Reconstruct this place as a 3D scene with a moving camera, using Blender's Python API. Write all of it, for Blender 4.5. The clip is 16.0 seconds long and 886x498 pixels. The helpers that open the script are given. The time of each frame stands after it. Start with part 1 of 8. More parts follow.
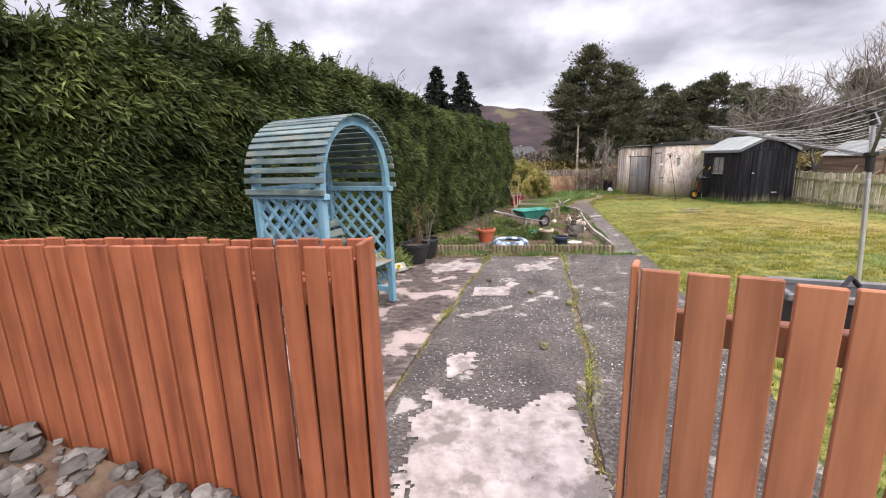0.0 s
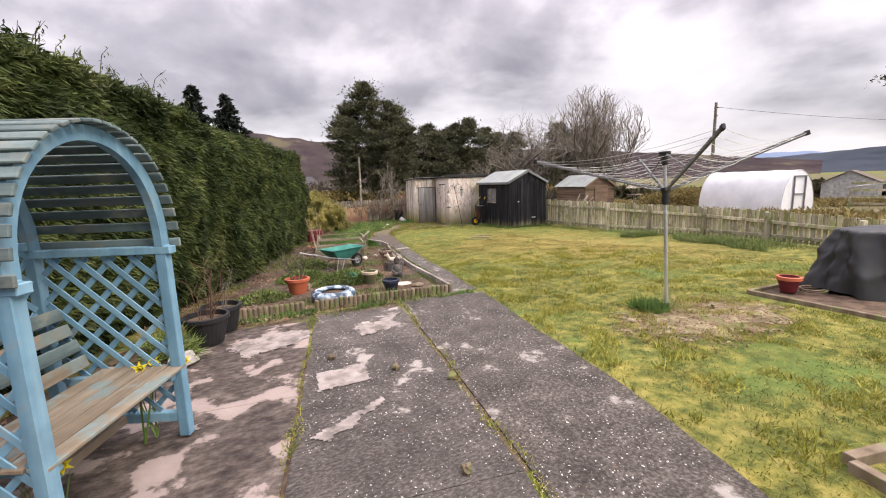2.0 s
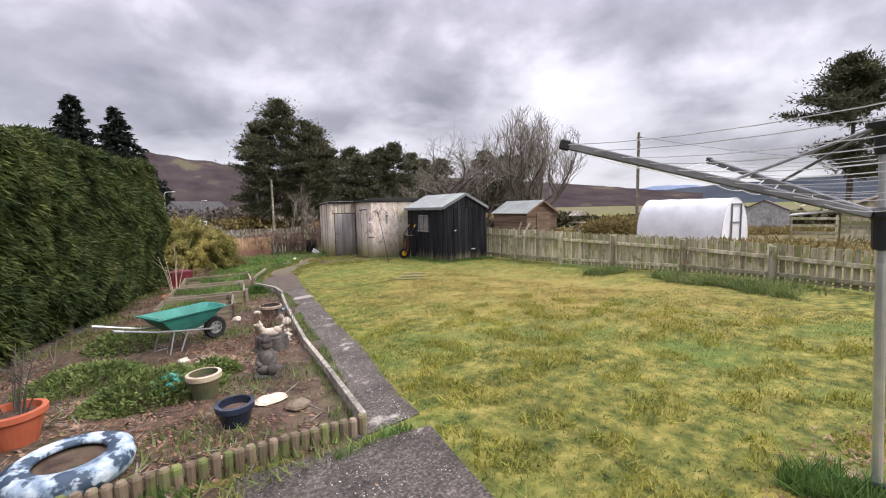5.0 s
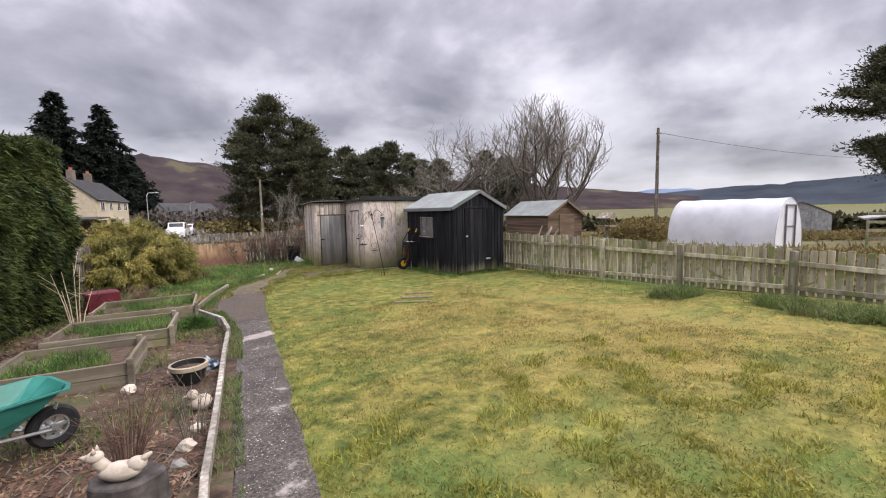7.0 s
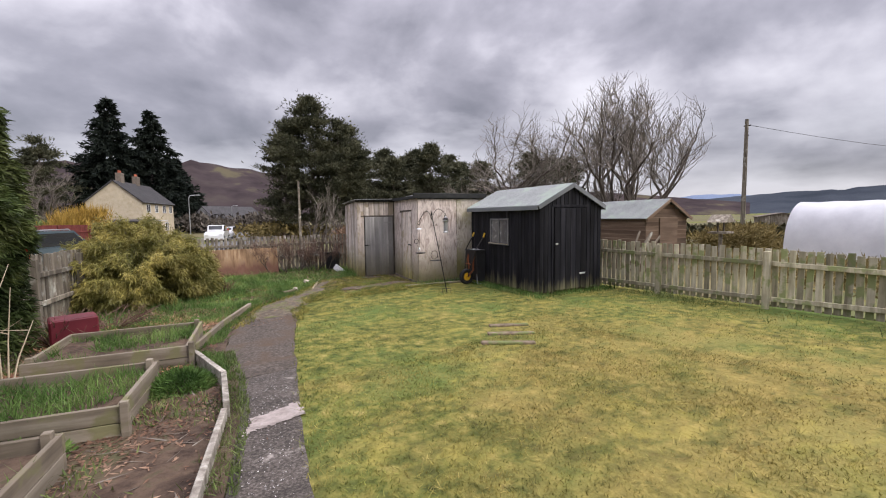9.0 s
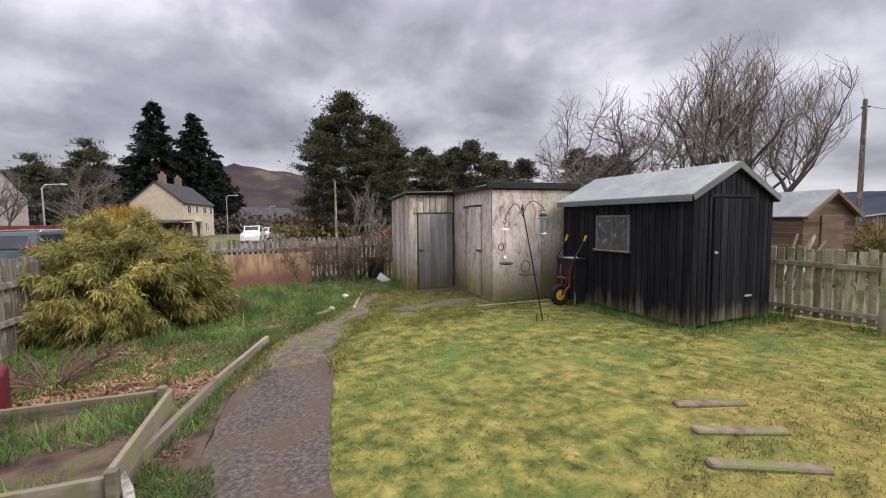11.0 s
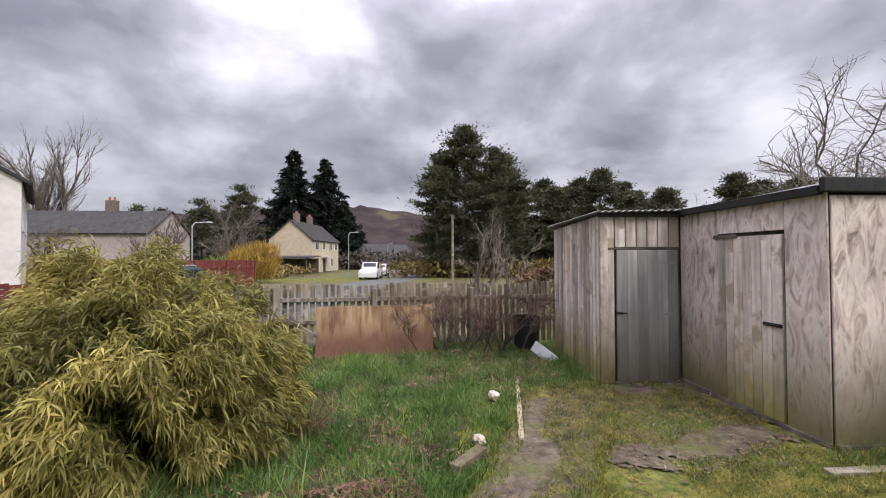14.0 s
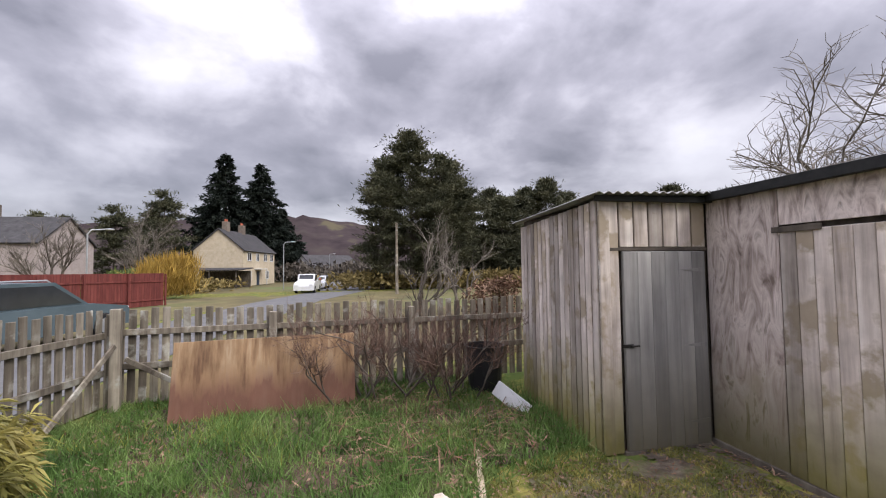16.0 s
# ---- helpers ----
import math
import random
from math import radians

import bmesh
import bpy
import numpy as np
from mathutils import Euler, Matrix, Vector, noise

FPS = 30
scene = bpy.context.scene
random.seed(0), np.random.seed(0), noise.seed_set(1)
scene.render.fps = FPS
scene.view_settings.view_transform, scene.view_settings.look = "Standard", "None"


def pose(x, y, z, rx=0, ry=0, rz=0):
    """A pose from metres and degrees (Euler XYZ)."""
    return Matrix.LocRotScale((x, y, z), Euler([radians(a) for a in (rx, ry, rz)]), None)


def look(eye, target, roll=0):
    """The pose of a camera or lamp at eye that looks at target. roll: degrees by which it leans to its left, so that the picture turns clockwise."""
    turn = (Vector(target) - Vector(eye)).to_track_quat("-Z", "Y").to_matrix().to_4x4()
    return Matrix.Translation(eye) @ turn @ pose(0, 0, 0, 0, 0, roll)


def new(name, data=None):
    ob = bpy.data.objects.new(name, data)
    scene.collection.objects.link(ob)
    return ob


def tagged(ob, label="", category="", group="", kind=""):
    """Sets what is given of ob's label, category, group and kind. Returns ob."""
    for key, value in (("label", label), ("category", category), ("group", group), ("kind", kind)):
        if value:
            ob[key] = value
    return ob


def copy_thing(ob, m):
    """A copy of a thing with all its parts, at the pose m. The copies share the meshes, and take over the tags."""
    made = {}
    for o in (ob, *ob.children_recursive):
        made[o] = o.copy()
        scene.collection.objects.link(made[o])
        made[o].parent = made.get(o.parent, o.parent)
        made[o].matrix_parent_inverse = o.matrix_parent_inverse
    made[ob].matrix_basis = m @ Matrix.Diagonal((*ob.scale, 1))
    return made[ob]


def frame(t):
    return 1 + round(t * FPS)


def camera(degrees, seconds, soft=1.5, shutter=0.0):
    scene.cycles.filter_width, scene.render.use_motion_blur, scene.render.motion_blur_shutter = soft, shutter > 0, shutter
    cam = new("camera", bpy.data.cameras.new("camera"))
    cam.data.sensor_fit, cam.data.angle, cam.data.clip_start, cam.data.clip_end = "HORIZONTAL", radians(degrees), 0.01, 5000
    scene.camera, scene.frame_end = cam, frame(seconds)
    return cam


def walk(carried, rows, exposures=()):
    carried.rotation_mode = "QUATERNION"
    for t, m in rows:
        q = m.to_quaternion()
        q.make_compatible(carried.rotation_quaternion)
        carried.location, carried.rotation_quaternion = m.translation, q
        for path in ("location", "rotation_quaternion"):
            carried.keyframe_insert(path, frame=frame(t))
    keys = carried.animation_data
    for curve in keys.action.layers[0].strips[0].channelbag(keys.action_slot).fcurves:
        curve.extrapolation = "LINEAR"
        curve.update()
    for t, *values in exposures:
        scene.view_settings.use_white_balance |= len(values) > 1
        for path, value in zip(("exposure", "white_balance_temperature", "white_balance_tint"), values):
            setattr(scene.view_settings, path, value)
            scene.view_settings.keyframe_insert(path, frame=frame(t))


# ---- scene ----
from math import sin, cos, pi, atan2, sqrt

# ---------------------------------------------------------------- camera and walk
cam = camera(93.7, 16.0, soft=1.1)
METRES, EYE, TILT, LEAN, TURN = 19.0, 1.5, 0.0, 0.0, 0.0
ROWS = [
    (0.0, 0.0, 0.0, 0.0, -0.37, -12.15, 1.7),
    (0.5, -0.0074, 0.0299, 0.0005, -10.76, -11.57, 1.75),
    (1.0, -0.0133, 0.0527, 0.0026, -18.56, -10.72, 1.75),
    (1.5, -0.0163, 0.0633, 0.0046, -24.78, -9.78, 1.72),
    (2.0, -0.0159, 0.0668, 0.0039, -29.75, -9.04, 1.72),
    (2.5, -0.0037, 0.0734, 0.0019, -33.58, -8.33, 1.69),
    (3.0, 0.0098, 0.0887, 0.0011, -36.18, -7.58, 1.6),
    (3.5, 0.0245, 0.1134, 0.001, -37.7, -6.81, 1.46),
    (4.0, 0.0403, 0.1456, 0.0, -38.62, -6.16, 1.39),
    (6.5, 0.1314, 0.2963, -0.0005, -40.59, -5.38, 1.17),
    (7.0, 0.1515, 0.3281, -0.0035, -40.37, -5.22, 1.13),
    (7.5, 0.1667, 0.3603, -0.0044, -39.79, -5.03, 1.05),
    (8.0, 0.179, 0.3943, -0.0053, -38.74, -4.82, 0.96),
    (8.5, 0.1905, 0.4324, -0.0058, -37.29, -4.62, 0.85),
    (9.0, 0.2004, 0.4686, -0.0093, -35.7, -4.43, 0.78),
    (11.5, 0.2475, 0.6487, -0.0139, -28.74, -3.77, 0.6),
    (12.0, 0.2523, 0.6859, -0.0127, -25.19, -3.1, 0.46),
    (12.5, 0.2578, 0.7207, -0.007, -21.31, -2.12, 0.35),
    (13.0, 0.2633, 0.7536, -0.0069, -18.2, -0.9, 0.26),
    (13.5, 0.2728, 0.7849, -0.0099, -16.49, 0.21, 0.26),
    (14.0, 0.281, 0.816, -0.0122, -16.05, 1.11, 0.26),
    (14.5, 0.2904, 0.8449, -0.0135, -16.32, 1.74, 0.31),
    (15.0, 0.2993, 0.8742, -0.0136, -17.28, 2.21, 0.37),
    (15.5, 0.3096, 0.8987, -0.0142, -19.48, 2.5, 0.54),
    (16.0, 0.3237, 0.9164, -0.0142, -23.39, 2.54, 0.77),
]
EXPOSURES = [(0.0, 1.45, 6600, 10), (0.5, 1.5, 6900, 12), (1.5, 1.36, 7000, 12), (3.5, 1.24, 6600, 10), (7.0, 0.97, 6500, 10), (9.0, 0.85, 6500, 10), (12.5, 0.87, 6500, 10), (16.0, 0.93, 6400, 10)]
walk(cam, [(t, pose(0, 0, EYE, TILT, LEAN, TURN) @ pose(METRES * x, METRES * y, METRES * z, 90 + pitch, roll, yaw)) for t, x, y, z, yaw, pitch, roll in ROWS], EXPOSURES)

# ---------------------------------------------------------------- sky and sun
SUN_EL, SUN_AZ = radians(42), radians(150)
world = bpy.data.worlds.new("overcast_sky")
scene.world = world
world.use_nodes = True
wt = world.node_tree
wt.nodes.clear()


def wnode(kind, **values):
    n = wt.nodes.new(kind)
    for k, v in values.items():
        n.inputs[k].default_value = v
    return n


def wmath(op, a, b=None):
    n = wt.nodes.new("ShaderNodeMath")
    n.operation = op
    for i, v in enumerate((a, b)):
        if v is None:
            continue
        if isinstance(v, (int, float)):
            n.inputs[i].default_value = v
        else:
            wt.links.new(v, n.inputs[i])
    return n.outputs[0]


sky = wt.nodes.new("ShaderNodeTexSky")
sky.sky_type = "NISHITA"
sky.sun_disc = False
sky.sun_elevation, sky.sun_rotation = SUN_EL, SUN_AZ
tc = wt.nodes.new("ShaderNodeTexCoord")
sep = wt.nodes.new("ShaderNodeSeparateXYZ")
wt.links.new(tc.outputs["Generated"], sep.inputs[0])
up = wmath("MAXIMUM", sep.outputs[2], 0.0)
den = wmath("ADD", up, 0.4)
comb = wt.nodes.new("ShaderNodeCombineXYZ")
wt.links.new(wmath("DIVIDE", sep.outputs[0], den), comb.inputs[0])
wt.links.new(wmath("DIVIDE", sep.outputs[1], den), comb.inputs[1])
comb.inputs[2].default_value = 4.3
big = wnode("ShaderNodeTexNoise", Scale=1.0, Detail=9.0, Roughness=0.53, Distortion=0.45)
wt.links.new(comb.outputs[0], big.inputs["Vector"])
wide = wnode("ShaderNodeTexNoise", Scale=0.2, Detail=2.0)
wt.links.new(comb.outputs[0], wide.inputs["Vector"])
heap = wt.nodes.new("ShaderNodeMapping")
heap.inputs["Scale"].default_value = (1, 1, 1.55)
heap.inputs["Location"].default_value = (2.7, 0.4, 1.3)
wt.links.new(tc.outputs["Generated"], heap.inputs["Vector"])
billow = wnode("ShaderNodeTexNoise", Scale=3.3, Detail=9.0, Roughness=0.5, Distortion=0.15)
wt.links.new(heap.outputs[0], billow.inputs["Vector"])
cover = wmath("ADD", wmath("ADD", wmath("MULTIPLY", big.outputs[0], 0.2), wmath("MULTIPLY", wide.outputs[0], 0.2)), wmath("MULTIPLY", billow.outputs[0], 0.6))
ramp = wt.nodes.new("ShaderNodeValToRGB")
stops = [(0.37, (0.67, 0.65, 0.71)), (0.455, (0.48, 0.462, 0.52)), (0.525, (0.30, 0.288, 0.335)), (0.62, (0.165, 0.16, 0.19))]
while len(ramp.color_ramp.elements) < len(stops):
    ramp.color_ramp.elements.new(0.5)
for e, (p, c) in zip(ramp.color_ramp.elements, stops):
    e.position, e.color = p, (*c, 1)
wt.links.new(cover, ramp.inputs[0])
# the cloud thins towards the horizon, where it is brighter
haze = wt.nodes.new("ShaderNodeMix")
haze.data_type = "RGBA"
low = wt.nodes.new("ShaderNodeMapping")
low.inputs["Scale"].default_value = (1, 1, 3.2)
wt.links.new(tc.outputs["Generated"], low.inputs["Vector"])
gap = wnode("ShaderNodeTexNoise", Scale=2.6, Detail=6.0, Roughness=0.5)
wt.links.new(low.outputs[0], gap.inputs["Vector"])
mr = wt.nodes.new("ShaderNodeMapRange")
mr.inputs[1].default_value, mr.inputs[2].default_value, mr.inputs[3].default_value, mr.inputs[4].default_value = 0.03, 0.17, 0.9, 0.0
wt.links.new(wmath("ADD", up, wmath("MULTIPLY", wmath("SUBTRACT", gap.outputs[0], 0.5), 0.55)), mr.inputs[0])
wt.links.new(mr.outputs[0], haze.inputs[0])
wt.links.new(ramp.outputs[0], haze.inputs[6])
haze.inputs[7].default_value = (0.66, 0.645, 0.71, 1)
# overcast skies brighten towards the zenith
zen = wmath("ADD", 0.66, wmath("MULTIPLY", wmath("POWER", up, 2.4), 4.2))
lift = wt.nodes.new("ShaderNodeVectorMath")
lift.operation = "SCALE"
wt.links.new(haze.outputs[2], lift.inputs[0])
wt.links.new(zen, lift.inputs["Scale"])
bg_cloud = wt.nodes.new("ShaderNodeBackground")
wt.links.new(lift.outputs[0], bg_cloud.inputs[0])
bg_cloud.inputs[1].default_value = 1.0
bg_sky = wt.nodes.new("ShaderNodeBackground")
wt.links.new(sky.outputs[0], bg_sky.inputs[0])
bg_sky.inputs[1].default_value = 0.08
blend = wt.nodes.new("ShaderNodeMixShader")
blend.inputs[0].default_value = 0.9
wt.links.new(bg_sky.outputs[0], blend.inputs[1])
wt.links.new(bg_cloud.outputs[0], blend.inputs[2])
wo = wt.nodes.new("ShaderNodeOutputWorld")
wt.links.new(blend.outputs[0], wo.inputs[0])

sun = new("sun", bpy.data.lights.new("sun", "SUN"))
sun.data.energy, sun.data.angle, sun.data.color = 1.3, radians(25), (1.0, 0.94, 0.86)
sun.matrix_world = look((sin(SUN_AZ) * 50, cos(SUN_AZ) * 50, 45), (0, 0, 0))

# ---------------------------------------------------------------- materials
def surf(name, cols, scale=6.0, grain=None, rough=0.85, bump=0.3, fine=8.0, vary=0.18, metal=0.0, spec=0.3, blotch=None, blotch_scale=1.2, blotch_at=(0.52, 0.6), island=0.0, depth=0.01, pick=0.15, space="Object", detail=6.0, back=0.0, algae=None, dist=0.0):
    """A procedural surface: colours along a noise, a large slow noise over it, fine relief, an offset from piece to piece."""
    mat = bpy.data.materials.new(name)
    mat.use_nodes = True
    nt = mat.node_tree
    N, L = nt.nodes.new, nt.links.new
    b = nt.nodes["Principled BSDF"]
    b.inputs["Roughness"].default_value, b.inputs["Metallic"].default_value = rough, metal
    b.inputs["Specular IOR Level"].default_value = spec
    info = N("ShaderNodeObjectInfo")
    if space == "Object":
        src = N("ShaderNodeTexCoord").outputs["Object"]
    else:
        src = N("ShaderNodeNewGeometry").outputs["Position"]
    off = N("ShaderNodeVectorMath")
    off.operation = "MULTIPLY_ADD"
    L(info.outputs["Random"], off.inputs[0])
    off.inputs[1].default_value = (17, 23, 31) if space == "Object" else (0, 0, 0)
    L(src, off.inputs[2])
    mp = N("ShaderNodeMapping")
    mp.inputs["Scale"].default_value = grain or (1, 1, 1)
    L(off.outputs[0], mp.inputs["Vector"])
    n1 = N("ShaderNodeTexNoise")
    n1.inputs["Scale"].default_value, n1.inputs["Detail"].default_value, n1.inputs["Roughness"].default_value = scale, detail, 0.6
    n1.inputs["Distortion"].default_value = dist
    L(mp.outputs[0], n1.inputs["Vector"])
    r = N("ShaderNodeValToRGB")
    k = len(cols)
    while len(r.color_ramp.elements) < k:
        r.color_ramp.elements.new(0.5)
    for i, (e, c) in enumerate(zip(r.color_ramp.elements, cols)):
        e.position, e.color = 0.3 + 0.4 * i / max(1, k - 1), (*c, 1)
    L(n1.outputs[0], r.inputs[0])
    col = r.outputs[0]
    n2 = N("ShaderNodeTexNoise")
    n2.inputs["Scale"].default_value, n2.inputs["Detail"].default_value, n2.inputs["Roughness"].default_value = blotch_scale, 9, 0.58
    L(off.outputs[0], n2.inputs["Vector"])
    if blotch:
        m = N("ShaderNodeMapRange")
        m.inputs[1].default_value, m.inputs[2].default_value = blotch_at
        L(n2.outputs[0], m.inputs[0])
        mx = N("ShaderNodeMix")
        mx.data_type = "RGBA"
        L(m.outputs[0], mx.inputs[0])
        L(col, mx.inputs[6])
        mx.inputs[7].default_value = (*blotch, 1)
        col = mx.outputs[2]
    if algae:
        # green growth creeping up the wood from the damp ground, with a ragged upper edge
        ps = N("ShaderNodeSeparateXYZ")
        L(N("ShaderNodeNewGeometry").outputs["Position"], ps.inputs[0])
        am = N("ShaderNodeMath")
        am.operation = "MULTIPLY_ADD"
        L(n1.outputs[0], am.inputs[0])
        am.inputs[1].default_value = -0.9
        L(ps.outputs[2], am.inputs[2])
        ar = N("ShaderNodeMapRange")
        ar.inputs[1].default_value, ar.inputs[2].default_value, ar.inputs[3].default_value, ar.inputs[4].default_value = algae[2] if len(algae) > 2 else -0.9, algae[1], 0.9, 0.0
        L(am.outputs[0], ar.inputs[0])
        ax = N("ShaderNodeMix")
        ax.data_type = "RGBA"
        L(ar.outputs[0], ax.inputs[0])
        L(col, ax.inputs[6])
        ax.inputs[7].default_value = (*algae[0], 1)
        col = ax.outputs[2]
    hsv = N("ShaderNodeHueSaturation")
    L(col, hsv.inputs["Color"])
    v = N("ShaderNodeMapRange")
    v.inputs[1].default_value, v.inputs[2].default_value, v.inputs[3].default_value, v.inputs[4].default_value = 0.3, 0.7, 1 - vary, 1 + vary
    L(n2.outputs[0], v.inputs[0])
    mul = N("ShaderNodeMath")
    mul.operation = "MULTIPLY"
    L(v.outputs[0], mul.inputs[0])
    p = N("ShaderNodeMapRange")
    p.inputs[3].default_value, p.inputs[4].default_value = 1 - max(pick, island), 1 + max(pick, island)
    if island:
        L(N("ShaderNodeNewGeometry").outputs["Random Per Island"], p.inputs[0])
    else:
        L(info.outputs["Random"], p.inputs[0])
    L(p.outputs[0], mul.inputs[1])
    L(mul.outputs[0], hsv.inputs["Value"])
    L(hsv.outputs[0], b.inputs["Base Color"])
    if bump:
        n3 = N("ShaderNodeTexNoise")
        n3.inputs["Scale"].default_value, n3.inputs["Detail"].default_value = fine * scale / 4, 6
        L(mp.outputs[0], n3.inputs["Vector"])
        bp = N("ShaderNodeBump")
        bp.inputs["Strength"].default_value, bp.inputs["Distance"].default_value = bump, depth
        L(n3.outputs[0], bp.inputs["Height"])
        L(bp.outputs[0], b.inputs["Normal"])
    if back:
        tr = N("ShaderNodeBsdfTranslucent")
        L(hsv.outputs[0], tr.inputs[0])
        ms = N("ShaderNodeMixShader")
        ms.inputs[0].default_value = back
        L(b.outputs[0], ms.inputs[1])
        L(tr.outputs[0], ms.inputs[2])
        L(ms.outputs[0], nt.nodes["Material Output"].inputs[0])
    return mat


ZG, XG = (1, 1, 0.07), (0.07, 1, 1)      # grain along the piece's own z or x
M_cedar = surf("red_stained_softwood", [(0.15, 0.044, 0.023), (0.235, 0.074, 0.036), (0.305, 0.105, 0.054)], 14, ZG, 0.6, 0.3, vary=0.2, pick=0.16, blotch=(0.15, 0.05, 0.027), blotch_scale=3, blotch_at=(0.6, 0.75))
M_cedar2 = surf("brown_stained_softwood", [(0.20, 0.075, 0.04), (0.27, 0.108, 0.058), (0.33, 0.14, 0.076)], 14, ZG, 0.6, 0.3, vary=0.2, pick=0.14)
M_blue = surf("flaking_blue_paint", [(0.10, 0.22, 0.32), (0.155, 0.30, 0.40), (0.235, 0.385, 0.47)], 9, ZG, 0.65, 0.3, vary=0.14, blotch=(0.20, 0.24, 0.24), blotch_scale=7, blotch_at=(0.60, 0.72))
M_bluex = surf("worn_blue_slat", [(0.05, 0.07, 0.07), (0.10, 0.14, 0.142), (0.19, 0.25, 0.25)], 9, XG, 0.75, 0.4, vary=0.25, pick=0.25, blotch=(0.16, 0.17, 0.15), blotch_scale=5, blotch_at=(0.52, 0.66))
M_seat = surf("weathered_seat_wood", [(0.14, 0.108, 0.078), (0.235, 0.19, 0.138), (0.33, 0.275, 0.21)], 12, XG, 0.8, 0.4, vary=0.2, blotch=(0.18, 0.22, 0.21), blotch_scale=4)
M_picket = surf("lichen_grey_picket", [(0.18, 0.16, 0.105), (0.36, 0.325, 0.23), (0.56, 0.515, 0.40)], 10, ZG, 0.9, 0.4, vary=0.2, pick=0.38, blotch=(0.20, 0.22, 0.10), blotch_scale=3.5)
M_picket_dk = surf("dark_weathered_picket", [(0.085, 0.07, 0.056), (0.18, 0.155, 0.122), (0.34, 0.305, 0.245)], 10, ZG, 0.9, 0.4, vary=0.2, pick=0.3, blotch=(0.33, 0.32, 0.28), blotch_scale=4, blotch_at=(0.56, 0.66))
M_black = surf("black_stained_board", [(0.005, 0.005, 0.0065), (0.0105, 0.0105, 0.0135), (0.024, 0.0235, 0.027)], 10, ZG, 0.75, 0.35, vary=0.35, pick=0.4, spec=0.14, algae=((0.15, 0.14, 0.075), -0.52))
M_felt = surf("grey_green_roof_felt", [(0.19, 0.205, 0.20), (0.25, 0.265, 0.258), (0.30, 0.315, 0.305)], 30, None, 0.9, 0.5, blotch=(0.25, 0.29, 0.25), blotch_scale=2)
M_fascia = surf("grey_felt_edge", [(0.13, 0.14, 0.15), (0.18, 0.19, 0.20)], 12, XG, 0.85, 0.3)
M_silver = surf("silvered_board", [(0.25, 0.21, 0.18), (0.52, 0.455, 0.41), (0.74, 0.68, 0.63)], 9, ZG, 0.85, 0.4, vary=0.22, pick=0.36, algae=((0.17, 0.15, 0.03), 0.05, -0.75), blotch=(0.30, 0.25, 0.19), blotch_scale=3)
M_alg = surf("algae_green_board", [(0.22, 0.19, 0.10), (0.32, 0.29, 0.12), (0.36, 0.33, 0.15)], 9, ZG, 0.9, 0.4, vary=0.2)
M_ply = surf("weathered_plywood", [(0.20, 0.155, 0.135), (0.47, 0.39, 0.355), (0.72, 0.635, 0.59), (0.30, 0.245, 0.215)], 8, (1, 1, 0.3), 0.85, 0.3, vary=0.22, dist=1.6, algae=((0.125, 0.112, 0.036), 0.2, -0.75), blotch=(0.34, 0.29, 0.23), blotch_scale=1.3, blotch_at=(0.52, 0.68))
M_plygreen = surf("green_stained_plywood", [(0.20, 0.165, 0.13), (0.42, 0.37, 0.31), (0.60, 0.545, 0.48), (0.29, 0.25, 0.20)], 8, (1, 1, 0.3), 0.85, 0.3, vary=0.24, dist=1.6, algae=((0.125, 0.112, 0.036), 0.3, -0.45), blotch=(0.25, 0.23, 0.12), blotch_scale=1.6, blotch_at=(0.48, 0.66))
M_greydoor = surf("grey_painted_door", [(0.16, 0.156, 0.153), (0.26, 0.252, 0.246), (0.37, 0.357, 0.345)], 9, ZG, 0.8, 0.35, vary=0.2, algae=((0.12, 0.105, 0.06), 0.1))
M_tin = surf("dull_corrugated_sheet", [(0.208, 0.208, 0.208), (0.338, 0.338, 0.338), (0.442, 0.442, 0.429)], 6, None, 0.6, 0.2, metal=0.3)
M_darkfelt = surf("dark_green_black_felt", [(0.013, 0.014, 0.014), (0.03, 0.031, 0.031)], 8, None, 0.8, 0.3)
M_brownshed = surf("brown_lap_board", [(0.085, 0.055, 0.038), (0.14, 0.095, 0.065), (0.19, 0.14, 0.10)], 8, XG, 0.8, 0.3, vary=0.2, pick=0.2)
M_beam = surf("rough_grey_timber", [(0.10, 0.08, 0.058), (0.19, 0.158, 0.12), (0.30, 0.262, 0.21)], 9, XG, 0.9, 0.5, vary=0.2, pick=0.2, blotch=(0.16, 0.15, 0.08), blotch_scale=3)
M_edge = surf("pale_lichened_edging", [(0.13, 0.11, 0.088), (0.26, 0.235, 0.20), (0.45, 0.42, 0.37)], 14, None, 0.95, 0.7, vary=0.3, pick=0.2)
M_log = surf("log_roll_edging", [(0.10, 0.075, 0.05), (0.17, 0.13, 0.09), (0.24, 0.19, 0.14)], 9, ZG, 0.95, 0.5, vary=0.2, pick=0.25, blotch=(0.12, 0.14, 0.05), blotch_scale=5)
M_rust = surf("rusty_brown_plywood", [(0.13, 0.07, 0.04), (0.30, 0.19, 0.105), (0.46, 0.34, 0.22)], 10, (1, 1, 0.13), 0.75, 0.3, vary=0.3, algae=((0.125, 0.056, 0.04), -0.36, -0.62))
M_bark = surf("grey_brown_bark", [(0.05, 0.042, 0.035), (0.10, 0.085, 0.07), (0.16, 0.14, 0.115)], 6, (1, 1, 0.3), 0.95, 0.6, space="World")
M_twig = surf("pale_bare_twig", [(0.11, 0.092, 0.078), (0.18, 0.156, 0.13), (0.26, 0.235, 0.20)], 4, None, 0.95, 0.0, island=0.2, space="World")
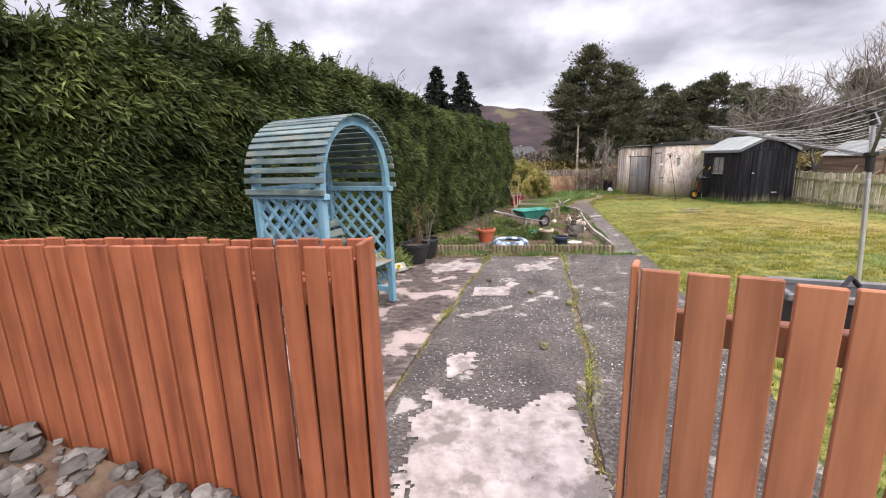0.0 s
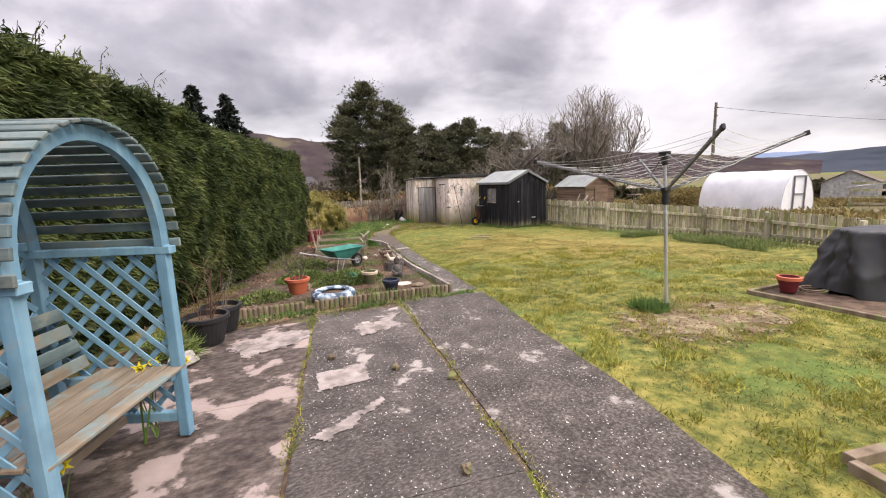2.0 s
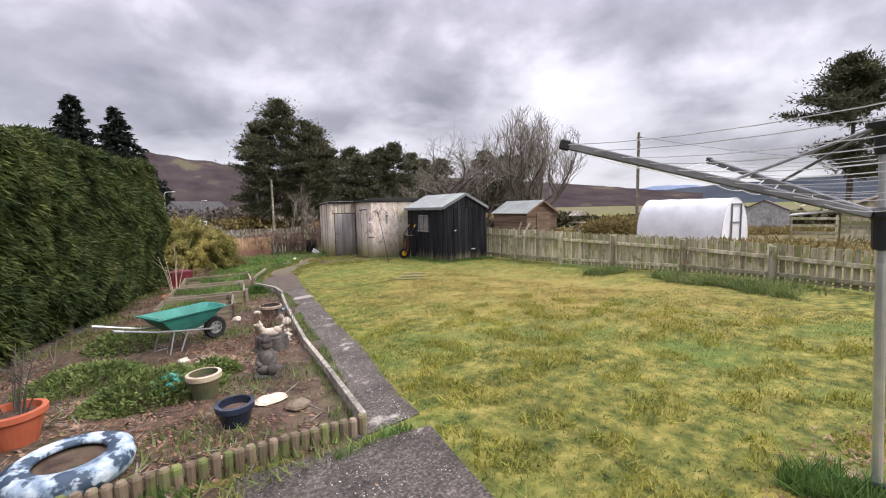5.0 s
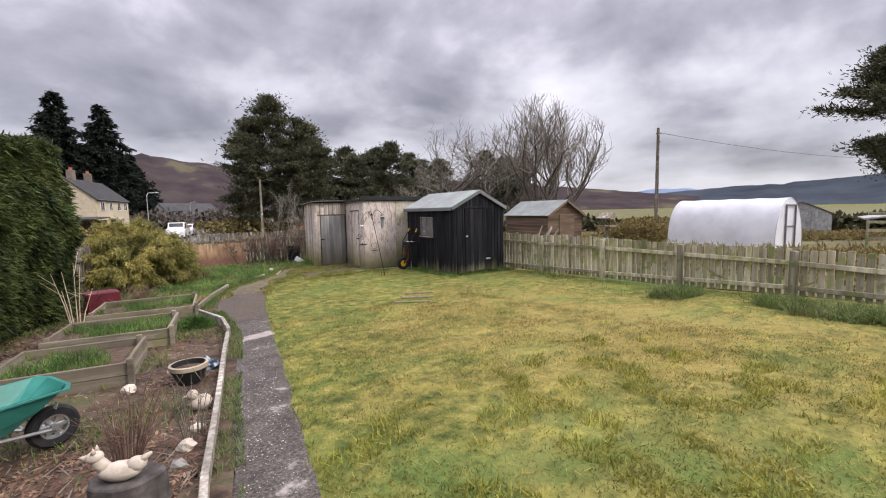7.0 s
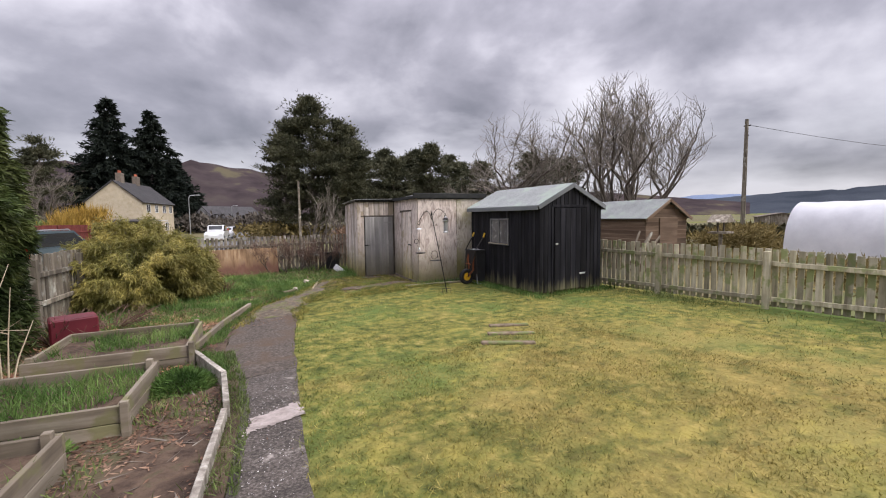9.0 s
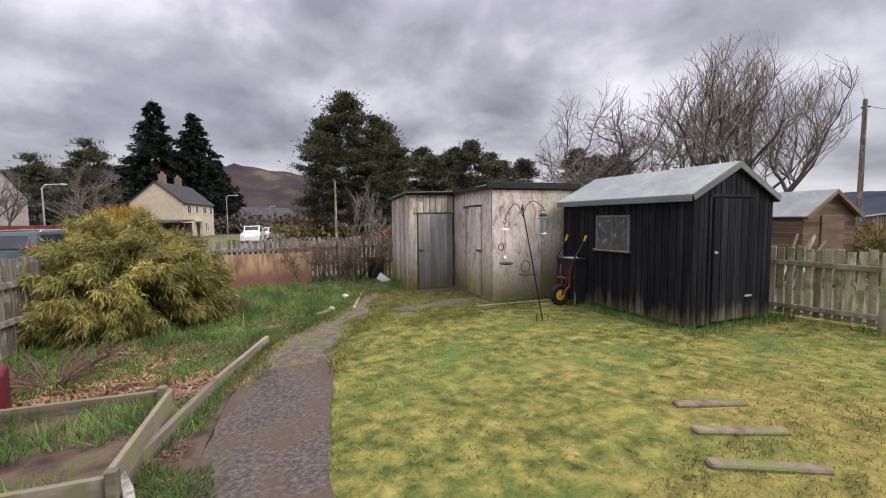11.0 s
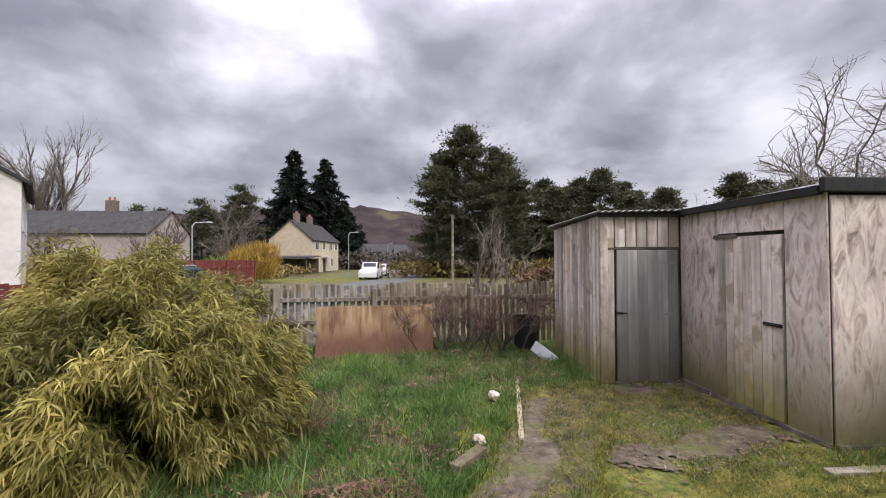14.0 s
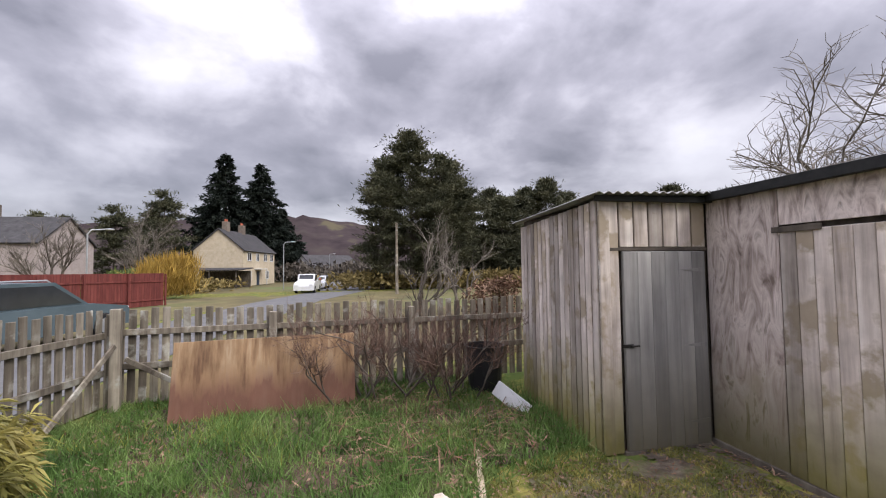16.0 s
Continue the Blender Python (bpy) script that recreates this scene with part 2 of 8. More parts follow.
M_straw = surf("dead_pale_stem", [(0.34, 0.27, 0.18), (0.46, 0.38, 0.27), (0.55, 0.48, 0.37)], 8, None, 0.9, 0.0, island=0.2, space="World")
M_hedge = surf("cypress_hedge_foliage", [(0.017, 0.028, 0.010), (0.054, 0.08, 0.024), (0.14, 0.165, 0.05)], 2.6, None, 0.65, 0.0, island=0.55, vary=0.4, blotch=(0.07, 0.078, 0.028), blotch_scale=1.1, blotch_at=(0.5, 0.75), space="World", back=0.2, spec=0.25)
# near-black: the shade deep inside foliage, put into the colour of a solid core
M_shadecore = surf("shade_dark_foliage_core", [(0.012, 0.016, 0.007), (0.026, 0.03, 0.014)], 5, None, 1.0, 0.4, space="World", spec=0.0)
M_gold = surf("golden_feathery_foliage", [(0.075, 0.082, 0.023), (0.22, 0.202, 0.055), (0.45, 0.375, 0.115)], 1.6, None, 0.55, 0.0, island=0.4, vary=0.25, space="World", back=0.25)
M_pine = surf("pine_needles", [(0.04, 0.046, 0.03), (0.085, 0.088, 0.055), (0.16, 0.155, 0.098)], 0.5, None, 0.8, 0.0, island=0.35, space="World", spec=0.1, back=0.1)
M_spruce = surf("dark_spruce_needles", [(0.010, 0.014, 0.012), (0.018, 0.024, 0.019), (0.028, 0.035, 0.026)], 0.5, None, 0.85, 0.0, island=0.35, space="World", spec=0.1)
M_grassb = surf("lawn_blades", [(0.06, 0.09, 0.021), (0.125, 0.148, 0.034), (0.205, 0.20, 0.05), (0.31, 0.27, 0.078), (0.42, 0.35, 0.13)], 5.5, None, 0.6, 0.0, island=0.45, vary=0.2, blotch=(0.13, 0.19, 0.04), blotch_scale=0.5, blotch_at=(0.5, 0.68), space="World", back=0.25, spec=0.15)
M_lush = surf("long_green_grass", [(0.045, 0.092, 0.024), (0.108, 0.188, 0.048), (0.225, 0.29, 0.098)], 2.2, None, 0.55, 0.0, island=0.4, space="World", back=0.25, spec=0.15)
M_weed = surf("low_weeds", [(0.07, 0.11, 0.03), (0.12, 0.16, 0.045), (0.19, 0.21, 0.08)], 2.0, None, 0.7, 0.0, island=0.4, space="World", back=0.2)
M_litter = surf("bark_and_dead_leaves", [(0.07, 0.036, 0.024), (0.155, 0.09, 0.058), (0.29, 0.20, 0.14)], 3.0, None, 0.95, 0.0, island=0.45, space="World")
M_terra = surf("terracotta_plastic", [(0.34, 0.085, 0.045), (0.42, 0.12, 0.06)], 5, None, 0.55, 0.1)
M_blackplastic = surf("black_plastic", [(0.014, 0.014, 0.016), (0.026, 0.026, 0.028)], 5, None, 0.5, 0.1)
M_navy = surf("navy_glazed_pot", [(0.012, 0.018, 0.035), (0.025, 0.032, 0.055)], 5, None, 0.25, 0.05, spec=0.5)
M_greenglaze = surf("green_brown_glazed_pot", [(0.05, 0.065, 0.04), (0.10, 0.11, 0.06), (0.16, 0.12, 0.07)], 5, None, 0.3, 0.05, spec=0.5)
M_cream = surf("cream_rim", [(0.28, 0.23, 0.165), (0.41, 0.35, 0.26)], 6, None, 0.6, 0.1)
M_green = surf("green_barrow_tray", [(0.02, 0.13, 0.105), (0.033, 0.19, 0.155), (0.055, 0.25, 0.205)], 3, None, 0.4, 0.08, vary=0.12)
M_steel = surf("galvanised_steel", [(0.42, 0.43, 0.44), (0.58, 0.59, 0.60)], 8, None, 0.4, 0.05, metal=0.8)
M_alu = surf("grey_aluminium_tube", [(0.34, 0.35, 0.36), (0.46, 0.47, 0.48)], 9, (1, 1, 0.2), 0.45, 0.1, metal=0.6)
M_arm = surf("dull_grey_arm", [(0.10, 0.10, 0.105), (0.19, 0.19, 0.195)], 9, None, 0.6, 0.1, metal=0.2)
M_cord = surf("pale_plastic_line", [(0.55, 0.54, 0.52), (0.68, 0.67, 0.65)], 4, None, 0.6, 0.0)
M_iron = surf("black_iron", [(0.015, 0.014, 0.014), (0.035, 0.032, 0.03)], 12, None, 0.55, 0.2, metal=0.3)
M_rubber = surf("tyre_rubber", [(0.012, 0.012, 0.013), (0.03, 0.03, 0.03)], 12, None, 0.8, 0.3)
M_tyrepaint = surf("blue_white_painted_tyre", [(0.06, 0.10, 0.16), (0.28, 0.36, 0.44), (0.62, 0.66, 0.68)], 9, None, 0.6, 0.3, blotch=(0.035, 0.055, 0.085), blotch_scale=7, blotch_at=(0.47, 0.53))
M_tarp = surf("black_woven_cover", [(0.020, 0.021, 0.023), (0.035, 0.036, 0.039)], 3, None, 0.48, 0.12, spec=0.45)
M_white = surf("white_plastic", [(0.62, 0.63, 0.64), (0.74, 0.75, 0.76)], 3, None, 0.5, 0.05)
M_stone = surf("grey_garden_stone", [(0.16, 0.15, 0.135), (0.28, 0.265, 0.24), (0.38, 0.36, 0.33)], 7, None, 0.9, 0.5, pick=0.3)
M_cat = surf("pale_concrete_ornament", [(0.36, 0.305, 0.245), (0.48, 0.415, 0.34), (0.56, 0.50, 0.43)], 9, None, 0.85, 0.35)
M_stump = surf("dark_weathered_stone", [(0.035, 0.03, 0.027), (0.075, 0.066, 0.06), (0.14, 0.125, 0.11)], 8, None, 0.9, 0.6, vary=0.3)
M_rubble = surf("dark_wet_rubble", [(0.05, 0.046, 0.042), (0.11, 0.10, 0.092), (0.19, 0.175, 0.16)], 9, None, 0.8, 0.5, pick=0.4)
M_yellow = surf("yellow_rubber_grip", [(0.62, 0.36, 0.02), (0.70, 0.44, 0.03)], 5, None, 0.5, 0.0)
M_orange = surf("orange_frame_paint", [(0.17, 0.05, 0.02), (0.27, 0.085, 0.03)], 5, None, 0.5, 0.1)
M_red = surf("red_painted_fence", [(0.10, 0.026, 0.023), (0.15, 0.038, 0.033), (0.19, 0.055, 0.046)], 5, ZG, 0.75, 0.2, pick=0.15)
M_harl = surf("cream_harled_wall", [(0.50, 0.42, 0.30), (0.57, 0.49, 0.36), (0.62, 0.54, 0.41)], 3, None, 0.95, 0.4, vary=0.08)
M_whiteharl = surf("white_harled_wall", [(0.60, 0.58, 0.56), (0.70, 0.68, 0.66)], 3, None, 0.95, 0.4, vary=0.1)
M_pebble = surf("pinkish_pebbledash", [(0.36, 0.31, 0.29), (0.46, 0.40, 0.375)], 5, None, 0.95, 0.4, vary=0.1)
M_slate = surf("dark_slate_roof", [(0.042, 0.041, 0.043), (0.07, 0.068, 0.07)], 3, None, 0.92, 0.3, spec=0.15)
M_brick = surf("chimney_render", [(0.14, 0.11, 0.09), (0.2, 0.17, 0.14)], 4, None, 0.9, 0.3)
M_frame = surf("white_window_frame", [(0.62, 0.62, 0.62), (0.72, 0.72, 0.72)], 3, None, 0.5, 0.0)
M_dkdoor = surf("dark_blue_door", [(0.03, 0.045, 0.07), (0.05, 0.065, 0.09)], 3, None, 0.5, 0.0)
M_pane = surf("dark_window_pane", [(0.02, 0.023, 0.028), (0.04, 0.045, 0.05)], 1, None, 0.08, 0.0, spec=0.8)
M_carw = surf("white_car_paint", [(0.60, 0.61, 0.62), (0.66, 0.67, 0.68)], 1, None, 0.25, 0.0, spec=0.6)
M_carg = surf("dark_teal_car_paint", [(0.085, 0.12, 0.14), (0.11, 0.15, 0.17)], 1, None, 0.25, 0.0, spec=0.6)
M_tail = surf("red_lamp_lens", [(0.5, 0.02, 0.02), (0.58, 0.035, 0.03)], 1, None, 0.2, 0.0, spec=0.6)
M_poly = surf("milky_polythene", [(0.82, 0.83, 0.87), (0.90, 0.91, 0.94)], 1.2, None, 0.35, 0.15, vary=0.08, back=0.25, depth=0.03, spec=0.4)
M_road = surf("grey_road", [(0.12, 0.12, 0.125), (0.17, 0.17, 0.17)], 2, None, 0.9, 0.2, space="World")
M_moor = surf("heather_moor", [(0.036, 0.029, 0.031), (0.052, 0.041, 0.043), (0.066, 0.055, 0.05)], 0.02, None, 1.0, 0.0, space="World", blotch=(0.085, 0.075, 0.05), blotch_scale=0.012, blotch_at=(0.58, 0.66), spec=0.0)
# haze of distance painted into both hill colours, paler and bluer for the farther
M_mount = surf("haze_blue_hill", [(0.035, 0.043, 0.055), (0.055, 0.064, 0.08), (0.075, 0.085, 0.10)], 0.004, None, 1.0, 0.0, space="World", spec=0.0)
M_mountfar = surf("haze_pale_blue_hill", [(0.13, 0.17, 0.25), (0.17, 0.21, 0.30)], 0.003, None, 1.0, 0.0, space="World", spec=0.0)
M_rough = surf("yellow_brown_rough_grass", [(0.13, 0.105, 0.04), (0.20, 0.155, 0.06), (0.25, 0.20, 0.09)], 1.5, None, 1.0, 0.0, island=0.4, space="World", back=0.15)
M_willow = surf("orange_yellow_willow_stems", [(0.30, 0.19, 0.04), (0.40, 0.27, 0.06)], 1.5, None, 0.9, 0.0, island=0.3, space="World")
M_darkhedge = surf("dark_clipped_hedge", [(0.055, 0.055, 0.03), (0.10, 0.092, 0.05)], 2, None, 1.0, 0.0, island=0.3, space="World")
M_mesh = surf("clear_dusty_glass", [(0.05, 0.055, 0.06), (0.10, 0.105, 0.11)], 6, None, 0.12, 0.0, spec=0.6, blotch=(0.22, 0.23, 0.23), blotch_scale=9, blotch_at=(0.55, 0.7))
M_soil = surf("damp_soil_and_bark", [(0.028, 0.018, 0.013), (0.068, 0.044, 0.031), (0.118, 0.08, 0.055), (0.06, 0.062, 0.028)], 5, None, 0.95, 0.9, fine=10, space="World", depth=0.03, blotch=(0.075, 0.085, 0.033), blotch_scale=0.9, blotch_at=(0.56, 0.68))
M_cement = surf("pale_worn_cement", [(0.20, 0.168, 0.152), (0.32, 0.275, 0.255), (0.42, 0.37, 0.345)], 9, None, 0.9, 0.5, space="World", blotch=(0.15, 0.128, 0.115), blotch_scale=5, blotch_at=(0.5, 0.6), detail=10)
M_conc = surf("dark_stained_concrete", [(0.026, 0.02, 0.017), (0.076, 0.059, 0.051), (0.16, 0.13, 0.113)], 12, (1.0, 1.5, 1), 0.88, 0.6, fine=14, space="World", blotch=(0.255, 0.205, 0.185), blotch_scale=2.1, blotch_at=(0.53, 0.56), vary=0.35, detail=12)
M_conc2 = surf("worn_grey_concrete", [(0.034, 0.028, 0.0245), (0.077, 0.066, 0.059), (0.155, 0.137, 0.124)], 36, (1.0, 1.6, 1), 0.88, 0.7, fine=10, space="World", blotch=(0.27, 0.24, 0.22), blotch_scale=3.0, blotch_at=(0.60, 0.635), vary=0.4, detail=12)
M_dirt = surf("dirt_covered_path", [(0.038, 0.03, 0.024), (0.084, 0.068, 0.056), (0.165, 0.14, 0.118)], 30, None, 0.92, 0.5, fine=9, space="World", depth=0.008, blotch=(0.075, 0.052, 0.036), blotch_scale=1.7, blotch_at=(0.5, 0.62), vary=0.3, detail=10)
M_tar = surf("worn_aggregate_path", [(0.027, 0.022, 0.0185), (0.072, 0.061, 0.053), (0.168, 0.148, 0.131)], 50, None, 0.9, 0.8, fine=8, space="World", blotch=(0.22, 0.198, 0.18), blotch_scale=3.2, blotch_at=(0.615, 0.665), vary=0.45, detail=9)
M_pebbles = surf("pale_embedded_pebbles", [(0.25, 0.24, 0.23), (0.42, 0.40, 0.385), (0.55, 0.53, 0.51)], 20, None, 0.8, 0.0, island=0.4, space="World")


def lawn_material():
    mat = surf("mossy_lawn", [(0.03, 0.042, 0.013), (0.078, 0.094, 0.025), (0.145, 0.146, 0.038), (0.22, 0.197, 0.056), (0.30, 0.25, 0.085)], 6.5, None, 0.95, 0.9, fine=12, space="World", depth=0.03, vary=0.2, blotch=(0.085, 0.12, 0.032), blotch_scale=0.6, blotch_at=(0.5, 0.62), spec=0.1)
    return mat


def dry_patch(mat, centre, radius, colour, most):
    """A patch of drought-yellow turf with a ragged edge, mixed over a material's colour."""
    nt = mat.node_tree
    N, L = nt.nodes.new, nt.links.new
    hue = [n for n in nt.nodes if n.bl_idname == "ShaderNodeHueSaturation"][0]
    src = hue.inputs["Color"].links[0].from_socket
    pos = N("ShaderNodeNewGeometry").outputs["Position"]
    mp = N("ShaderNodeMapping")
    mp.vector_type = "TEXTURE"
    mp.inputs["Location"].default_value, mp.inputs["Scale"].default_value = (*centre, 0), (*radius, 1e6)
    L(pos, mp.inputs["Vector"])
    ln = N("ShaderNodeVectorMath")
    ln.operation = "LENGTH"
    L(mp.outputs[0], ln.inputs[0])
    nz = N("ShaderNodeTexNoise")
    nz.inputs["Scale"].default_value, nz.inputs["Detail"].default_value, nz.inputs["Roughness"].default_value = 0.9, 8, 0.65
    L(pos, nz.inputs["Vector"])
    ad = N("ShaderNodeMath")
    ad.operation = "MULTIPLY_ADD"
    L(nz.outputs[0], ad.inputs[0])
    ad.inputs[1].default_value = 2.6
    L(ln.outputs["Value"], ad.inputs[2])
    mr = N("ShaderNodeMapRange")
    mr.inputs[1].default_value, mr.inputs[2].default_value, mr.inputs[3].default_value, mr.inputs[4].default_value = 1.6, 2.35, most, 0.0
    L(ad.outputs[0], mr.inputs[0])
    mx = N("ShaderNodeMix")
    mx.data_type = "RGBA"
    L(mr.outputs[0], mx.inputs[0])
    L(src, mx.inputs[6])
    mx.inputs[7].default_value = (*colour, 1)
    L(mx.outputs[2], hue.inputs["Color"])


def mottle(mat, scale, colour, span, most, stretch=(1, 1, 1)):
    """Blotches of another growth mixed over a material's colour, some decimetres across."""
    nt = mat.node_tree
    N, L = nt.nodes.new, nt.links.new
    hue = [n for n in nt.nodes if n.bl_idname == "ShaderNodeHueSaturation"][0]
    src = hue.inputs["Color"].links[0].from_socket
    mp = N("ShaderNodeMapping")
    mp.inputs["Rotation"].default_value, mp.inputs["Scale"].default_value = (0, 0, radians(35)), stretch
    L(N("ShaderNodeNewGeometry").outputs["Position"], mp.inputs["Vector"])
    nz = N("ShaderNodeTexNoise")
    nz.inputs["Scale"].default_value, nz.inputs["Detail"].default_value, nz.inputs["Roughness"].default_value = scale, 7, 0.62
    L(mp.outputs[0], nz.inputs["Vector"])
    mr = N("ShaderNodeMapRange")
    mr.inputs[1].default_value, mr.inputs[2].default_value, mr.inputs[3].default_value, mr.inputs[4].default_value = *span, 0.0, most
    L(nz.outputs[0], mr.inputs[0])
    mx = N("ShaderNodeMix")
    mx.data_type = "RGBA"
    L(mr.outputs[0], mx.inputs[0])
    L(src, mx.inputs[6])
    mx.inputs[7].default_value = (*colour, 1)
    L(mx.outputs[2], hue.inputs["Color"])


M_lawn = lawn_material()
dry_patch(M_lawn, (8.1, 9.4), (3.5, 4.8), (0.30, 0.215, 0.075), 0.52)
dry_patch(M_grassb, (8.1, 9.4), (3.5, 4.8), (0.37, 0.27, 0.10), 0.52)
for m_ in (M_lawn, M_grassb):
    mottle(m_, 2.4, (0.06, 0.077, 0.021), (0.52, 0.64), 0.55, (1, 1.9, 1))
    mottle(m_, 1.7, (0.31, 0.265, 0.066), (0.555, 0.67), 0.5, (1, 1.6, 1))
    mottle(m_, 7.0, (0.045, 0.056, 0.017), (0.575, 0.66), 0.45)
M_dryturf = surf("straw_coloured_worn_turf", [(0.12, 0.095, 0.05), (0.25, 0.205, 0.115), (0.42, 0.36, 0.22)], 7, None, 0.95, 0.9, fine=10, space="World", depth=0.02, blotch=(0.14, 0.16, 0.045), blotch_scale=2.5, blotch_at=(0.52, 0.6), vary=0.25)
M_chip = surf("fresh_orange_bark_chip", [(0.16, 0.075, 0.045), (0.30, 0.155, 0.09), (0.44, 0.28, 0.17)], 3.0, None, 0.95, 0.0, island=0.45, space="World")
M_bramble = surf("red_brown_bramble_stem", [(0.085, 0.05, 0.038), (0.14, 0.088, 0.066), (0.21, 0.145, 0.11)], 4, None, 0.95, 0.0, island=0.3, space="World")
M_field = surf("brown_rough_pasture", [(0.07, 0.062, 0.03), (0.115, 0.098, 0.045), (0.165, 0.14, 0.065)], 0.5, None, 1.0, 0.6, space="World", depth=0.05, blotch=(0.09, 0.11, 0.035), blotch_scale=0.08, blotch_at=(0.5, 0.65))
M_earth = surf("trodden_damp_earth", [(0.066, 0.05, 0.038), (0.135, 0.108, 0.08), (0.225, 0.187, 0.14)], 9, None, 0.92, 1.0, fine=10, space="World", depth=0.03, blotch=(0.10, 0.105, 0.038), blotch_scale=3.5, blotch_at=(0.47, 0.62), vary=0.3, detail=9)


# ---------------------------------------------------------------- mesh building
class Build:
    """Collects vertices and faces of one mesh."""

    def __init__(self):
        self.v, self.f = [], []

    def add(self, verts, faces, m=None):
        k = len(self.v)
        self.v += [tuple(m @ Vector(p)) if m else tuple(p) for p in verts]
        self.f += [tuple(i + k for i in f) for f in faces]
        return self

    def box(self, size, at=(0, 0, 0), m=None, b=0.004):
        """A box with chamfered edges, centred at the place given."""
        h = [s / 2 for s in size]
        b = min(b, min(h) * 0.45)
        idx, verts = {}, []
        for sx in (-1, 1):
            for sy in (-1, 1):
                for sz in (-1, 1):
                    for a in range(3):
                        s = (sx, sy, sz)
                        idx[(s, a)] = len(verts)
                        verts.append([at[i] + s[i] * (h[i] if i == a else h[i] - b) for i in range(3)])
        faces = []
        for a in range(3):
            o1, o2 = (a + 1) % 3, (a + 2) % 3
            for s in (-1, 1):
                ring = []
                for p, q in ((-1, -1), (1, -1), (1, 1), (-1, 1)):
                    c = [0, 0, 0]
                    c[a], c[o1], c[o2] = s, p, q
                    ring.append(idx[(tuple(c), a)])
                faces.append(ring if s > 0 else ring[::-1])
            for p in (-1, 1):
                for q in (-1, 1):
                    c0, c1 = [0, 0, 0], [0, 0, 0]
                    c0[a], c0[o1], c0[o2] = -1, p, q
                    c1[a], c1[o1], c1[o2] = 1, p, q
                    ring = [idx[(tuple(c0), o1)], idx[(tuple(c1), o1)], idx[(tuple(c1), o2)], idx[(tuple(c0), o2)]]
                    faces.append(ring if p * q < 0 else ring[::-1])
        for sx in (-1, 1):
            for sy in (-1, 1):
                for sz in (-1, 1):
                    s = (sx, sy, sz)
                    ring = [idx[(s, 0)], idx[(s, 1)], idx[(s, 2)]]
                    faces.append(ring if sx * sy * sz > 0 else ring[::-1])
        return self.add(verts, faces, m)

    def tube(self, pts, r, n=8, r1=None, cap=True):
        """A round bar along points, tapering from r to r1."""
        pts = [Vector(p) for p in pts]
        r1 = r if r1 is None else r1
        k, verts, faces = len(pts), [], []
        side = None
        for i, p in enumerate(pts):
            d = (pts[min(i + 1, k - 1)] - pts[max(i - 1, 0)]).normalized()
            if side is None:
                side = d.orthogonal().normalized()
            side = (side - d * side.dot(d)).normalized()
            other = d.cross(side)
            rr = r + (r1 - r) * i / max(1, k - 1)
            for j in range(n):
                a = 2 * pi * j / n
                verts.append(p + (side * cos(a) + other * sin(a)) * rr)
        for i in range(k - 1):
            for j in range(n):
                j2 = (j + 1) % n
                faces.append((i * n + j, i * n + j2, (i + 1) * n + j2, (i + 1) * n + j))
        if cap:
            faces += [tuple(range(n))[::-1], tuple(range((k - 1) * n, k * n))]
        return self.add(verts, faces)

    def lathe(self, prof, n=24, m=None, wob=0.0, ring=False):
        """A turned shape from (radius, height) pairs."""
        verts, faces, k = [], [], len(prof)
        for r, z in prof:
            for j in range(n):
                a = 2 * pi * j / n
                verts.append((r * cos(a) * (1 + wob * sin(3 * a)), r * sin(a), z))
        for i in range(k - 1):
            for j in range(n):
                j2 = (j + 1) % n
                faces.append((i * n + j, i * n + j2, (i + 1) * n + j2, (i + 1) * n + j))
        if ring:
            faces += [((k - 1) * n + j, (k - 1) * n + (j + 1) % n, (j + 1) % n, j) for j in range(n)]
        else:
            faces += [tuple(range(n))[::-1], tuple(range((k - 1) * n, k * n))]
        return self.add(verts, faces, m)

    def prism(self, poly, depth, m=None):
        """A flat outline in x, z, given depth along y."""
        k = len(poly)
        verts = [(x, 0, z) for x, z in poly] + [(x, depth, z) for x, z in poly]
        faces = [tuple(range(k)), tuple(range(2 * k - 1, k - 1, -1))]
        faces += [(i, i + k, (i + 1) % k + k, (i + 1) % k) for i in range(k)]
        return self.add(verts, faces, m)

    def blob(self, r, at=(0, 0, 0), n=10, jag=0.15, m=None, seed=0):
        """An uneven stone or lump."""
        verts, faces, rows = [], [], n // 2
        for i in range(rows + 1):
            th = pi * i / rows
            for j in range(n):
                a = 2 * pi * j / n
                p = Vector((sin(th) * cos(a), sin(th) * sin(a), cos(th)))
                s = 1 + jag * noise.noise(p * 1.7 + Vector((seed * 3.1, seed, 0))) * 2
                verts.append([at[q] + p[q] * r[q] * s for q in range(3)])
        for i in range(rows):
            for j in range(n):
                j2 = (j + 1) % n
                faces.append((i * n + j, (i + 1) * n + j, (i + 1) * n + j2, i * n + j2))
        return self.add(verts, faces, m)

    def mesh(self, name, mat=None, smooth=False):
        me = bpy.data.meshes.new(name)
        me.from_pydata([tuple(p) for p in self.v], [], [tuple(f) for f in self.f])
        bm = bmesh.new()
        bm.from_mesh(me)
        bmesh.ops.remove_doubles(bm, verts=bm.verts, dist=0.00005)
        bmesh.ops.recalc_face_normals(bm, faces=bm.faces)
        bm.to_mesh(me)
        bm.free()
        if mat:
            me.materials.append(mat)
        if smooth:
            me.polygons.foreach_set("use_smooth", [True] * len(me.polygons))
        return me


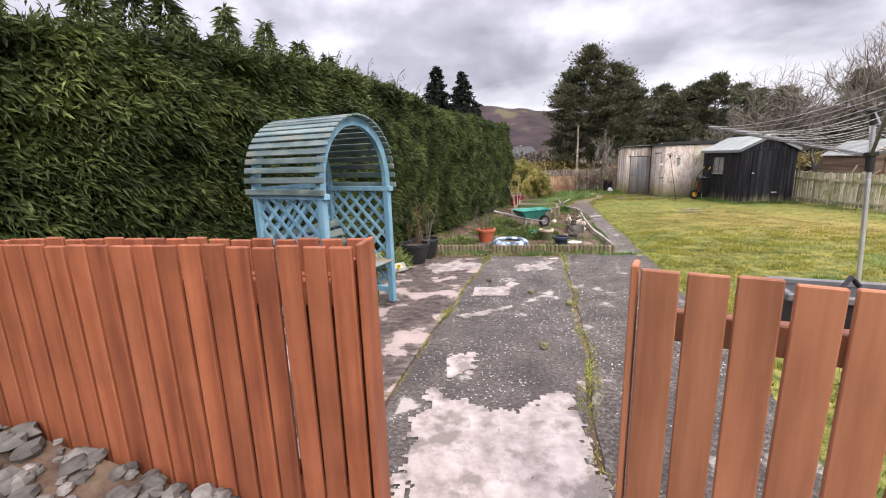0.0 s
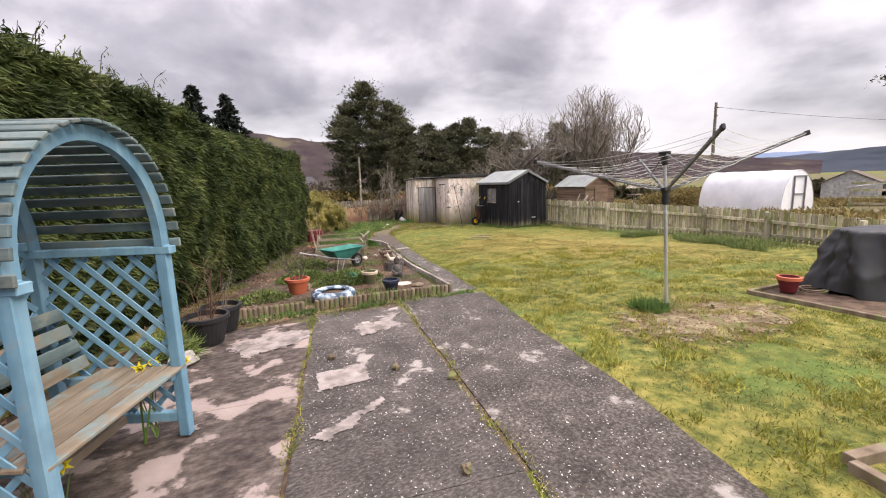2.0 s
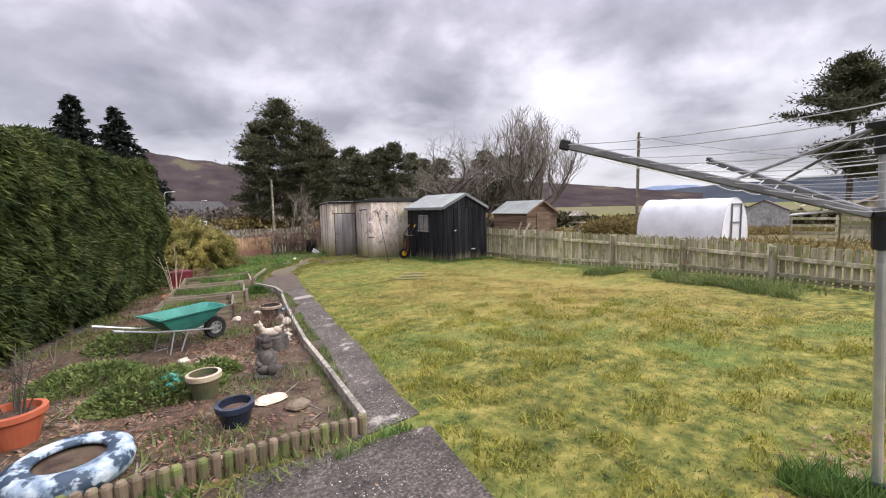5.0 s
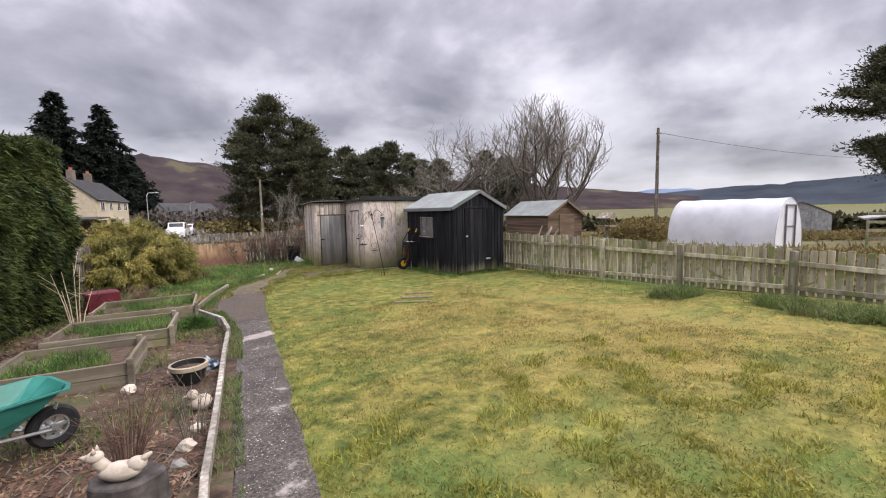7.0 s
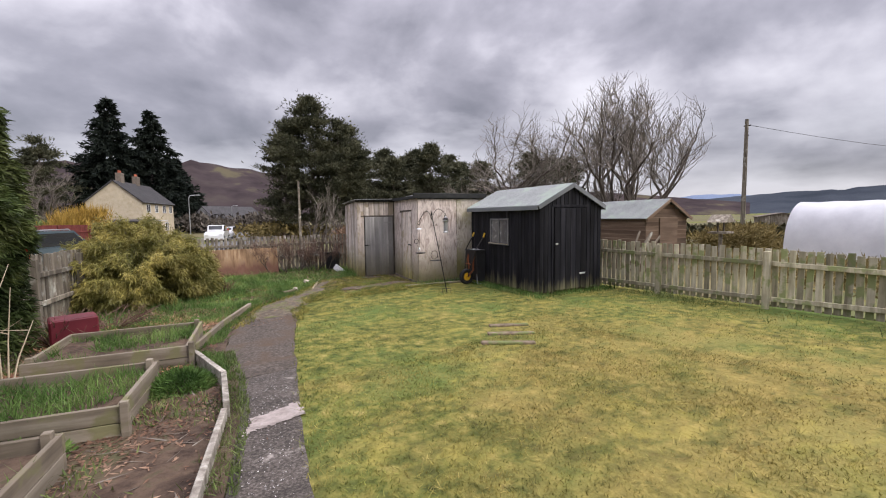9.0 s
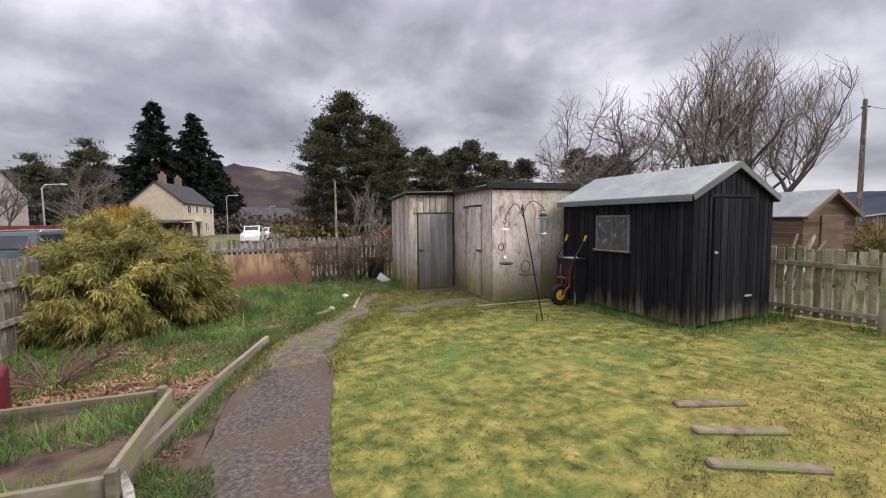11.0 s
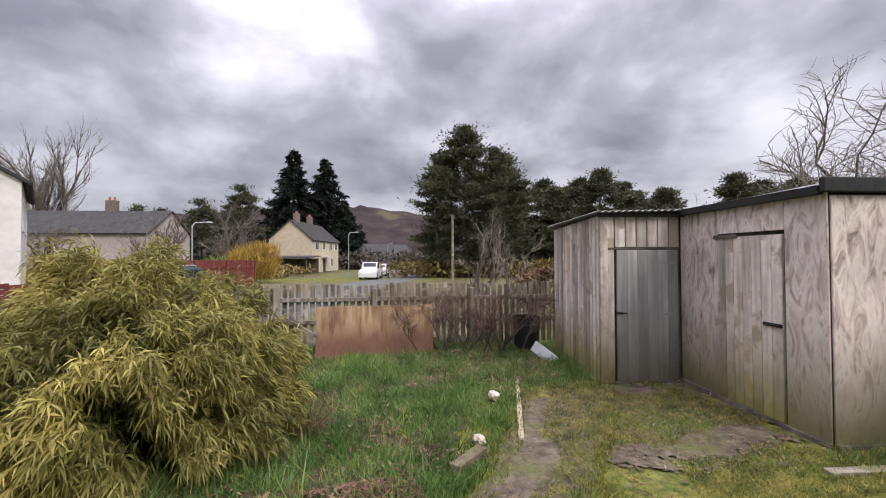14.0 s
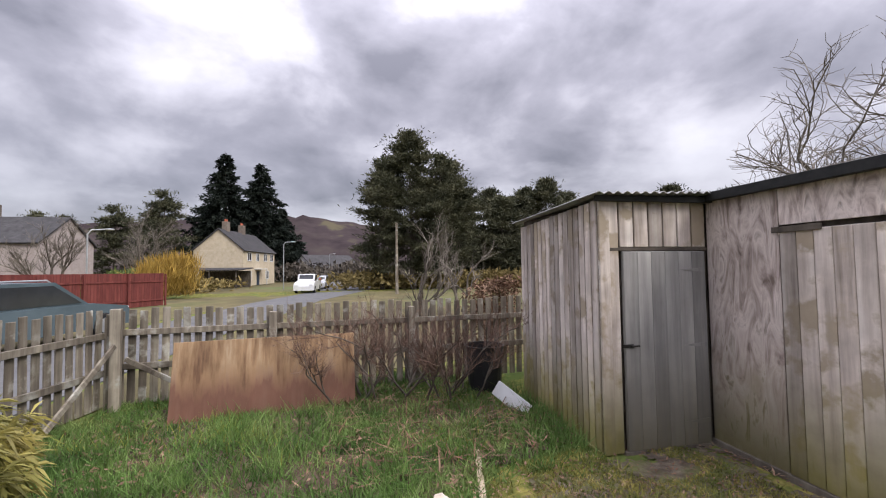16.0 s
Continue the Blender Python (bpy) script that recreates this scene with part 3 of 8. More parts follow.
def fast_mesh(name, verts, faces, mat):
    """A mesh from arrays; all its faces have the same number of corners."""
    verts, faces = np.asarray(verts, np.float32).reshape(-1, 3), np.asarray(faces, np.int32)
    me = bpy.data.meshes.new(name)
    me.vertices.add(len(verts))
    me.vertices.foreach_set("co", verts.ravel())
    me.loops.add(faces.size)
    me.loops.foreach_set("vertex_index", faces.ravel())
    me.polygons.add(len(faces))
    me.polygons.foreach_set("loop_start", np.arange(0, faces.size, faces.shape[1], dtype=np.int32))
    me.update(calc_edges=True)
    me.materials.append(mat)
    return me


def thing(name, label, category, at=None, group="", kind=""):
    ob = new(name)
    ob.empty_display_size = 0.1
    if at is not None:
        ob.matrix_world = at
    return tagged(ob, label, category, group, kind)


def part(name, m, material, parent=None, label="", at=None, smooth=False):
    """Links a mesh as one object under a thing or a part."""
    me = m.mesh(name, material, smooth) if isinstance(m, Build) else m
    ob = new(name, me)
    if parent:
        ob.parent = parent
    if at is not None:
        ob.matrix_basis = at
    if label:
        ob["label"] = label
    return ob


def solo(name, m, material, label, category, at=None, group="", kind="", smooth=False):
    """A thing that is one mesh."""
    return tagged(part(name, m, material, None, "", at, smooth), label, category, group, kind)


BOARDS = {}


def board(l, w, t, mat, axis="z", b=0.004):
    """A board's mesh, shared by all boards of its size; its length lies along its own z or x."""
    key = (round(l, 3), round(w, 3), round(t, 3), mat.name, axis)
    if key not in BOARDS:
        size = (w, t, l) if axis == "z" else (l, w, t)
        BOARDS[key] = Build().box(size, b=b).mesh("board", mat)
    return BOARDS[key]


def turn(deg):
    return pose(0, 0, 0, 0, 0, deg)


# ---------------------------------------------------------------- ground heights
GY = [-400, -8, 3, 5, 6.5, 8, 10, 12, 18, 24, 40, 60, 400]
GZ = [0, 0, 0.04, 0.0, -0.04, -0.13, -0.26, -0.31, -0.40, -0.45, -0.8, -1.0, -1.2]


def G(x, y):
    return float(np.interp(y, GY, GZ))


def P(x, y, dz=0.0):
    return Vector((x, y, G(x, y) + dz))


rng = np.random.default_rng(7)

# ---------------------------------------------------------------- ground, slabs and path
def axis_steps(lo, hi, step, far):
    xs = list(np.arange(lo, hi + 1e-6, step))
    d, a, b = step, lo, hi
    while b < far:
        d *= 1.5
        a, b = a - d, b + d
        xs = [a] + xs + [b]
    return np.array(xs)


gx, gy = axis_steps(-8, 18, 0.3, 2800), axis_steps(-4, 30, 0.3, 2800)
gv = np.array([[x, y, G(x, y) + 0.012 * noise.noise(Vector((x * 0.9, y * 0.9, 0)))] for y in gy for x in gx])
nx = len(gx)
gi = np.array([[j * nx + i, j * nx + i + 1, (j + 1) * nx + i + 1, (j + 1) * nx + i] for j in range(len(gy) - 1) for i in range(nx - 1)])
ground = new("ground", fast_mesh("ground", gv, gi, M_lawn))
tagged(ground, "mossy yellow-green lawn and rough grass", "lawn", kind="structure")


def lerp_line(line, y):
    return float(np.interp(y, [p[1] for p in line], [p[0] for p in line]))


def strip(name, left, right, y0, y1, mat, label, category, lift=0.016, step=0.2, rag=0.0, slope=0.0):
    """A sheet between two lines that run up the garden, with a real edge down into the ground."""
    ys = np.linspace(y0, y1, max(2, round((y1 - y0) / step) + 1))
    b = Build()
    cols = 6
    for y in ys:
        for i in range(cols + 1):
            u = i / cols
            yy = y + slope * (u - 0.5)
            xl, xr = lerp_line(left, yy), lerp_line(right, yy)
            w = rag * noise.noise(Vector((y * 2.3, i * 9.0, 3.0))) if i in (0, cols) else 0
            x = xl + (xr - xl) * u + w
            edge = i in (0, cols)
            b.v.append((x, yy, G(x, yy) + lift + 0.006 * noise.noise(Vector((x * 2, yy * 2, 1)))))
    n = cols + 1
    for j in range(len(ys) - 1):
        for i in range(cols):
            b.f.append((j * n + i, j * n + i + 1, (j + 1) * n + i + 1, (j + 1) * n + i))
    rim = [j * n for j in range(len(ys))] + [(len(ys) - 1) * n + i for i in range(1, n)] + [j * n + cols for j in range(len(ys) - 2, -1, -1)] + [i for i in range(cols - 1, 0, -1)]
    k = len(b.v)
    b.v += [(b.v[i][0], b.v[i][1], b.v[i][2] - 0.08) for i in rim]
    b.f += [(rim[i], rim[(i + 1) % len(rim)], k + (i + 1) % len(rim), k + i) for i in range(len(rim))]
    me = bpy.data.meshes.new(name)
    me.from_pydata(b.v, [], b.f)
    me.materials.append(mat)
    ob = new(name, me)
    return tagged(ob, label, category, kind="structure")


SEAM_L = [(-0.95, 0.0), (-0.40, 2.2), (-0.12, 3.3), (0.34, 4.98), (0.68, 6.2), (0.8, 6.7)]
SEAM_R = [(0.25, 0.0), (0.87, 2.3), (1.04, 2.8), (1.33, 4.04), (1.70, 5.6), (1.9, 6.5)]
EDGE_R = [(1.1, 0.0), (1.9, 2.11), (2.28, 3.19), (2.62, 4.51), (2.97, 5.69), (3.37, 7.22), (3.73, 8.29), (4.45, 10.98), (5.08, 13.5), (5.5, 15.0), (5.88, 16.2), (6.25, 17.1), (7.4, 18.3), (8.3, 19.3), (8.7, 19.9)]
EDGE_L = [(2.55, 6.2), (2.95, 7.3), (3.42, 8.89), (3.75, 10.3), (4.12, 11.64), (4.36, 12.6), (4.5, 13.6), (4.55, 14.8), (4.8, 15.8), (5.5, 17.4), (6.6, 18.5), (7.7, 20.1)]
WALL_L = [(-2.6, 0.0), (-2.35, 2.2), (-1.75, 4.4), (-1.1, 5.9), (-0.4, 6.7)]


def shift(line, d):
    return [(x + d, y) for x, y in line]


# three bays of concrete with weeds in the joints
strip("slab_bed", WALL_L, EDGE_R, -0.6, 6.5, M_soil, "dark soil in the joints between slabs", "soil", lift=0.003, slope=-0.3)
cuts = [(1.6, 2.6), (2.606, 4.55), (4.556, 6.42)]
strip("rubble_ground", [(-6, -1), (-6, 2)], SEAM_L, -0.6, 1.55, M_soil, "dark soil and rubble before the fence", "soil", lift=0.012)
for y0, y1 in cuts:
    strip("concrete_slab", shift(WALL_L, 0.0), shift(SEAM_L, -0.014), y0, y1, M_conc, "dark stained concrete slab with pale worn patches", "slab", slope=-0.4)
for y0, y1 in [(-0.6, 2.95), (2.956, 5.1), (5.106, 6.3)]:
    strip("concrete_slab", shift(SEAM_L, 0.014), shift(SEAM_R, -0.02), y0, y1, M_conc2, "dark stained concrete slab with pale worn patches", "slab", slope=-0.3)
strip("path", shift(SEAM_R, 0.02), EDGE_R, -0.6, 6.3, M_tar, "dark pebbly aggregate garden path, worn", "path", slope=-0.3, rag=0.03)
strip("path", EDGE_L, EDGE_R, 6.35, 13.6, M_tar, "dark pebbly aggregate garden path, worn", "path", rag=0.05)
strip("path", EDGE_L, EDGE_R, 13.5, 16.6, M_dirt, "garden path under a skin of brown dirt", "path", lift=0.02, rag=0.06)
strip("path", EDGE_L, EDGE_R, 16.3, 19.9, M_earth, "bare trodden earth path by the shed", "path", lift=0.022, rag=0.3)

BED_L = [(-0.9, 6.3), (-0.6, 7.2), (0.3, 10.0), (1.7, 14.0), (2.3, 16.0), (2.6, 18.0)]
strip("soil_bed", BED_L, shift(EDGE_L, 0.01), 6.75, 17.4, M_soil, "damp brown soil with bark and weeds", "soil", lift=0.03, slope=-0.5)


strip("hedge_soil", [(-3.2, 1.5), (-1.25, 6.4)], shift(WALL_L, 0.02), 1.5, 6.4, M_soil, "dark soil and dead leaves under the hedge", "soil", lift=0.008)


def skim(pts, mat=M_cement, name="cement_patch", label="thin pale cement patch worn at the edges", lift=0.024, rag=0.06, cell=0.022):
    """A thin ragged patch lying on the slabs, worn through in places."""
    k = len(pts)

    def depth_in(x, y):
        inside, near = False, 9.0
        for i in range(k):
            (ax, ay), (bx, by) = pts[i], pts[(i + 1) % k]
            if (ay > y) != (by > y) and x < (bx - ax) * (y - ay) / (by - ay) + ax:
                inside = not inside
            t = max(0, min(1, ((x - ax) * (bx - ax) + (y - ay) * (by - ay)) / ((bx - ax) ** 2 + (by - ay) ** 2)))
            near = min(near, sqrt((x - ax - t * (bx - ax)) ** 2 + (y - ay - t * (by - ay)) ** 2))
        return near if inside else -near

    xs, ys = [p[0] for p in pts], [p[1] for p in pts]
    x0, y0 = min(xs) - rag, min(ys) - rag
    nx_, ny_ = int((max(xs) + rag - x0) / cell) + 1, int((max(ys) + rag - y0) / cell) + 1
    b, idx = Build(), {}

    def corner(i, j):
        if (i, j) not in idx:
            x, y = x0 + i * cell, y0 + j * cell
            x += cell * 0.45 * noise.noise(Vector((i * 3.7, j * 2.9, 1)))
            y += cell * 0.45 * noise.noise(Vector((i * 2.3, j * 4.1, 7)))
            idx[(i, j)] = len(b.v)
            b.v.append(tuple(P(x, y, lift)))
        return idx[(i, j)]

    for i in range(nx_):
        for j in range(ny_):
            x, y = x0 + (i + 0.5) * cell, y0 + (j + 0.5) * cell
            q = Vector((x, y, 2.0))
            if depth_in(x, y) + rag * (noise.noise(q * 5) + 0.6 * noise.noise(q * 14) + (0.5 * noise.noise(q * 40) if rag else 0)) > (0.02 if rag else 0):
                b.f.append((corner(i, j), corner(i + 1, j), corner(i + 1, j + 1), corner(i, j + 1)))
    me = bpy.data.meshes.new(name)
    me.from_pydata(b.v, [], b.f)
    me.materials.append(mat)
    return tagged(new(name, me), label, "cement patch", kind="structure")


skim([(-0.28, 1.0), (0.62, 1.0), (0.78, 2.35), (0.62, 2.3), (0.4, 2.15), (0.1, 2.3), (-0.1, 2.45), (-0.22, 2.0)], rag=0.1)
skim([(0.0, 2.5), (0.25, 2.75), (0.2, 2.95), (-0.05, 2.8)], rag=0.08)
skim([(0.27, 4.3), (0.73, 4.28), (0.79, 4.66), (0.34, 4.68)], rag=0.02)
skim([(0.08, 3.72), (0.45, 3.9), (0.72, 4.0), (0.66, 3.88), (0.2, 3.6)], rag=0.04)
skim([(4.3, 12.2), (4.82, 12.28), (4.86, 12.6), (4.42, 12.5)], rag=0.04)
skim([(0.4, 5.5), (0.6, 5.9), (0.2, 6.05), (-0.3, 5.8), (-0.1, 5.4)], rag=0.1)
skim([(0.95, 5.3), (1.5, 5.45), (1.6, 5.9), (1.0, 5.7)], rag=0.14)

# the rough ground beyond the garden's fences
strip("field", [(9.8, 0), (11.5, 6), (12.5, 11), (12.9, 15.2), (12.9, 40)], [(400, 0), (400, 40)], 0.3, 40, M_field, "brown rough pasture beyond the fence", "field", lift=0.02, step=1.2)
strip("field", [(-400, 40), (-400, 500)], [(500, 40), (500, 500)], 40, 500, M_field, "brown rough country below the hill", "field", lift=0.006, step=10)
strip("field", [(8.6, -120), (9.0, -4), (9.6, 0.3)], [(400, -120), (400, 0.3)], -120, 0.3, M_field, "brown rough pasture beyond the fence", "field", lift=0.02, step=5)
strip("field", [(-30, 10), (-30, 60)], [(-4.2, 10), (-1.6, 22), (0.8, 31), (4.8, 46), (8.0, 60)], 10, 60, M_field, "rough verge beside the lane", "verge", lift=0.01, step=1.0)
strip("field", [(0.7, 12.4), (3.1, 22), (5.3, 31), (9.7, 46), (17.3, 62)], [(0.85, 12.4), (2.2, 17.0), (2.95, 20.5), (4.4, 23.95), (13.0, 24.0), (20, 40), (40, 60)], 12.6, 60, M_field, "rough verge beside the lane", "verge", lift=0.012, step=0.8)

# ---------------------------------------------------------------- fences
def fence_run(name, pts, label, mat, top, spacing, width, thick, gap_ground=0.03, rails=(0.35, 0.82), post_every=1.8, post=0.09, side=1, jitter=0.02, rail_mat=None, post_top=0.0, z_top=None, group="", fall=None):
    """A paling fence along points: posts, rails and one picket after another."""
    base = P(*pts[0])
    fence = thing(name, label, "fence", Matrix.Translation(base), group)
    dist = [0.0]
    for a, b in zip(pts, pts[1:]):
        dist.append(dist[-1] + (Vector(b) - Vector(a)).length)

    def along(s):
        i = max(0, min(len(pts) - 2, int(np.searchsorted(dist, s, "right")) - 1))
        a, b = Vector(pts[i]), Vector(pts[i + 1])
        d = (b - a).normalized()
        p = a + d * (s - dist[i])
        return p, d

    total, s, i = dist[-1], spacing / 2, 0
    r = random.Random(len(name) + int(total * 10))
    while s < total:
        p, d = along(s)
        g = G(p.x, p.y)
        ht = top + r.choice((-2, -1, 0, 0, 1, 2)) * jitter / 2
        ht = round((ht - (fall(p.y) if fall else 0)) / 0.01) * 0.01
        nrm = Vector((-d.y, d.x)) * side
        q = p + nrm * (thick + 0.02)
        m = Matrix.Translation(Vector((q.x, q.y, g + gap_ground + ht / 2)) - base) @ pose(0, 0, 0, 0, r.uniform(-1.2, 1.2) * (jitter > 0), math.degrees(atan2(d.y, d.x)))
        part("picket", board(ht, width, thick, mat), None, fence, at=m)
        s += spacing
        i += 1
    for h in rails:
        for k in range(len(pts) - 1):
            a, b = (P(*q, h - ((fall(q[1]) if fall else 0) if h > 0.5 else 0)) for q in (pts[k], pts[k + 1]))
            L = (b - a).length
            n = max(1, round(L / 3.0))
            for j in range(n):
                p, q = a.lerp(b, j / n), a.lerp(b, (j + 1) / n)
                d = q - p
                m = Matrix.Translation((p + q) / 2 - base) @ d.to_track_quat("X", "Z").to_matrix().to_4x4()
                part("rail", board(round(d.length, 2), 0.035, 0.075, rail_mat or mat, "x"), None, fence, at=m)
    n = max(1, round(total / post_every))
    for j in range(n + 1):
        p, d = along(min(total * j / n, total - 0.001))
        hp = round(top + post_top - (fall(p.y) if fall else 0), 2)
        nrm = Vector((-d.y, d.x)) * side
        q = p - nrm * (post / 2 + 0.02)
        m = Matrix.Translation(P(q.x, q.y, hp / 2 - 0.02) - base) @ turn(math.degrees(atan2(d.y, d.x)))
        part("post", board(hp + 0.04, post, post, rail_mat or mat), None, fence, at=m)
    return fence


# the garden's boundary palings
fence_run("picket_fence", [(12.55, 15.1), (12.3, 11.3), (11.75, 7.8), (11.1, 6.0), (10.3, 3.6), (9.4, 0.5)], "grey lichened paling fence beside the lawn", M_picket, 1.07, 0.118, 0.088, 0.02, rails=(0.16, 0.86), side=1, fall=lambda y: float(np.interp(y, [0.5, 3.3, 6.5, 9.1, 11.5, 15.0], [0.5, 0.48, 0.36, 0.2, 0.09, 0.0])))
fence_run("picket_fence", [(4.45, 23.8), (8.9, 23.05), (11.8, 22.6)], "dark weathered paling fence by the road", M_picket_dk, 1.17, 0.125, 0.085, 0.02, rails=(0.5, 0.92), side=1, post_top=-0.05)
fence_run("picket_fence", [(0.9, 12.6), (2.3, 17.0), (3.05, 20.5), (4.4, 23.75)], "dark weathered paling fence behind the bush", M_picket_dk, 1.19, 0.13, 0.085, 0.02, rails=(0.45, 0.9), side=1, post_top=-0.03)


brace = thing("fence_brace", "dark diagonal timber braces at the fence corner", "fence brace", Matrix.Translation(P(4.62, 23.62)))
for p0, p1 in (((0.0, 0.0, 0.62), (0.85, -0.17, 0.12)), ((-0.08, -0.1, 0.8), (-0.42, -0.92, 0.1))):
    p0, p1 = Vector(p0), Vector(p1)
    d = p1 - p0
    part("brace", board(round(d.length, 2), 0.03, 0.06, M_picket_dk, "x"), None, brace, at=Matrix.Translation((p0 + p1) / 2) @ d.to_track_quat("X", "Z").to_matrix().to_4x4())
part("corner_post", board(1.25, 0.11, 0.11, M_picket_dk), None, brace, "taller dark corner post", at=pose(-0.1, 0.02, 0.6))


def front_fence(name, end, heading, length, top, label, mat, gap, both=True, sign=-1, w=0.118, category="fence"):
    """The low stained fence by the gateway: boards on both faces of a frame, with a closing board at its end."""
    base = P(*end)
    fence = thing(name, label, category, Matrix.Translation(base) @ turn(heading))
    r = random.Random(3)
    n = int(length / (w + gap))
    for row, yy, hh in ((0, 0.0, top), (1, 0.15, top - 0.003)):
        if row and not both:
            continue
        for i in range(n):
            x = sign * (w / 2 + 0.012 + i * (w + gap))
            h = round(hh + r.uniform(-0.006, 0.006), 3)
            part("picket", board(h - 0.03, w, 0.02, mat), None, fence, at=pose(x, yy, 0.03 + (h - 0.03) / 2, 0, r.uniform(-0.3, 0.3), 0))
    for h in (0.22, top - 0.17):
        part("rail", board(length, 0.045, 0.09, mat, "x"), None, fence, at=pose(sign * (length / 2 + 0.03), 0.036, h))
        if both:
            part("rail", board(length, 0.045, 0.09, mat, "x"), None, fence, at=pose(sign * (length / 2 + 0.03), 0.115, h))
    for i in range(int(length / 1.6) + 1):
        part("post", board(top - 0.06, 0.07, 0.055, mat), None, fence, at=pose(sign * (0.06 + i * 1.6), 0.077, (top - 0.06) / 2))
    part("end_board", board(top + 0.0, 0.145 if both else 0.085, 0.02, mat), None, fence, at=pose(-sign * 0.006, 0.078 if both else 0.04, top / 2 + 0.004, 0, 0, 90))
    return fence


front_fence("front_fence", (-0.285, 1.325), -9, 3.8, 1.20, "low red-brown stained double-boarded fence by the gateway", M_cedar, 0.013, w=0.079)
front_fence("garden_gate", (0.562, 1.166), -30, 1.25, 1.145, "brown stained boarded garden gate standing open", M_cedar2, 0.017, both=False, sign=1, w=0.099, category="gate")

# ---------------------------------------------------------------- sheds
def clad(parent, a, b, z0, z1, w, t, mat, gap=0.010, out=1, name="cladding_board", skip=None, slope=None, r=None):
    """Upright boards from a to b in the thing's own plan; slope(x along) gives the top."""
    a, b = Vector(a), Vector(b)
    L = (b - a).length
    n = max(1, round(L / w))
    ww = L / n
    d = (b - a) / L
    ang = math.degrees(atan2(d.y, d.x))
    for i in range(n):
        s = (i + 0.5) * ww
        lo, hi = z0, slope(s) if slope else z1
        for s0, s1, za, zb in skip or ():
            if s0 < s < s1:
                if za <= lo + 0.02:
                    lo = zb
                else:
                    p = a + d * s
                    part(name, board(round(za - lo, 2), ww - gap, t, mat), None, parent, at=pose(p.x, p.y, (lo + za) / 2, 0, 0, ang))
                    lo = zb
        if hi - lo > 0.03:
            p = a + d * s
            h = round(hi - lo, 2)
            part(name, board(h, ww - gap, t, mat), None, parent, at=pose(p.x, p.y, lo + h / 2, 0, 0, ang))


def black_shed():
    W, D, EV, RG = 1.78, 2.68, 1.89, 2.33
    s = thing("garden_shed", "black-stained wooden apex shed with a grey felt roof", "shed", Matrix.Translation((10.45, 14.73, -0.36)) @ turn(-8.2))
    b = Build()
    b.box((W - 0.08, D - 0.08, EV - 0.05), (W / 2, D / 2, EV / 2), b=0.01)
    part("body", b, M_black, s)
    clad(s, (0, 0), (0, D), 0.05, EV, 0.115, 0.02, M_black, skip=[(1.06, 1.78, 1.04, 1.60)])
    gable = lambda x: EV + (RG - EV) * (1 - abs(x - W / 2) / (W / 2)) - 0.03
    clad(s, (0, 0), (W, 0), 0.05, EV, 0.114, 0.02, M_black, slope=gable)
    clad(s, (W, 0), (W, D), 0.05, EV, 0.115, 0.02, M_black)
    clad(s, (0, D), (W, D), 0.05, EV, 0.114, 0.02, M_black, slope=gable)
    door = part("door", Build().box((0.90, 0.03, 1.76), b=0.004), M_black, s, "black boarded door, shut", at=pose(0.82, -0.03, 0.08 + 0.88))
    for i in range(6):
        part("door_board", board(1.74, 0.140, 0.012, M_black), None, door, at=pose(-0.375 + i * 0.15, -0.02, 0))
    part("hasp", Build().box((0.07, 0.012, 0.035)), M_steel, door, "small steel hasp", at=pose(-0.40, -0.034, 0.12))
    part("hinge", Build().box((0.16, 0.010, 0.03)), M_steel, door, "small worn steel hinge", at=pose(0.34, -0.034, -0.55))
    part("door_trim", board(1.84, 0.05, 0.022, M_black), None, s, at=pose(0.335, -0.022, 0.95))
    part("door_trim", board(1.0, 0.022, 0.05, M_black, "x"), None, s, at=pose(0.82, -0.024, 1.88))
    fr = part("window", Build().box((0.03, 0.74, 0.04), (0, 0, 0.285)).box((0.06, 0.80, 0.035), (-0.012, 0, -0.295)).box((0.03, 0.04, 0.57), (0, -0.35, 0)).box((0.03, 0.04, 0.57), (0, 0.35, 0)).box((0.03, 0.03, 0.57), (0, 0.0, 0)), M_arm, s, "two-pane window with a worn grey frame", at=pose(-0.012, 1.42, 1.32))
    part("window_sill", board(0.80, 0.012, 0.014, M_cream, "x"), None, fr, "pale worn sill edge", at=pose(-0.045, 0, -0.285, 0, 0, 90))
    for y in (-0.175, 0.175):
        part("pane", Build().box((0.006, 0.32, 0.54), b=0.001), M_mesh, fr, "dusty window pane", at=pose(0.004, y, 0))
    for k in (-1, 1):
        b = Build()
        L = sqrt((W / 2 + 0.09) ** 2 + ((RG - EV) * (W / 2 + 0.09) / (W / 2)) ** 2)
        ang = math.degrees(atan2(RG - EV, W / 2))
        b.box((L, D + 0.15, 0.03), (k * L / 2, 0.02, 0), b=0.006)
        part("roof_slope", b, M_felt, s, "grey felt roof slope", at=pose(W / 2, D / 2, RG + 0.035, 0, k * ang, 0))
        part("bargeboard", Build().box((L, 0.02, 0.09), (k * L / 2, 0, -0.03)), M_fascia, s, at=pose(W / 2, -0.062, RG + 0.03, 0, k * ang, 0))
        part("eaves_trim", board(D + 0.14, 0.02, 0.085, M_fascia, "x"), None, s, at=pose(W / 2 + k * (W / 2 + 0.09), D / 2 + 0.02, EV - 0.05, 0, 0, 90))
    return s


black_shed()


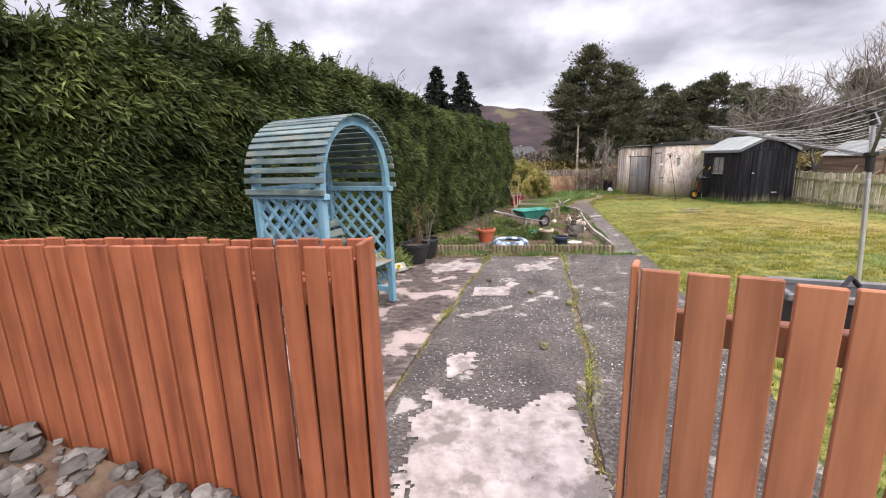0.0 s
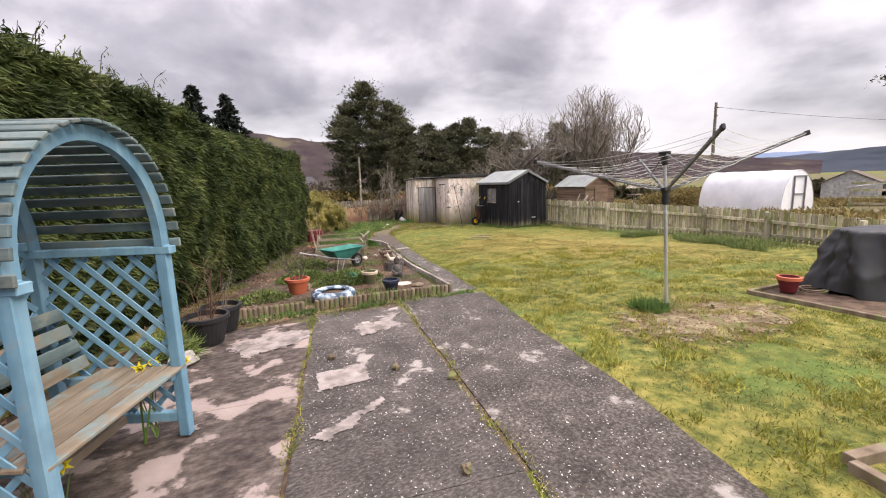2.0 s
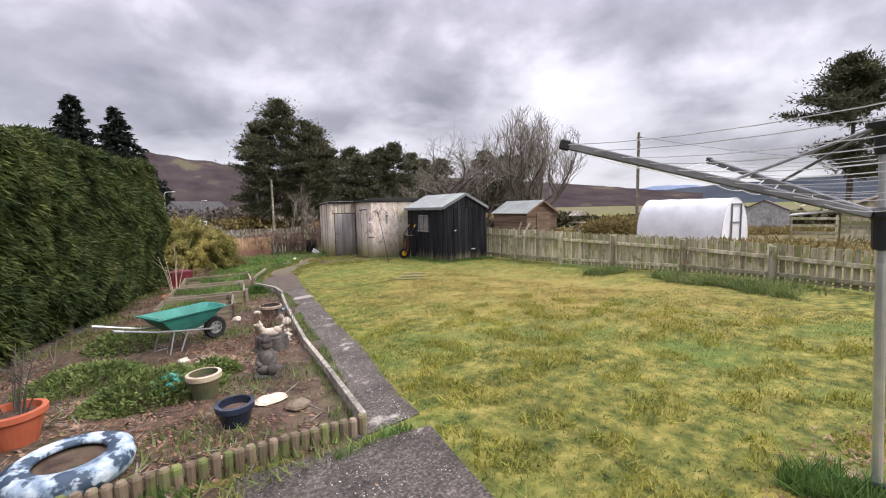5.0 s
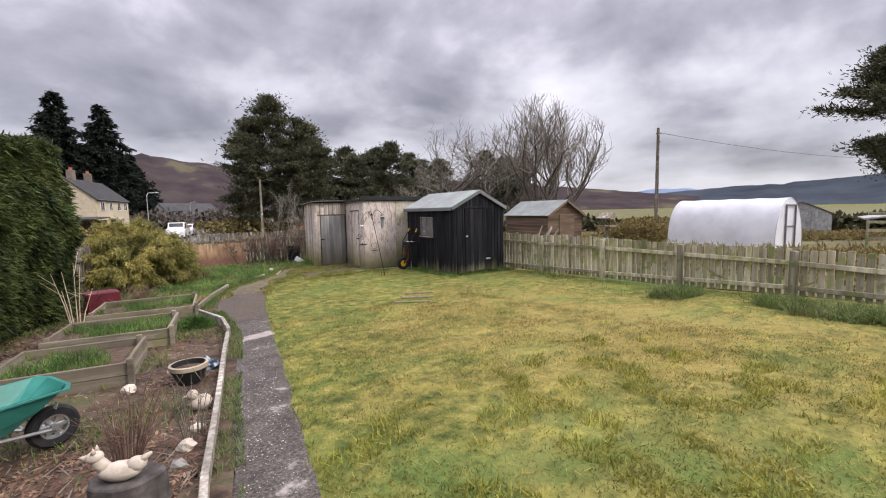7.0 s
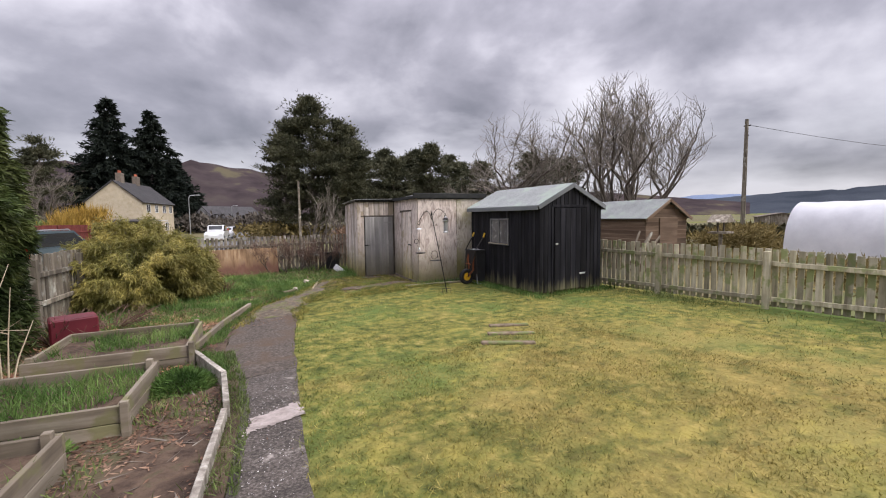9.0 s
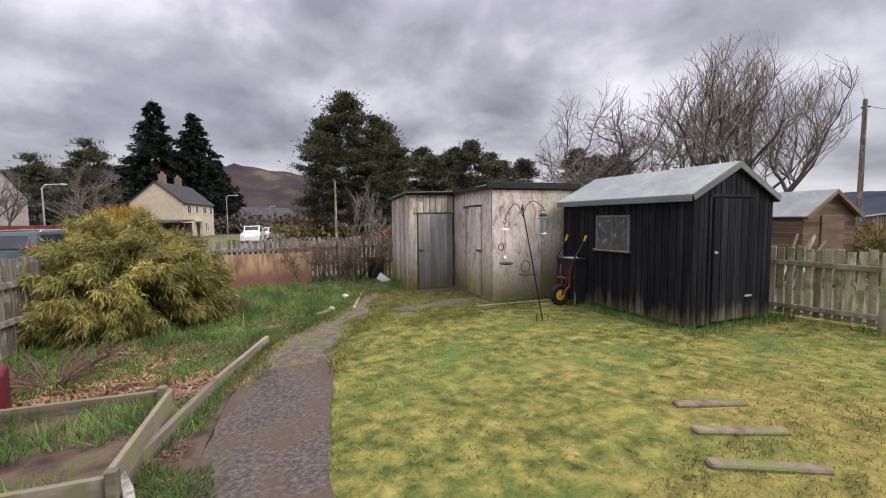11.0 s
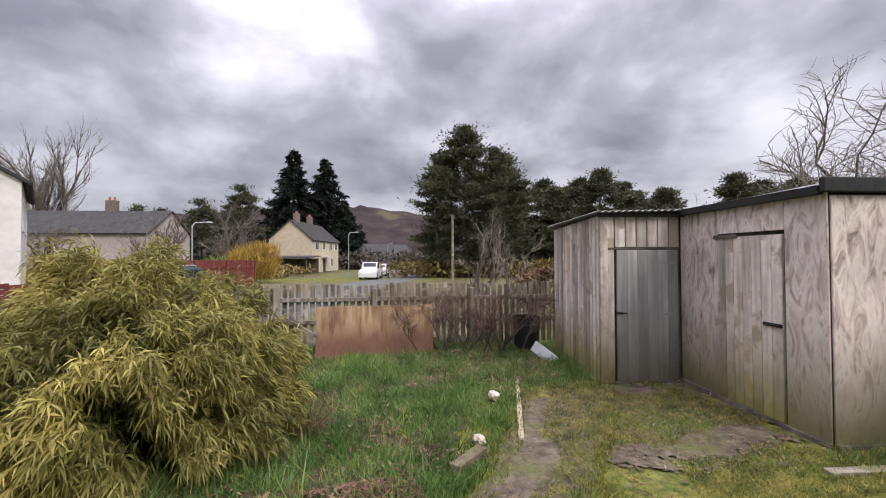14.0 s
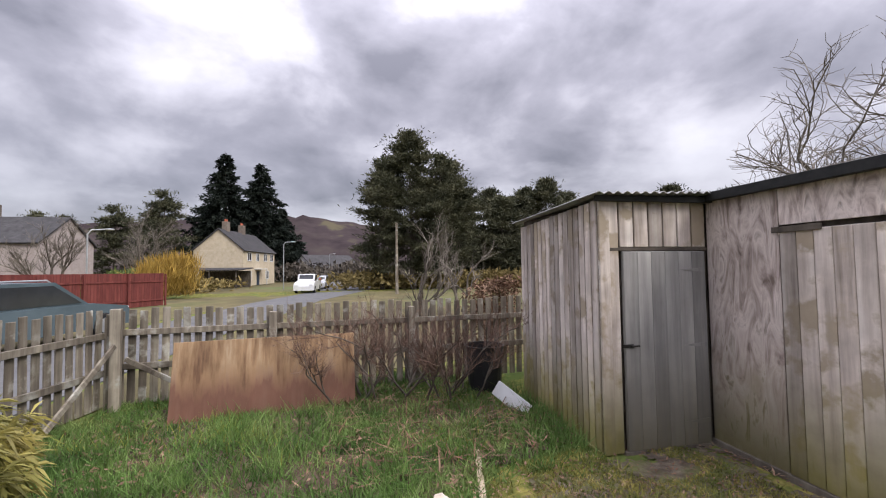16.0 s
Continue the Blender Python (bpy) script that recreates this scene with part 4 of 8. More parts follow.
def corrugated(w, d, n, amp=0.018, t=0.006):
    """A corrugated sheet, w along x over n waves, d along y."""
    b = Build()
    k = n * 6
    for lay in (0, -t):
        for y in (0, d):
            for i in range(k + 1):
                b.v.append((w * i / k, y, amp * sin(2 * pi * i / 6) + lay))
    r = k + 1
    for i in range(k):
        b.f.append((i, i + 1, r + i + 1, r + i))
        b.f.append((2 * r + i, 3 * r + i, 3 * r + i + 1, 2 * r + i + 1))
        b.f.append((i, 2 * r + i, 2 * r + i + 1, i + 1))
        b.f.append((r + i, r + i + 1, 3 * r + i + 1, 3 * r + i))
    return b


def old_shed():
    s = thing("old_shed", "weathered grey plank and plywood shed with a corrugated roof", "shed", Matrix.Translation((9.56, 18.04, -0.43)) @ turn(-12.0))
    # own plan: x along the broad front, y back; the narrow bay stands to the left of the back part
    W, D = 2.05, 2.02
    X0, Y0, X1, YB = -1.14, 2.0, 0.0, 3.75
    H = 2.26
    b = Build()
    b.box((W - 0.06, YB - 0.06, H - 0.04), (W / 2, YB / 2, H / 2 - 0.0), b=0.01)
    b.box((1.14, YB - Y0 - 0.06, H - 0.06), (X0 / 2 + 0.02, (Y0 + YB) / 2, H / 2), b=0.01)
    part("frame", b, M_bark, s)
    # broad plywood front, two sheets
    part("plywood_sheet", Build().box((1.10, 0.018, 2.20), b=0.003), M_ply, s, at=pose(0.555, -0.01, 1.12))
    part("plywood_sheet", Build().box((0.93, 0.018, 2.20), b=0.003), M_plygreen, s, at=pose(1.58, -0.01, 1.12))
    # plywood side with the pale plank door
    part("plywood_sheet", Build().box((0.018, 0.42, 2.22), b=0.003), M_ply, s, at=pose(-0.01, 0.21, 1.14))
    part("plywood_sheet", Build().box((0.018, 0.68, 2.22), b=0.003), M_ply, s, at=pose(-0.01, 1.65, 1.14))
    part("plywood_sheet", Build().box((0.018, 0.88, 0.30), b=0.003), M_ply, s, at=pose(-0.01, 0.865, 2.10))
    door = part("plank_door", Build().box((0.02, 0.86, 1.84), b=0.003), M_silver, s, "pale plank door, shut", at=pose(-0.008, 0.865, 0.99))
    for i in range(7):
        part("door_board", board(1.83, 0.118, 0.016, M_silver), None, door, at=pose(-0.02, -0.366 + i * 0.122, 0, 0, 0, 90))
    part("hinge", Build().box((0.012, 0.36, 0.045)), M_bark, door, "rusty strap hinge", at=pose(-0.034, 0.30, 0.925))
    part("bolt", Build().box((0.012, 0.22, 0.035)).tube([(-0.02, -0.1, 0), (-0.02, 0.09, 0)], 0.009), M_iron, door, "rusty sliding bolt", at=pose(-0.034, -0.32, 0.02))
    # narrow bay: grey door below short boards, plank side wall
    part("lintel", board(1.10, 0.03, 0.03, M_bark, "x"), None, s, at=pose(X0 / 2 - 0.01, Y0 - 0.012, 1.80))
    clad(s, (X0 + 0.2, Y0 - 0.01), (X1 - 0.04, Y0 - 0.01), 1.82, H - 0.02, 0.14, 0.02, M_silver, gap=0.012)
    part("corner_post", board(H - 0.05, 0.10, 0.03, M_silver), None, s, at=pose(X0 + 0.05, Y0 - 0.018, H / 2))
    part("corner_post", board(H - 0.05, 0.09, 0.024, M_silver), None, s, at=pose(X0 + 0.145, Y0 - 0.012, H / 2))
    gd = part("grey_door", Build().box((0.84, 0.03, 1.74), b=0.004), M_greydoor, s, "grey painted board door, shut", at=pose(X0 + 0.64, Y0 - 0.02, 0.04 + 0.87))
    for i in range(6):
        part("door_board", board(1.73, 0.1385, 0.012, M_greydoor), None, gd, at=pose(-0.35 + i * 0.14, -0.018, 0))
    part("threshold", Build().box((0.90, 0.05, 0.05), (0, 0, -0.895)), M_bark, gd)
    part("latch", Build().box((0.10, 0.012, 0.03)).tube([(0.02, -0.016, 0), (0.10, -0.016, 0)], 0.008), M_iron, gd, "black iron latch", at=pose(-0.40, -0.03, 0.04))
    for z in (0.70, 0.02, -0.66):
        part("hinge", Build().prism([(-0.15, 0.0), (0.13, -0.022), (0.13, 0.022)], 0.008), M_greydoor, gd, "grey painted pointed strap hinge", at=pose(0.28, -0.028, z))
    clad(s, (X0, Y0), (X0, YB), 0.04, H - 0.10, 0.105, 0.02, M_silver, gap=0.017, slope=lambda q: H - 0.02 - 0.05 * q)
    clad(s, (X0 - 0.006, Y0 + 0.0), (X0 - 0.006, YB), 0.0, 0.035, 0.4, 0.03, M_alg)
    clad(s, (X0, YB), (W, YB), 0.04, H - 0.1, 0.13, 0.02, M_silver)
    part("base_rail", board(2.0, 0.05, 0.08, M_bark, "x"), None, s, at=pose(-0.02, 1.0, 0.03, 0, 0, 90))
    part("base_rail", board(1.8, 0.05, 0.08, M_bark, "x"), None, s, at=pose(0.92, -0.02, 0.03))
    # roofs: corrugated sheets with dark felt along the broad front
    part("roof_sheet", corrugated(2.2, YB + 0.10, 22), M_tin, s, "dull corrugated roof sheet", at=pose(-0.10, -0.02, H + 0.05, -1.0, -0.5, 0))
    part("roof_sheet", corrugated(1.25, YB - Y0 + 0.26, 14, 0.011), M_tin, s, "dull corrugated roof sheet", at=pose(X0 - 0.09, Y0 - 0.16, H + 0.022, -1.6, -1.2, 0))
    part("felt_fascia", Build().box((2.12, 0.05, 0.13), (1.05, 0, 0), b=0.01), M_darkfelt, s, "dark felt roof edge", at=pose(-0.12, -0.06, H + 0.045))
    part("roof_rail", board(2.0, 0.06, 0.08, M_darkfelt, "x"), None, s, at=pose(-0.07, 1.0, H + 0.01, 0, 0, 90))
    part("roof_rail", board(1.2, 0.05, 0.05, M_darkfelt, "x"), None, s, at=pose(X0 / 2 - 0.02, Y0 - 0.07, H - 0.015))
    return s


old_shed()


def brown_shed(at, W=1.6, D=2.5, EV=1.6, RG=2.1):
    s = thing("garden_shed", "brown lap-board shed with a grey felt roof beyond the fence", "shed", at)
    part("body", Build().box((W - 0.04, D - 0.04, EV), (W / 2, D / 2, EV / 2), b=0.01).prism([(0.02, EV), (W - 0.02, EV), (W / 2, RG - 0.02)], D - 0.04, pose(0, 0.02, 0)), M_brownshed, s)
    n = 13
    for i in range(n):
        z = EV * (i + 0.5) / n
        part("lap_board", board(W, 0.02, EV / n + 0.01, M_brownshed, "x"), None, s, at=pose(W / 2, -0.004, z, 8, 0, 0))
        part("lap_board", board(D, 0.02, EV / n + 0.01, M_brownshed, "x"), None, s, at=pose(-0.004, D / 2, z, -8, 0, 90))
    for i in range(4):
        z = EV + (RG - EV) * (i + 0.4) / 4
        w = W * (1 - (i + 0.5) / 4)
        part("lap_board", board(round(w, 2), 0.02, 0.12, M_brownshed, "x"), None, s, at=pose(W / 2, -0.004, z))
    part("door", Build().box((0.7, 0.03, 1.5), b=0.004), M_brownshed, s, "brown board door, shut", at=pose(W / 2 + 0.05, -0.03, 0.85))
    for k in (-1, 1):
        L = sqrt((W / 2 + 0.1) ** 2 + ((RG - EV) * 1.12) ** 2)
        ang = math.degrees(atan2(RG - EV, W / 2))
        part("roof_slope", Build().box((L, D + 0.24, 0.03), (k * L / 2, 0, 0), b=0.006), M_felt, s, at=pose(W / 2, D / 2, RG + 0.03, 0, k * ang, 0))
        part("bargeboard", Build().box((L, 0.02, 0.08), (k * L / 2, 0, -0.03)), M_brownshed, s, at=pose(W / 2, -0.13, RG + 0.03, 0, k * ang, 0))
    return s


brown_shed(Matrix.Translation((15.3, 15.1, -0.38)) @ turn(-14))
for i, (x, y, ang) in enumerate(((14.75, 15.0, 38), (14.88, 14.95, 30), (15.0, 14.9, 46), (14.6, 15.1, 24))):
    solo("leaning_lath", board(1.4, 0.06, 0.025, M_picket_dk), None, "grey lath leaning on the brown shed", "lath", Matrix.Translation((x, y, 0.22)) @ pose(0, 0, 0, 0, ang, -14), "laths by the brown shed")

# ---------------------------------------------------------------- polytunnel
def polytunnel(at, W, L, H):
    s = thing("polytunnel", "white polythene tunnel with a dark framed door", "polytunnel", at)
    b, n, rows = Build(), 18, 8
    for j in range(rows + 1):
        for i in range(n + 1):
            a = pi * i / n
            sag = 1 - 0.012 * (j % 2)
            b.v.append((W / 2 - W / 2 * cos(a) * sag * (0.9 + 0.1 * abs(cos(a))), L * j / rows, H * (sin(a) ** 0.72) * sag))
    for j in range(rows):
        for i in range(n):
            q = j * (n + 1) + i
            b.f.append((q, q + 1, q + n + 2, q + n + 1))
    part("cover", b, M_poly, s, smooth=True)
    for y in (0.0, L):
        e = Build()
        e.v = [(W / 2 - W / 2 * cos(pi * i / n) * (0.9 + 0.1 * abs(cos(pi * i / n))), y, H * (sin(pi * i / n) ** 0.72)) for i in range(n + 1)]
        e.f = [tuple(range(n + 1))]
        part("end_sheet", e, M_poly, s)
    for j in (0, 2, 4, 6, 8):
        part("hoop", Build().tube([(W / 2 - (W / 2 - 0.02) * cos(pi * i / n) * (0.9 + 0.1 * abs(cos(pi * i / n))), L * j / rows, (H - 0.02) * (sin(pi * i / n) ** 0.72)) for i in range(n + 1)], 0.016, 6), M_steel, s)
    d = part("door_frame", Build().box((0.05, 0.05, 1.75), (-0.36, 0, 0.87)).box((0.05, 0.05, 1.75), (0.36, 0, 0.87)).box((0.77, 0.05, 0.06), (0, 0, 1.74)).box((0.67, 0.04, 0.05), (0, 0, 0.95)), M_arm, s, "dark grey door frame", at=pose(W / 2, -0.04, 0.02))
    return s


polytunnel(Matrix.Translation((21.9, 9.95, -0.36)) @ turn(-12), 2.15, 4.1, 2.05)

# ---------------------------------------------------------------- foliage builders
def sprays(pos, out, size, width, droop, seed, lobes=3, spread=0.5):
    """Flat drooping sprays: each a fan of narrow four-cornered lobes. pos, out: arrays of places and outward ways."""
    r = np.random.default_rng(seed)
    n = len(pos)
    V, F = [], []
    out = out / np.linalg.norm(out, axis=1, keepdims=True)
    base = 0
    for k in range(lobes):
        d = out + r.normal(0, spread, (n, 3))
        d[:, 2] -= droop
        d /= np.linalg.norm(d, axis=1, keepdims=True)
        s = np.cross(d, r.normal(0, 1, (n, 3)))
        s /= np.linalg.norm(s, axis=1, keepdims=True) + 1e-9
        L = (size * r.uniform(0.6, 1.3, n))[:, None]
        w = (width * r.uniform(0.7, 1.3, n))[:, None]
        a = pos
        mid = pos + d * L * 0.5
        tip = pos + d * L
        tip[:, 2] -= (L[:, 0] * droop * 0.3)
        quad = np.stack([a, mid + s * w, tip, mid - s * w], 1)
        V.append(quad.reshape(-1, 3))
        F.append(np.arange(n * 4).reshape(-1, 4) + base)
        base += n * 4
    return np.concatenate(V), np.concatenate(F)


def blades(pos, h, w, lean, seed):
    """Grass: one bent, tapering blade at each place."""
    r = np.random.default_rng(seed)
    n = len(pos)
    a = r.uniform(0, 2 * pi, n)
    side = np.stack([np.cos(a), np.sin(a), np.zeros(n)], 1)
    b = r.uniform(0, 2 * pi, n)
    ln = np.abs(r.normal(0, lean, n))
    hh = h * r.uniform(0.5, 1.3, n)
    d = np.stack([np.cos(b) * ln * hh, np.sin(b) * ln * hh, hh], 1)
    ww = (w * r.uniform(0.7, 1.3, n))[:, None]
    V = np.stack([pos - side * ww, pos + side * ww, pos + d], 1).reshape(-1, 3)
    return V, np.arange(n * 3).reshape(-1, 3)


def Gs(x, y):
    return np.interp(y, GY, GZ)


# ---------------------------------------------------------------- hedge
def hedge():
    s = thing("hedge", "tall dense green cypress hedge, shaggy on top", "hedge", Matrix.Translation(P(-2.4, 3.0)))
    o = np.array(P(-2.4, 3.0))
    A, B = np.array([-4.3, -1.2]), np.array([2.52, 15.95])
    d = (B - A) / np.linalg.norm(B - A)
    nrm = np.array([d[1], -d[0]])
    L, depth, H = float(np.linalg.norm(B - A)), 1.5, 2.5
    hf = lambda y: np.interp(y, [0, 2.5, 5, 7, 10, 13, 15.5], [0.94, 0.97, 1.11, 1.18, 1.17, 1.21, 1.23])
    # face position with slow bulges
    def bulge(u, z):
        return np.array([0.18 * noise.noise(Vector((a * 0.9, b * 1.1, 0))) + 0.16 * noise.noise(Vector((a * 2.2, b * 2.6, 5))) + 0.07 * noise.noise(Vector((a * 7, b * 7, 8))) for a, b in zip(u, z)])
    # added solid core, coloured as the shade seen between the sprays
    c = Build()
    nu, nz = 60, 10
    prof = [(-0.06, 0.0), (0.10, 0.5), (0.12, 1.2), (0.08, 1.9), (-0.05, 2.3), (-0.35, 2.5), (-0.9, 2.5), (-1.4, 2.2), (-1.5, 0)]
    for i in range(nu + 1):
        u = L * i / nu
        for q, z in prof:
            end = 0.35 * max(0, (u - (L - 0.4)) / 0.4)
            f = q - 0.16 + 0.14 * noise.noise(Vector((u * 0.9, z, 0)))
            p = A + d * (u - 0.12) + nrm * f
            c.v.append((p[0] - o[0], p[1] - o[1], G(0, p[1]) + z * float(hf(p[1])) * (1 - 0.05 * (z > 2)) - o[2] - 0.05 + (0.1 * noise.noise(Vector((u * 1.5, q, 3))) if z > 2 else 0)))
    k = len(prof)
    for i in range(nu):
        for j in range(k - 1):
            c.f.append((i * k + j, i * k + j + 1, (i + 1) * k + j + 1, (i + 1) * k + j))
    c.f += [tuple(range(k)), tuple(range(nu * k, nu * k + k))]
    part("inner_thicket", c, M_shadecore, s)
    r = np.random.default_rng(11)
    # face
    n = 52000
    u, z = r.uniform(0, L, n), 0.12 + 2.35 * r.uniform(0, 1, n)
    keep = (z > 0.45) | (r.uniform(0, 1, n) < 0.4)
    u, z = u[keep], z[keep]
    f = np.interp(z, [0, 0.5, 1.2, 1.9, 2.5], [-0.15, 0.06, 0.12, 0.08, -0.15]) + bulge(u, z) - r.uniform(0, 0.1, len(u))
    xy = A + np.outer(u, d) + np.outer(f, nrm)
    p1 = np.column_stack([xy, Gs(0, xy[:, 1]) + z * hf(xy[:, 1])])
    o1 = np.column_stack([np.tile(nrm, (len(u), 1)), np.full(len(u), 0.25)])
    # top
    n = 17000
    u, f = r.uniform(0, L, n), -r.uniform(0, 1.2, n)
    zt = 2.42 + 0.16 * np.array([noise.noise(Vector((a * 1.3, b * 1.3, 9))) for a, b in zip(u, f)]) - r.uniform(0, 0.1, n)
    xy = A + np.outer(u, d) + np.outer(f, nrm)
    p2 = np.column_stack([xy, Gs(0, xy[:, 1]) + zt * hf(xy[:, 1])])
    o2 = np.tile([nrm[0] * 0.4, nrm[1] * 0.4, 1.0], (n, 1))
    # far end
    n = 4500
    f, z = -r.uniform(-0.1, 1.3, n), 0.12 + 2.35 * r.uniform(0, 1, n)
    e = L + 0.10 * np.sin(z * 3 + f * 4) - r.uniform(0, 0.1, n) - 0.3 * (z / 2.5) ** 3
    xy = A + np.outer(e, d) + np.outer(f, nrm)
    p3 = np.column_stack([xy, Gs(0, xy[:, 1]) + z * hf(xy[:, 1])])
    o3 = np.column_stack([np.tile(d, (n, 1)), np.full(n, 0.2)])
    pos, out = np.concatenate([p1, p2, p3]) - o, np.concatenate([o1, o2, o3])
    V, F = sprays(pos, out, 0.12, 0.0105, 0.5, 5, lobes=5, spread=0.55)
    part("foliage", fast_mesh("hedge_foliage", V, F, M_hedge), None, s)
    shoots = Build()
    for i in range(150):
        u0 = r.uniform(2.0, 10.5)
        xy = A + d * u0 + nrm * r.uniform(-0.7, 0.05)
        z0 = G(0, xy[1]) + 2.38 * float(hf(xy[1])) - o[2]
        hgt, lean_ = r.uniform(0.12, 0.38), r.uniform(-0.2, 0.2, 2)
        p0 = Vector((xy[0] - o[0], xy[1] - o[1], z0))
        shoots.tube([p0, p0 + Vector((lean_[0] * 0.4, lean_[1] * 0.4, hgt * 0.7)), p0 + Vector((lean_[0], lean_[1], hgt))], 0.006, 3, 0.002, cap=False)
        for k in range(10):
            q = p0 + Vector((lean_[0], lean_[1], hgt)) * (0.25 + 0.075 * k)
            side = Vector(r.normal(0, 1, 3)).normalized() * 0.07
            w = Vector((0.006, 0.006, 0))
            shoots.add([q, q + side * 0.5 + w, q + side - Vector((0, 0, 0.02)), q + side * 0.5 - w], [(0, 1, 2, 3)])
    me = bpy.data.meshes.new("shoots")
    me.from_pydata([tuple(p) for p in shoots.v], [], shoots.f)
    me.materials.append(M_hedge)
    part("stray_shoots", me, None, s)
    # untrimmed leaders on top of the nearer half
    for i, (u0, h) in enumerate(((3.0, 0.4), (3.3, 0.55), (3.7, 0.45), (4.0, 0.75), (4.3, 0.5), (4.5, 0.6), (5.1, 0.5), (5.6, 0.75), (5.8, 0.6), (6.1, 0.45), (6.5, 0.55), (7.3, 0.6), (7.7, 0.4), (8.6, 0.4), (9.5, 0.3))):
        xy = A + d * u0 + nrm * (-0.45 - 0.2 * (i % 2))
        z0 = G(0, xy[1]) + 2.38 * float(hf(xy[1]))
        b = Build()
        b.tube([(0, 0, 0), (0.02, 0.02, h * 0.6), (0.07, 0.03, h)], 0.012, 5, 0.003)
        lead = part("leader", b, M_bark, s, at=Matrix.Translation((xy[0] - o[0], xy[1] - o[1], z0 - o[2])))
        m = int(420 * h)
        t = r.uniform(0, 1, m)
        ang = r.uniform(0, 2 * pi, m)
        q = np.column_stack([np.cos(ang) * 0.2 * (1 - t) * r.uniform(0.2, 1, m), np.sin(ang) * 0.2 * (1 - t) * r.uniform(0.2, 1, m), t * h])
        V, F = sprays(q, np.column_stack([np.cos(ang), np.sin(ang), np.full(m, 0.3)]), 0.13, 0.012, 0.5, 20 + i, lobes=2)
        part("leader_foliage", fast_mesh("leader_foliage", V, F, M_hedge), None, lead)
    return s


hedge()

# ---------------------------------------------------------------- hills and country beyond
def ridge(name, eye, prof, dist, mat, label, base=-30, back=0.45, seed=0, rough=0.12):
    """A hill seen along bearings (degrees from +y towards +x) with its skyline heights in degrees."""
    b0, b1 = prof[0][0], prof[-1][0]
    n, rows = 160, 9
    V, F = [], []
    for j in range(rows + 1):
        u = j / rows
        for i in range(n + 1):
            bear = b0 + (b1 - b0) * i / n
            h = math.tan(radians(float(np.interp(bear, [p[0] for p in prof], [p[1] for p in prof])))) * dist
            dd = dist * (1 - back * (1 - u))
            up_ = h * u ** 1.3 * (1 + rough * noise.noise(Vector((bear * 0.35, u * 4, seed))) * (1 - 0.6 * u)) + 0.06 * h * noise.noise(Vector((bear * 0.9, u, seed + 4)))
            z = base * (1 - u) + up_
            V.append((eye[0] + sin(radians(bear)) * dd, eye[1] + cos(radians(bear)) * dd, z))
    for j in range(rows):
        for i in range(n):
            q = j * (n + 1) + i
            F.append((q, q + 1, q + n + 2, q + n + 1))
    ob = new(name, fast_mesh(name, V, F, mat))
    ob.data.polygons.foreach_set("use_smooth", [True] * len(F))
    return tagged(ob, label, "hill", kind="structure")


ridge("backdrop", (3, 8), [(-75, 2.5), (-50, 4.0), (-30, 4.6), (-15, 5.2), (0, 6.9), (5, 7.0), (9, 6.4), (13, 6.0), (20, 5.2), (32, 4.5), (45, 4.0), (58, 2.8), (66, 1.9), (72, 1.2)], 900, M_moor, "purple-brown heather moor hill")
# these two ridges carry their haze as blue surface colour
ridge("backdrop", (3, 8), [(50, 1.5), (62, 1.8), (68, 1.7), (74, 2.1), (80, 2.3), (86, 2.7), (95, 3.4), (110, 3.8), (125, 2.5)], 1900, M_mount, "distant hills with dark blue haze put into their colour", seed=3)
ridge("backdrop", (3, 8), [(55, 1.0), (63, 1.6), (67, 2.2), (71, 2.1), (76, 1.5), (84, 1.0)], 2600, M_mountfar, "far mountains with pale blue haze put into their colour", seed=9)


def leafy_strip(name, pts, h, w, count, mat, label, category, size=0.5, width=0.12, droop=0.0, seed=1, core=None):
    """A long hedge or bank of rough growth along points."""
    r = np.random.default_rng(seed)
    P0, V, F = np.array(pts), [], []
    seg = np.linalg.norm(P0[1:] - P0[:-1], axis=1)
    cum = np.concatenate([[0], np.cumsum(seg)])
    s = r.uniform(0, cum[-1], count)
    x, y = np.interp(s, cum, P0[:, 0]) + r.normal(0, w / 3, count), np.interp(s, cum, P0[:, 1]) + r.normal(0, w / 3, count)
    hh = h * (0.75 + 0.35 * np.sin(s * 0.7) * np.sin(s * 0.23 + 1))
    z = Gs(x, y) + r.uniform(0, 1, count) ** 0.7 * hh
    V, F = sprays(np.column_stack([x, y, z]), np.column_stack([r.normal(0, 1, count), r.normal(0, 1, count), np.full(count, 0.8)]), size, width, droop, seed, lobes=2)
    ob = new(name, fast_mesh(name, V, F, mat))
    return tagged(ob, label, category, kind="stuff")


leafy_strip("far_hedge", [(34, -2), (37, 9), (36, 22), (30, 34)], 1.1, 2.0, 5000, M_darkhedge, "dark clipped hedge across the field", "hedge", 0.45, 0.16)
leafy_strip("rough_growth", [(15, 6), (18, 11), (19, 16), (24, 22), (28, 26)], 0.25, 4.0, 22000, M_rough, "yellow-brown dead rough growth beyond the fence", "rough grass", 0.26, 0.02)
leafy_strip("rough_growth", [(26, 3), (29, 9), (28, 16)], 0.35, 2.5, 11000, M_rough, "yellow-brown dead rough growth beyond the fence", "rough grass", 0.26, 0.02, seed=4)
leafy_strip("field_scrub", [(22.0, 16.2), (24.5, 15.6), (27, 16.5)], 1.0, 1.2, 5000, M_rough, "rusty brown dead shrubs in the field", "scrub", 0.3, 0.02, seed=44)
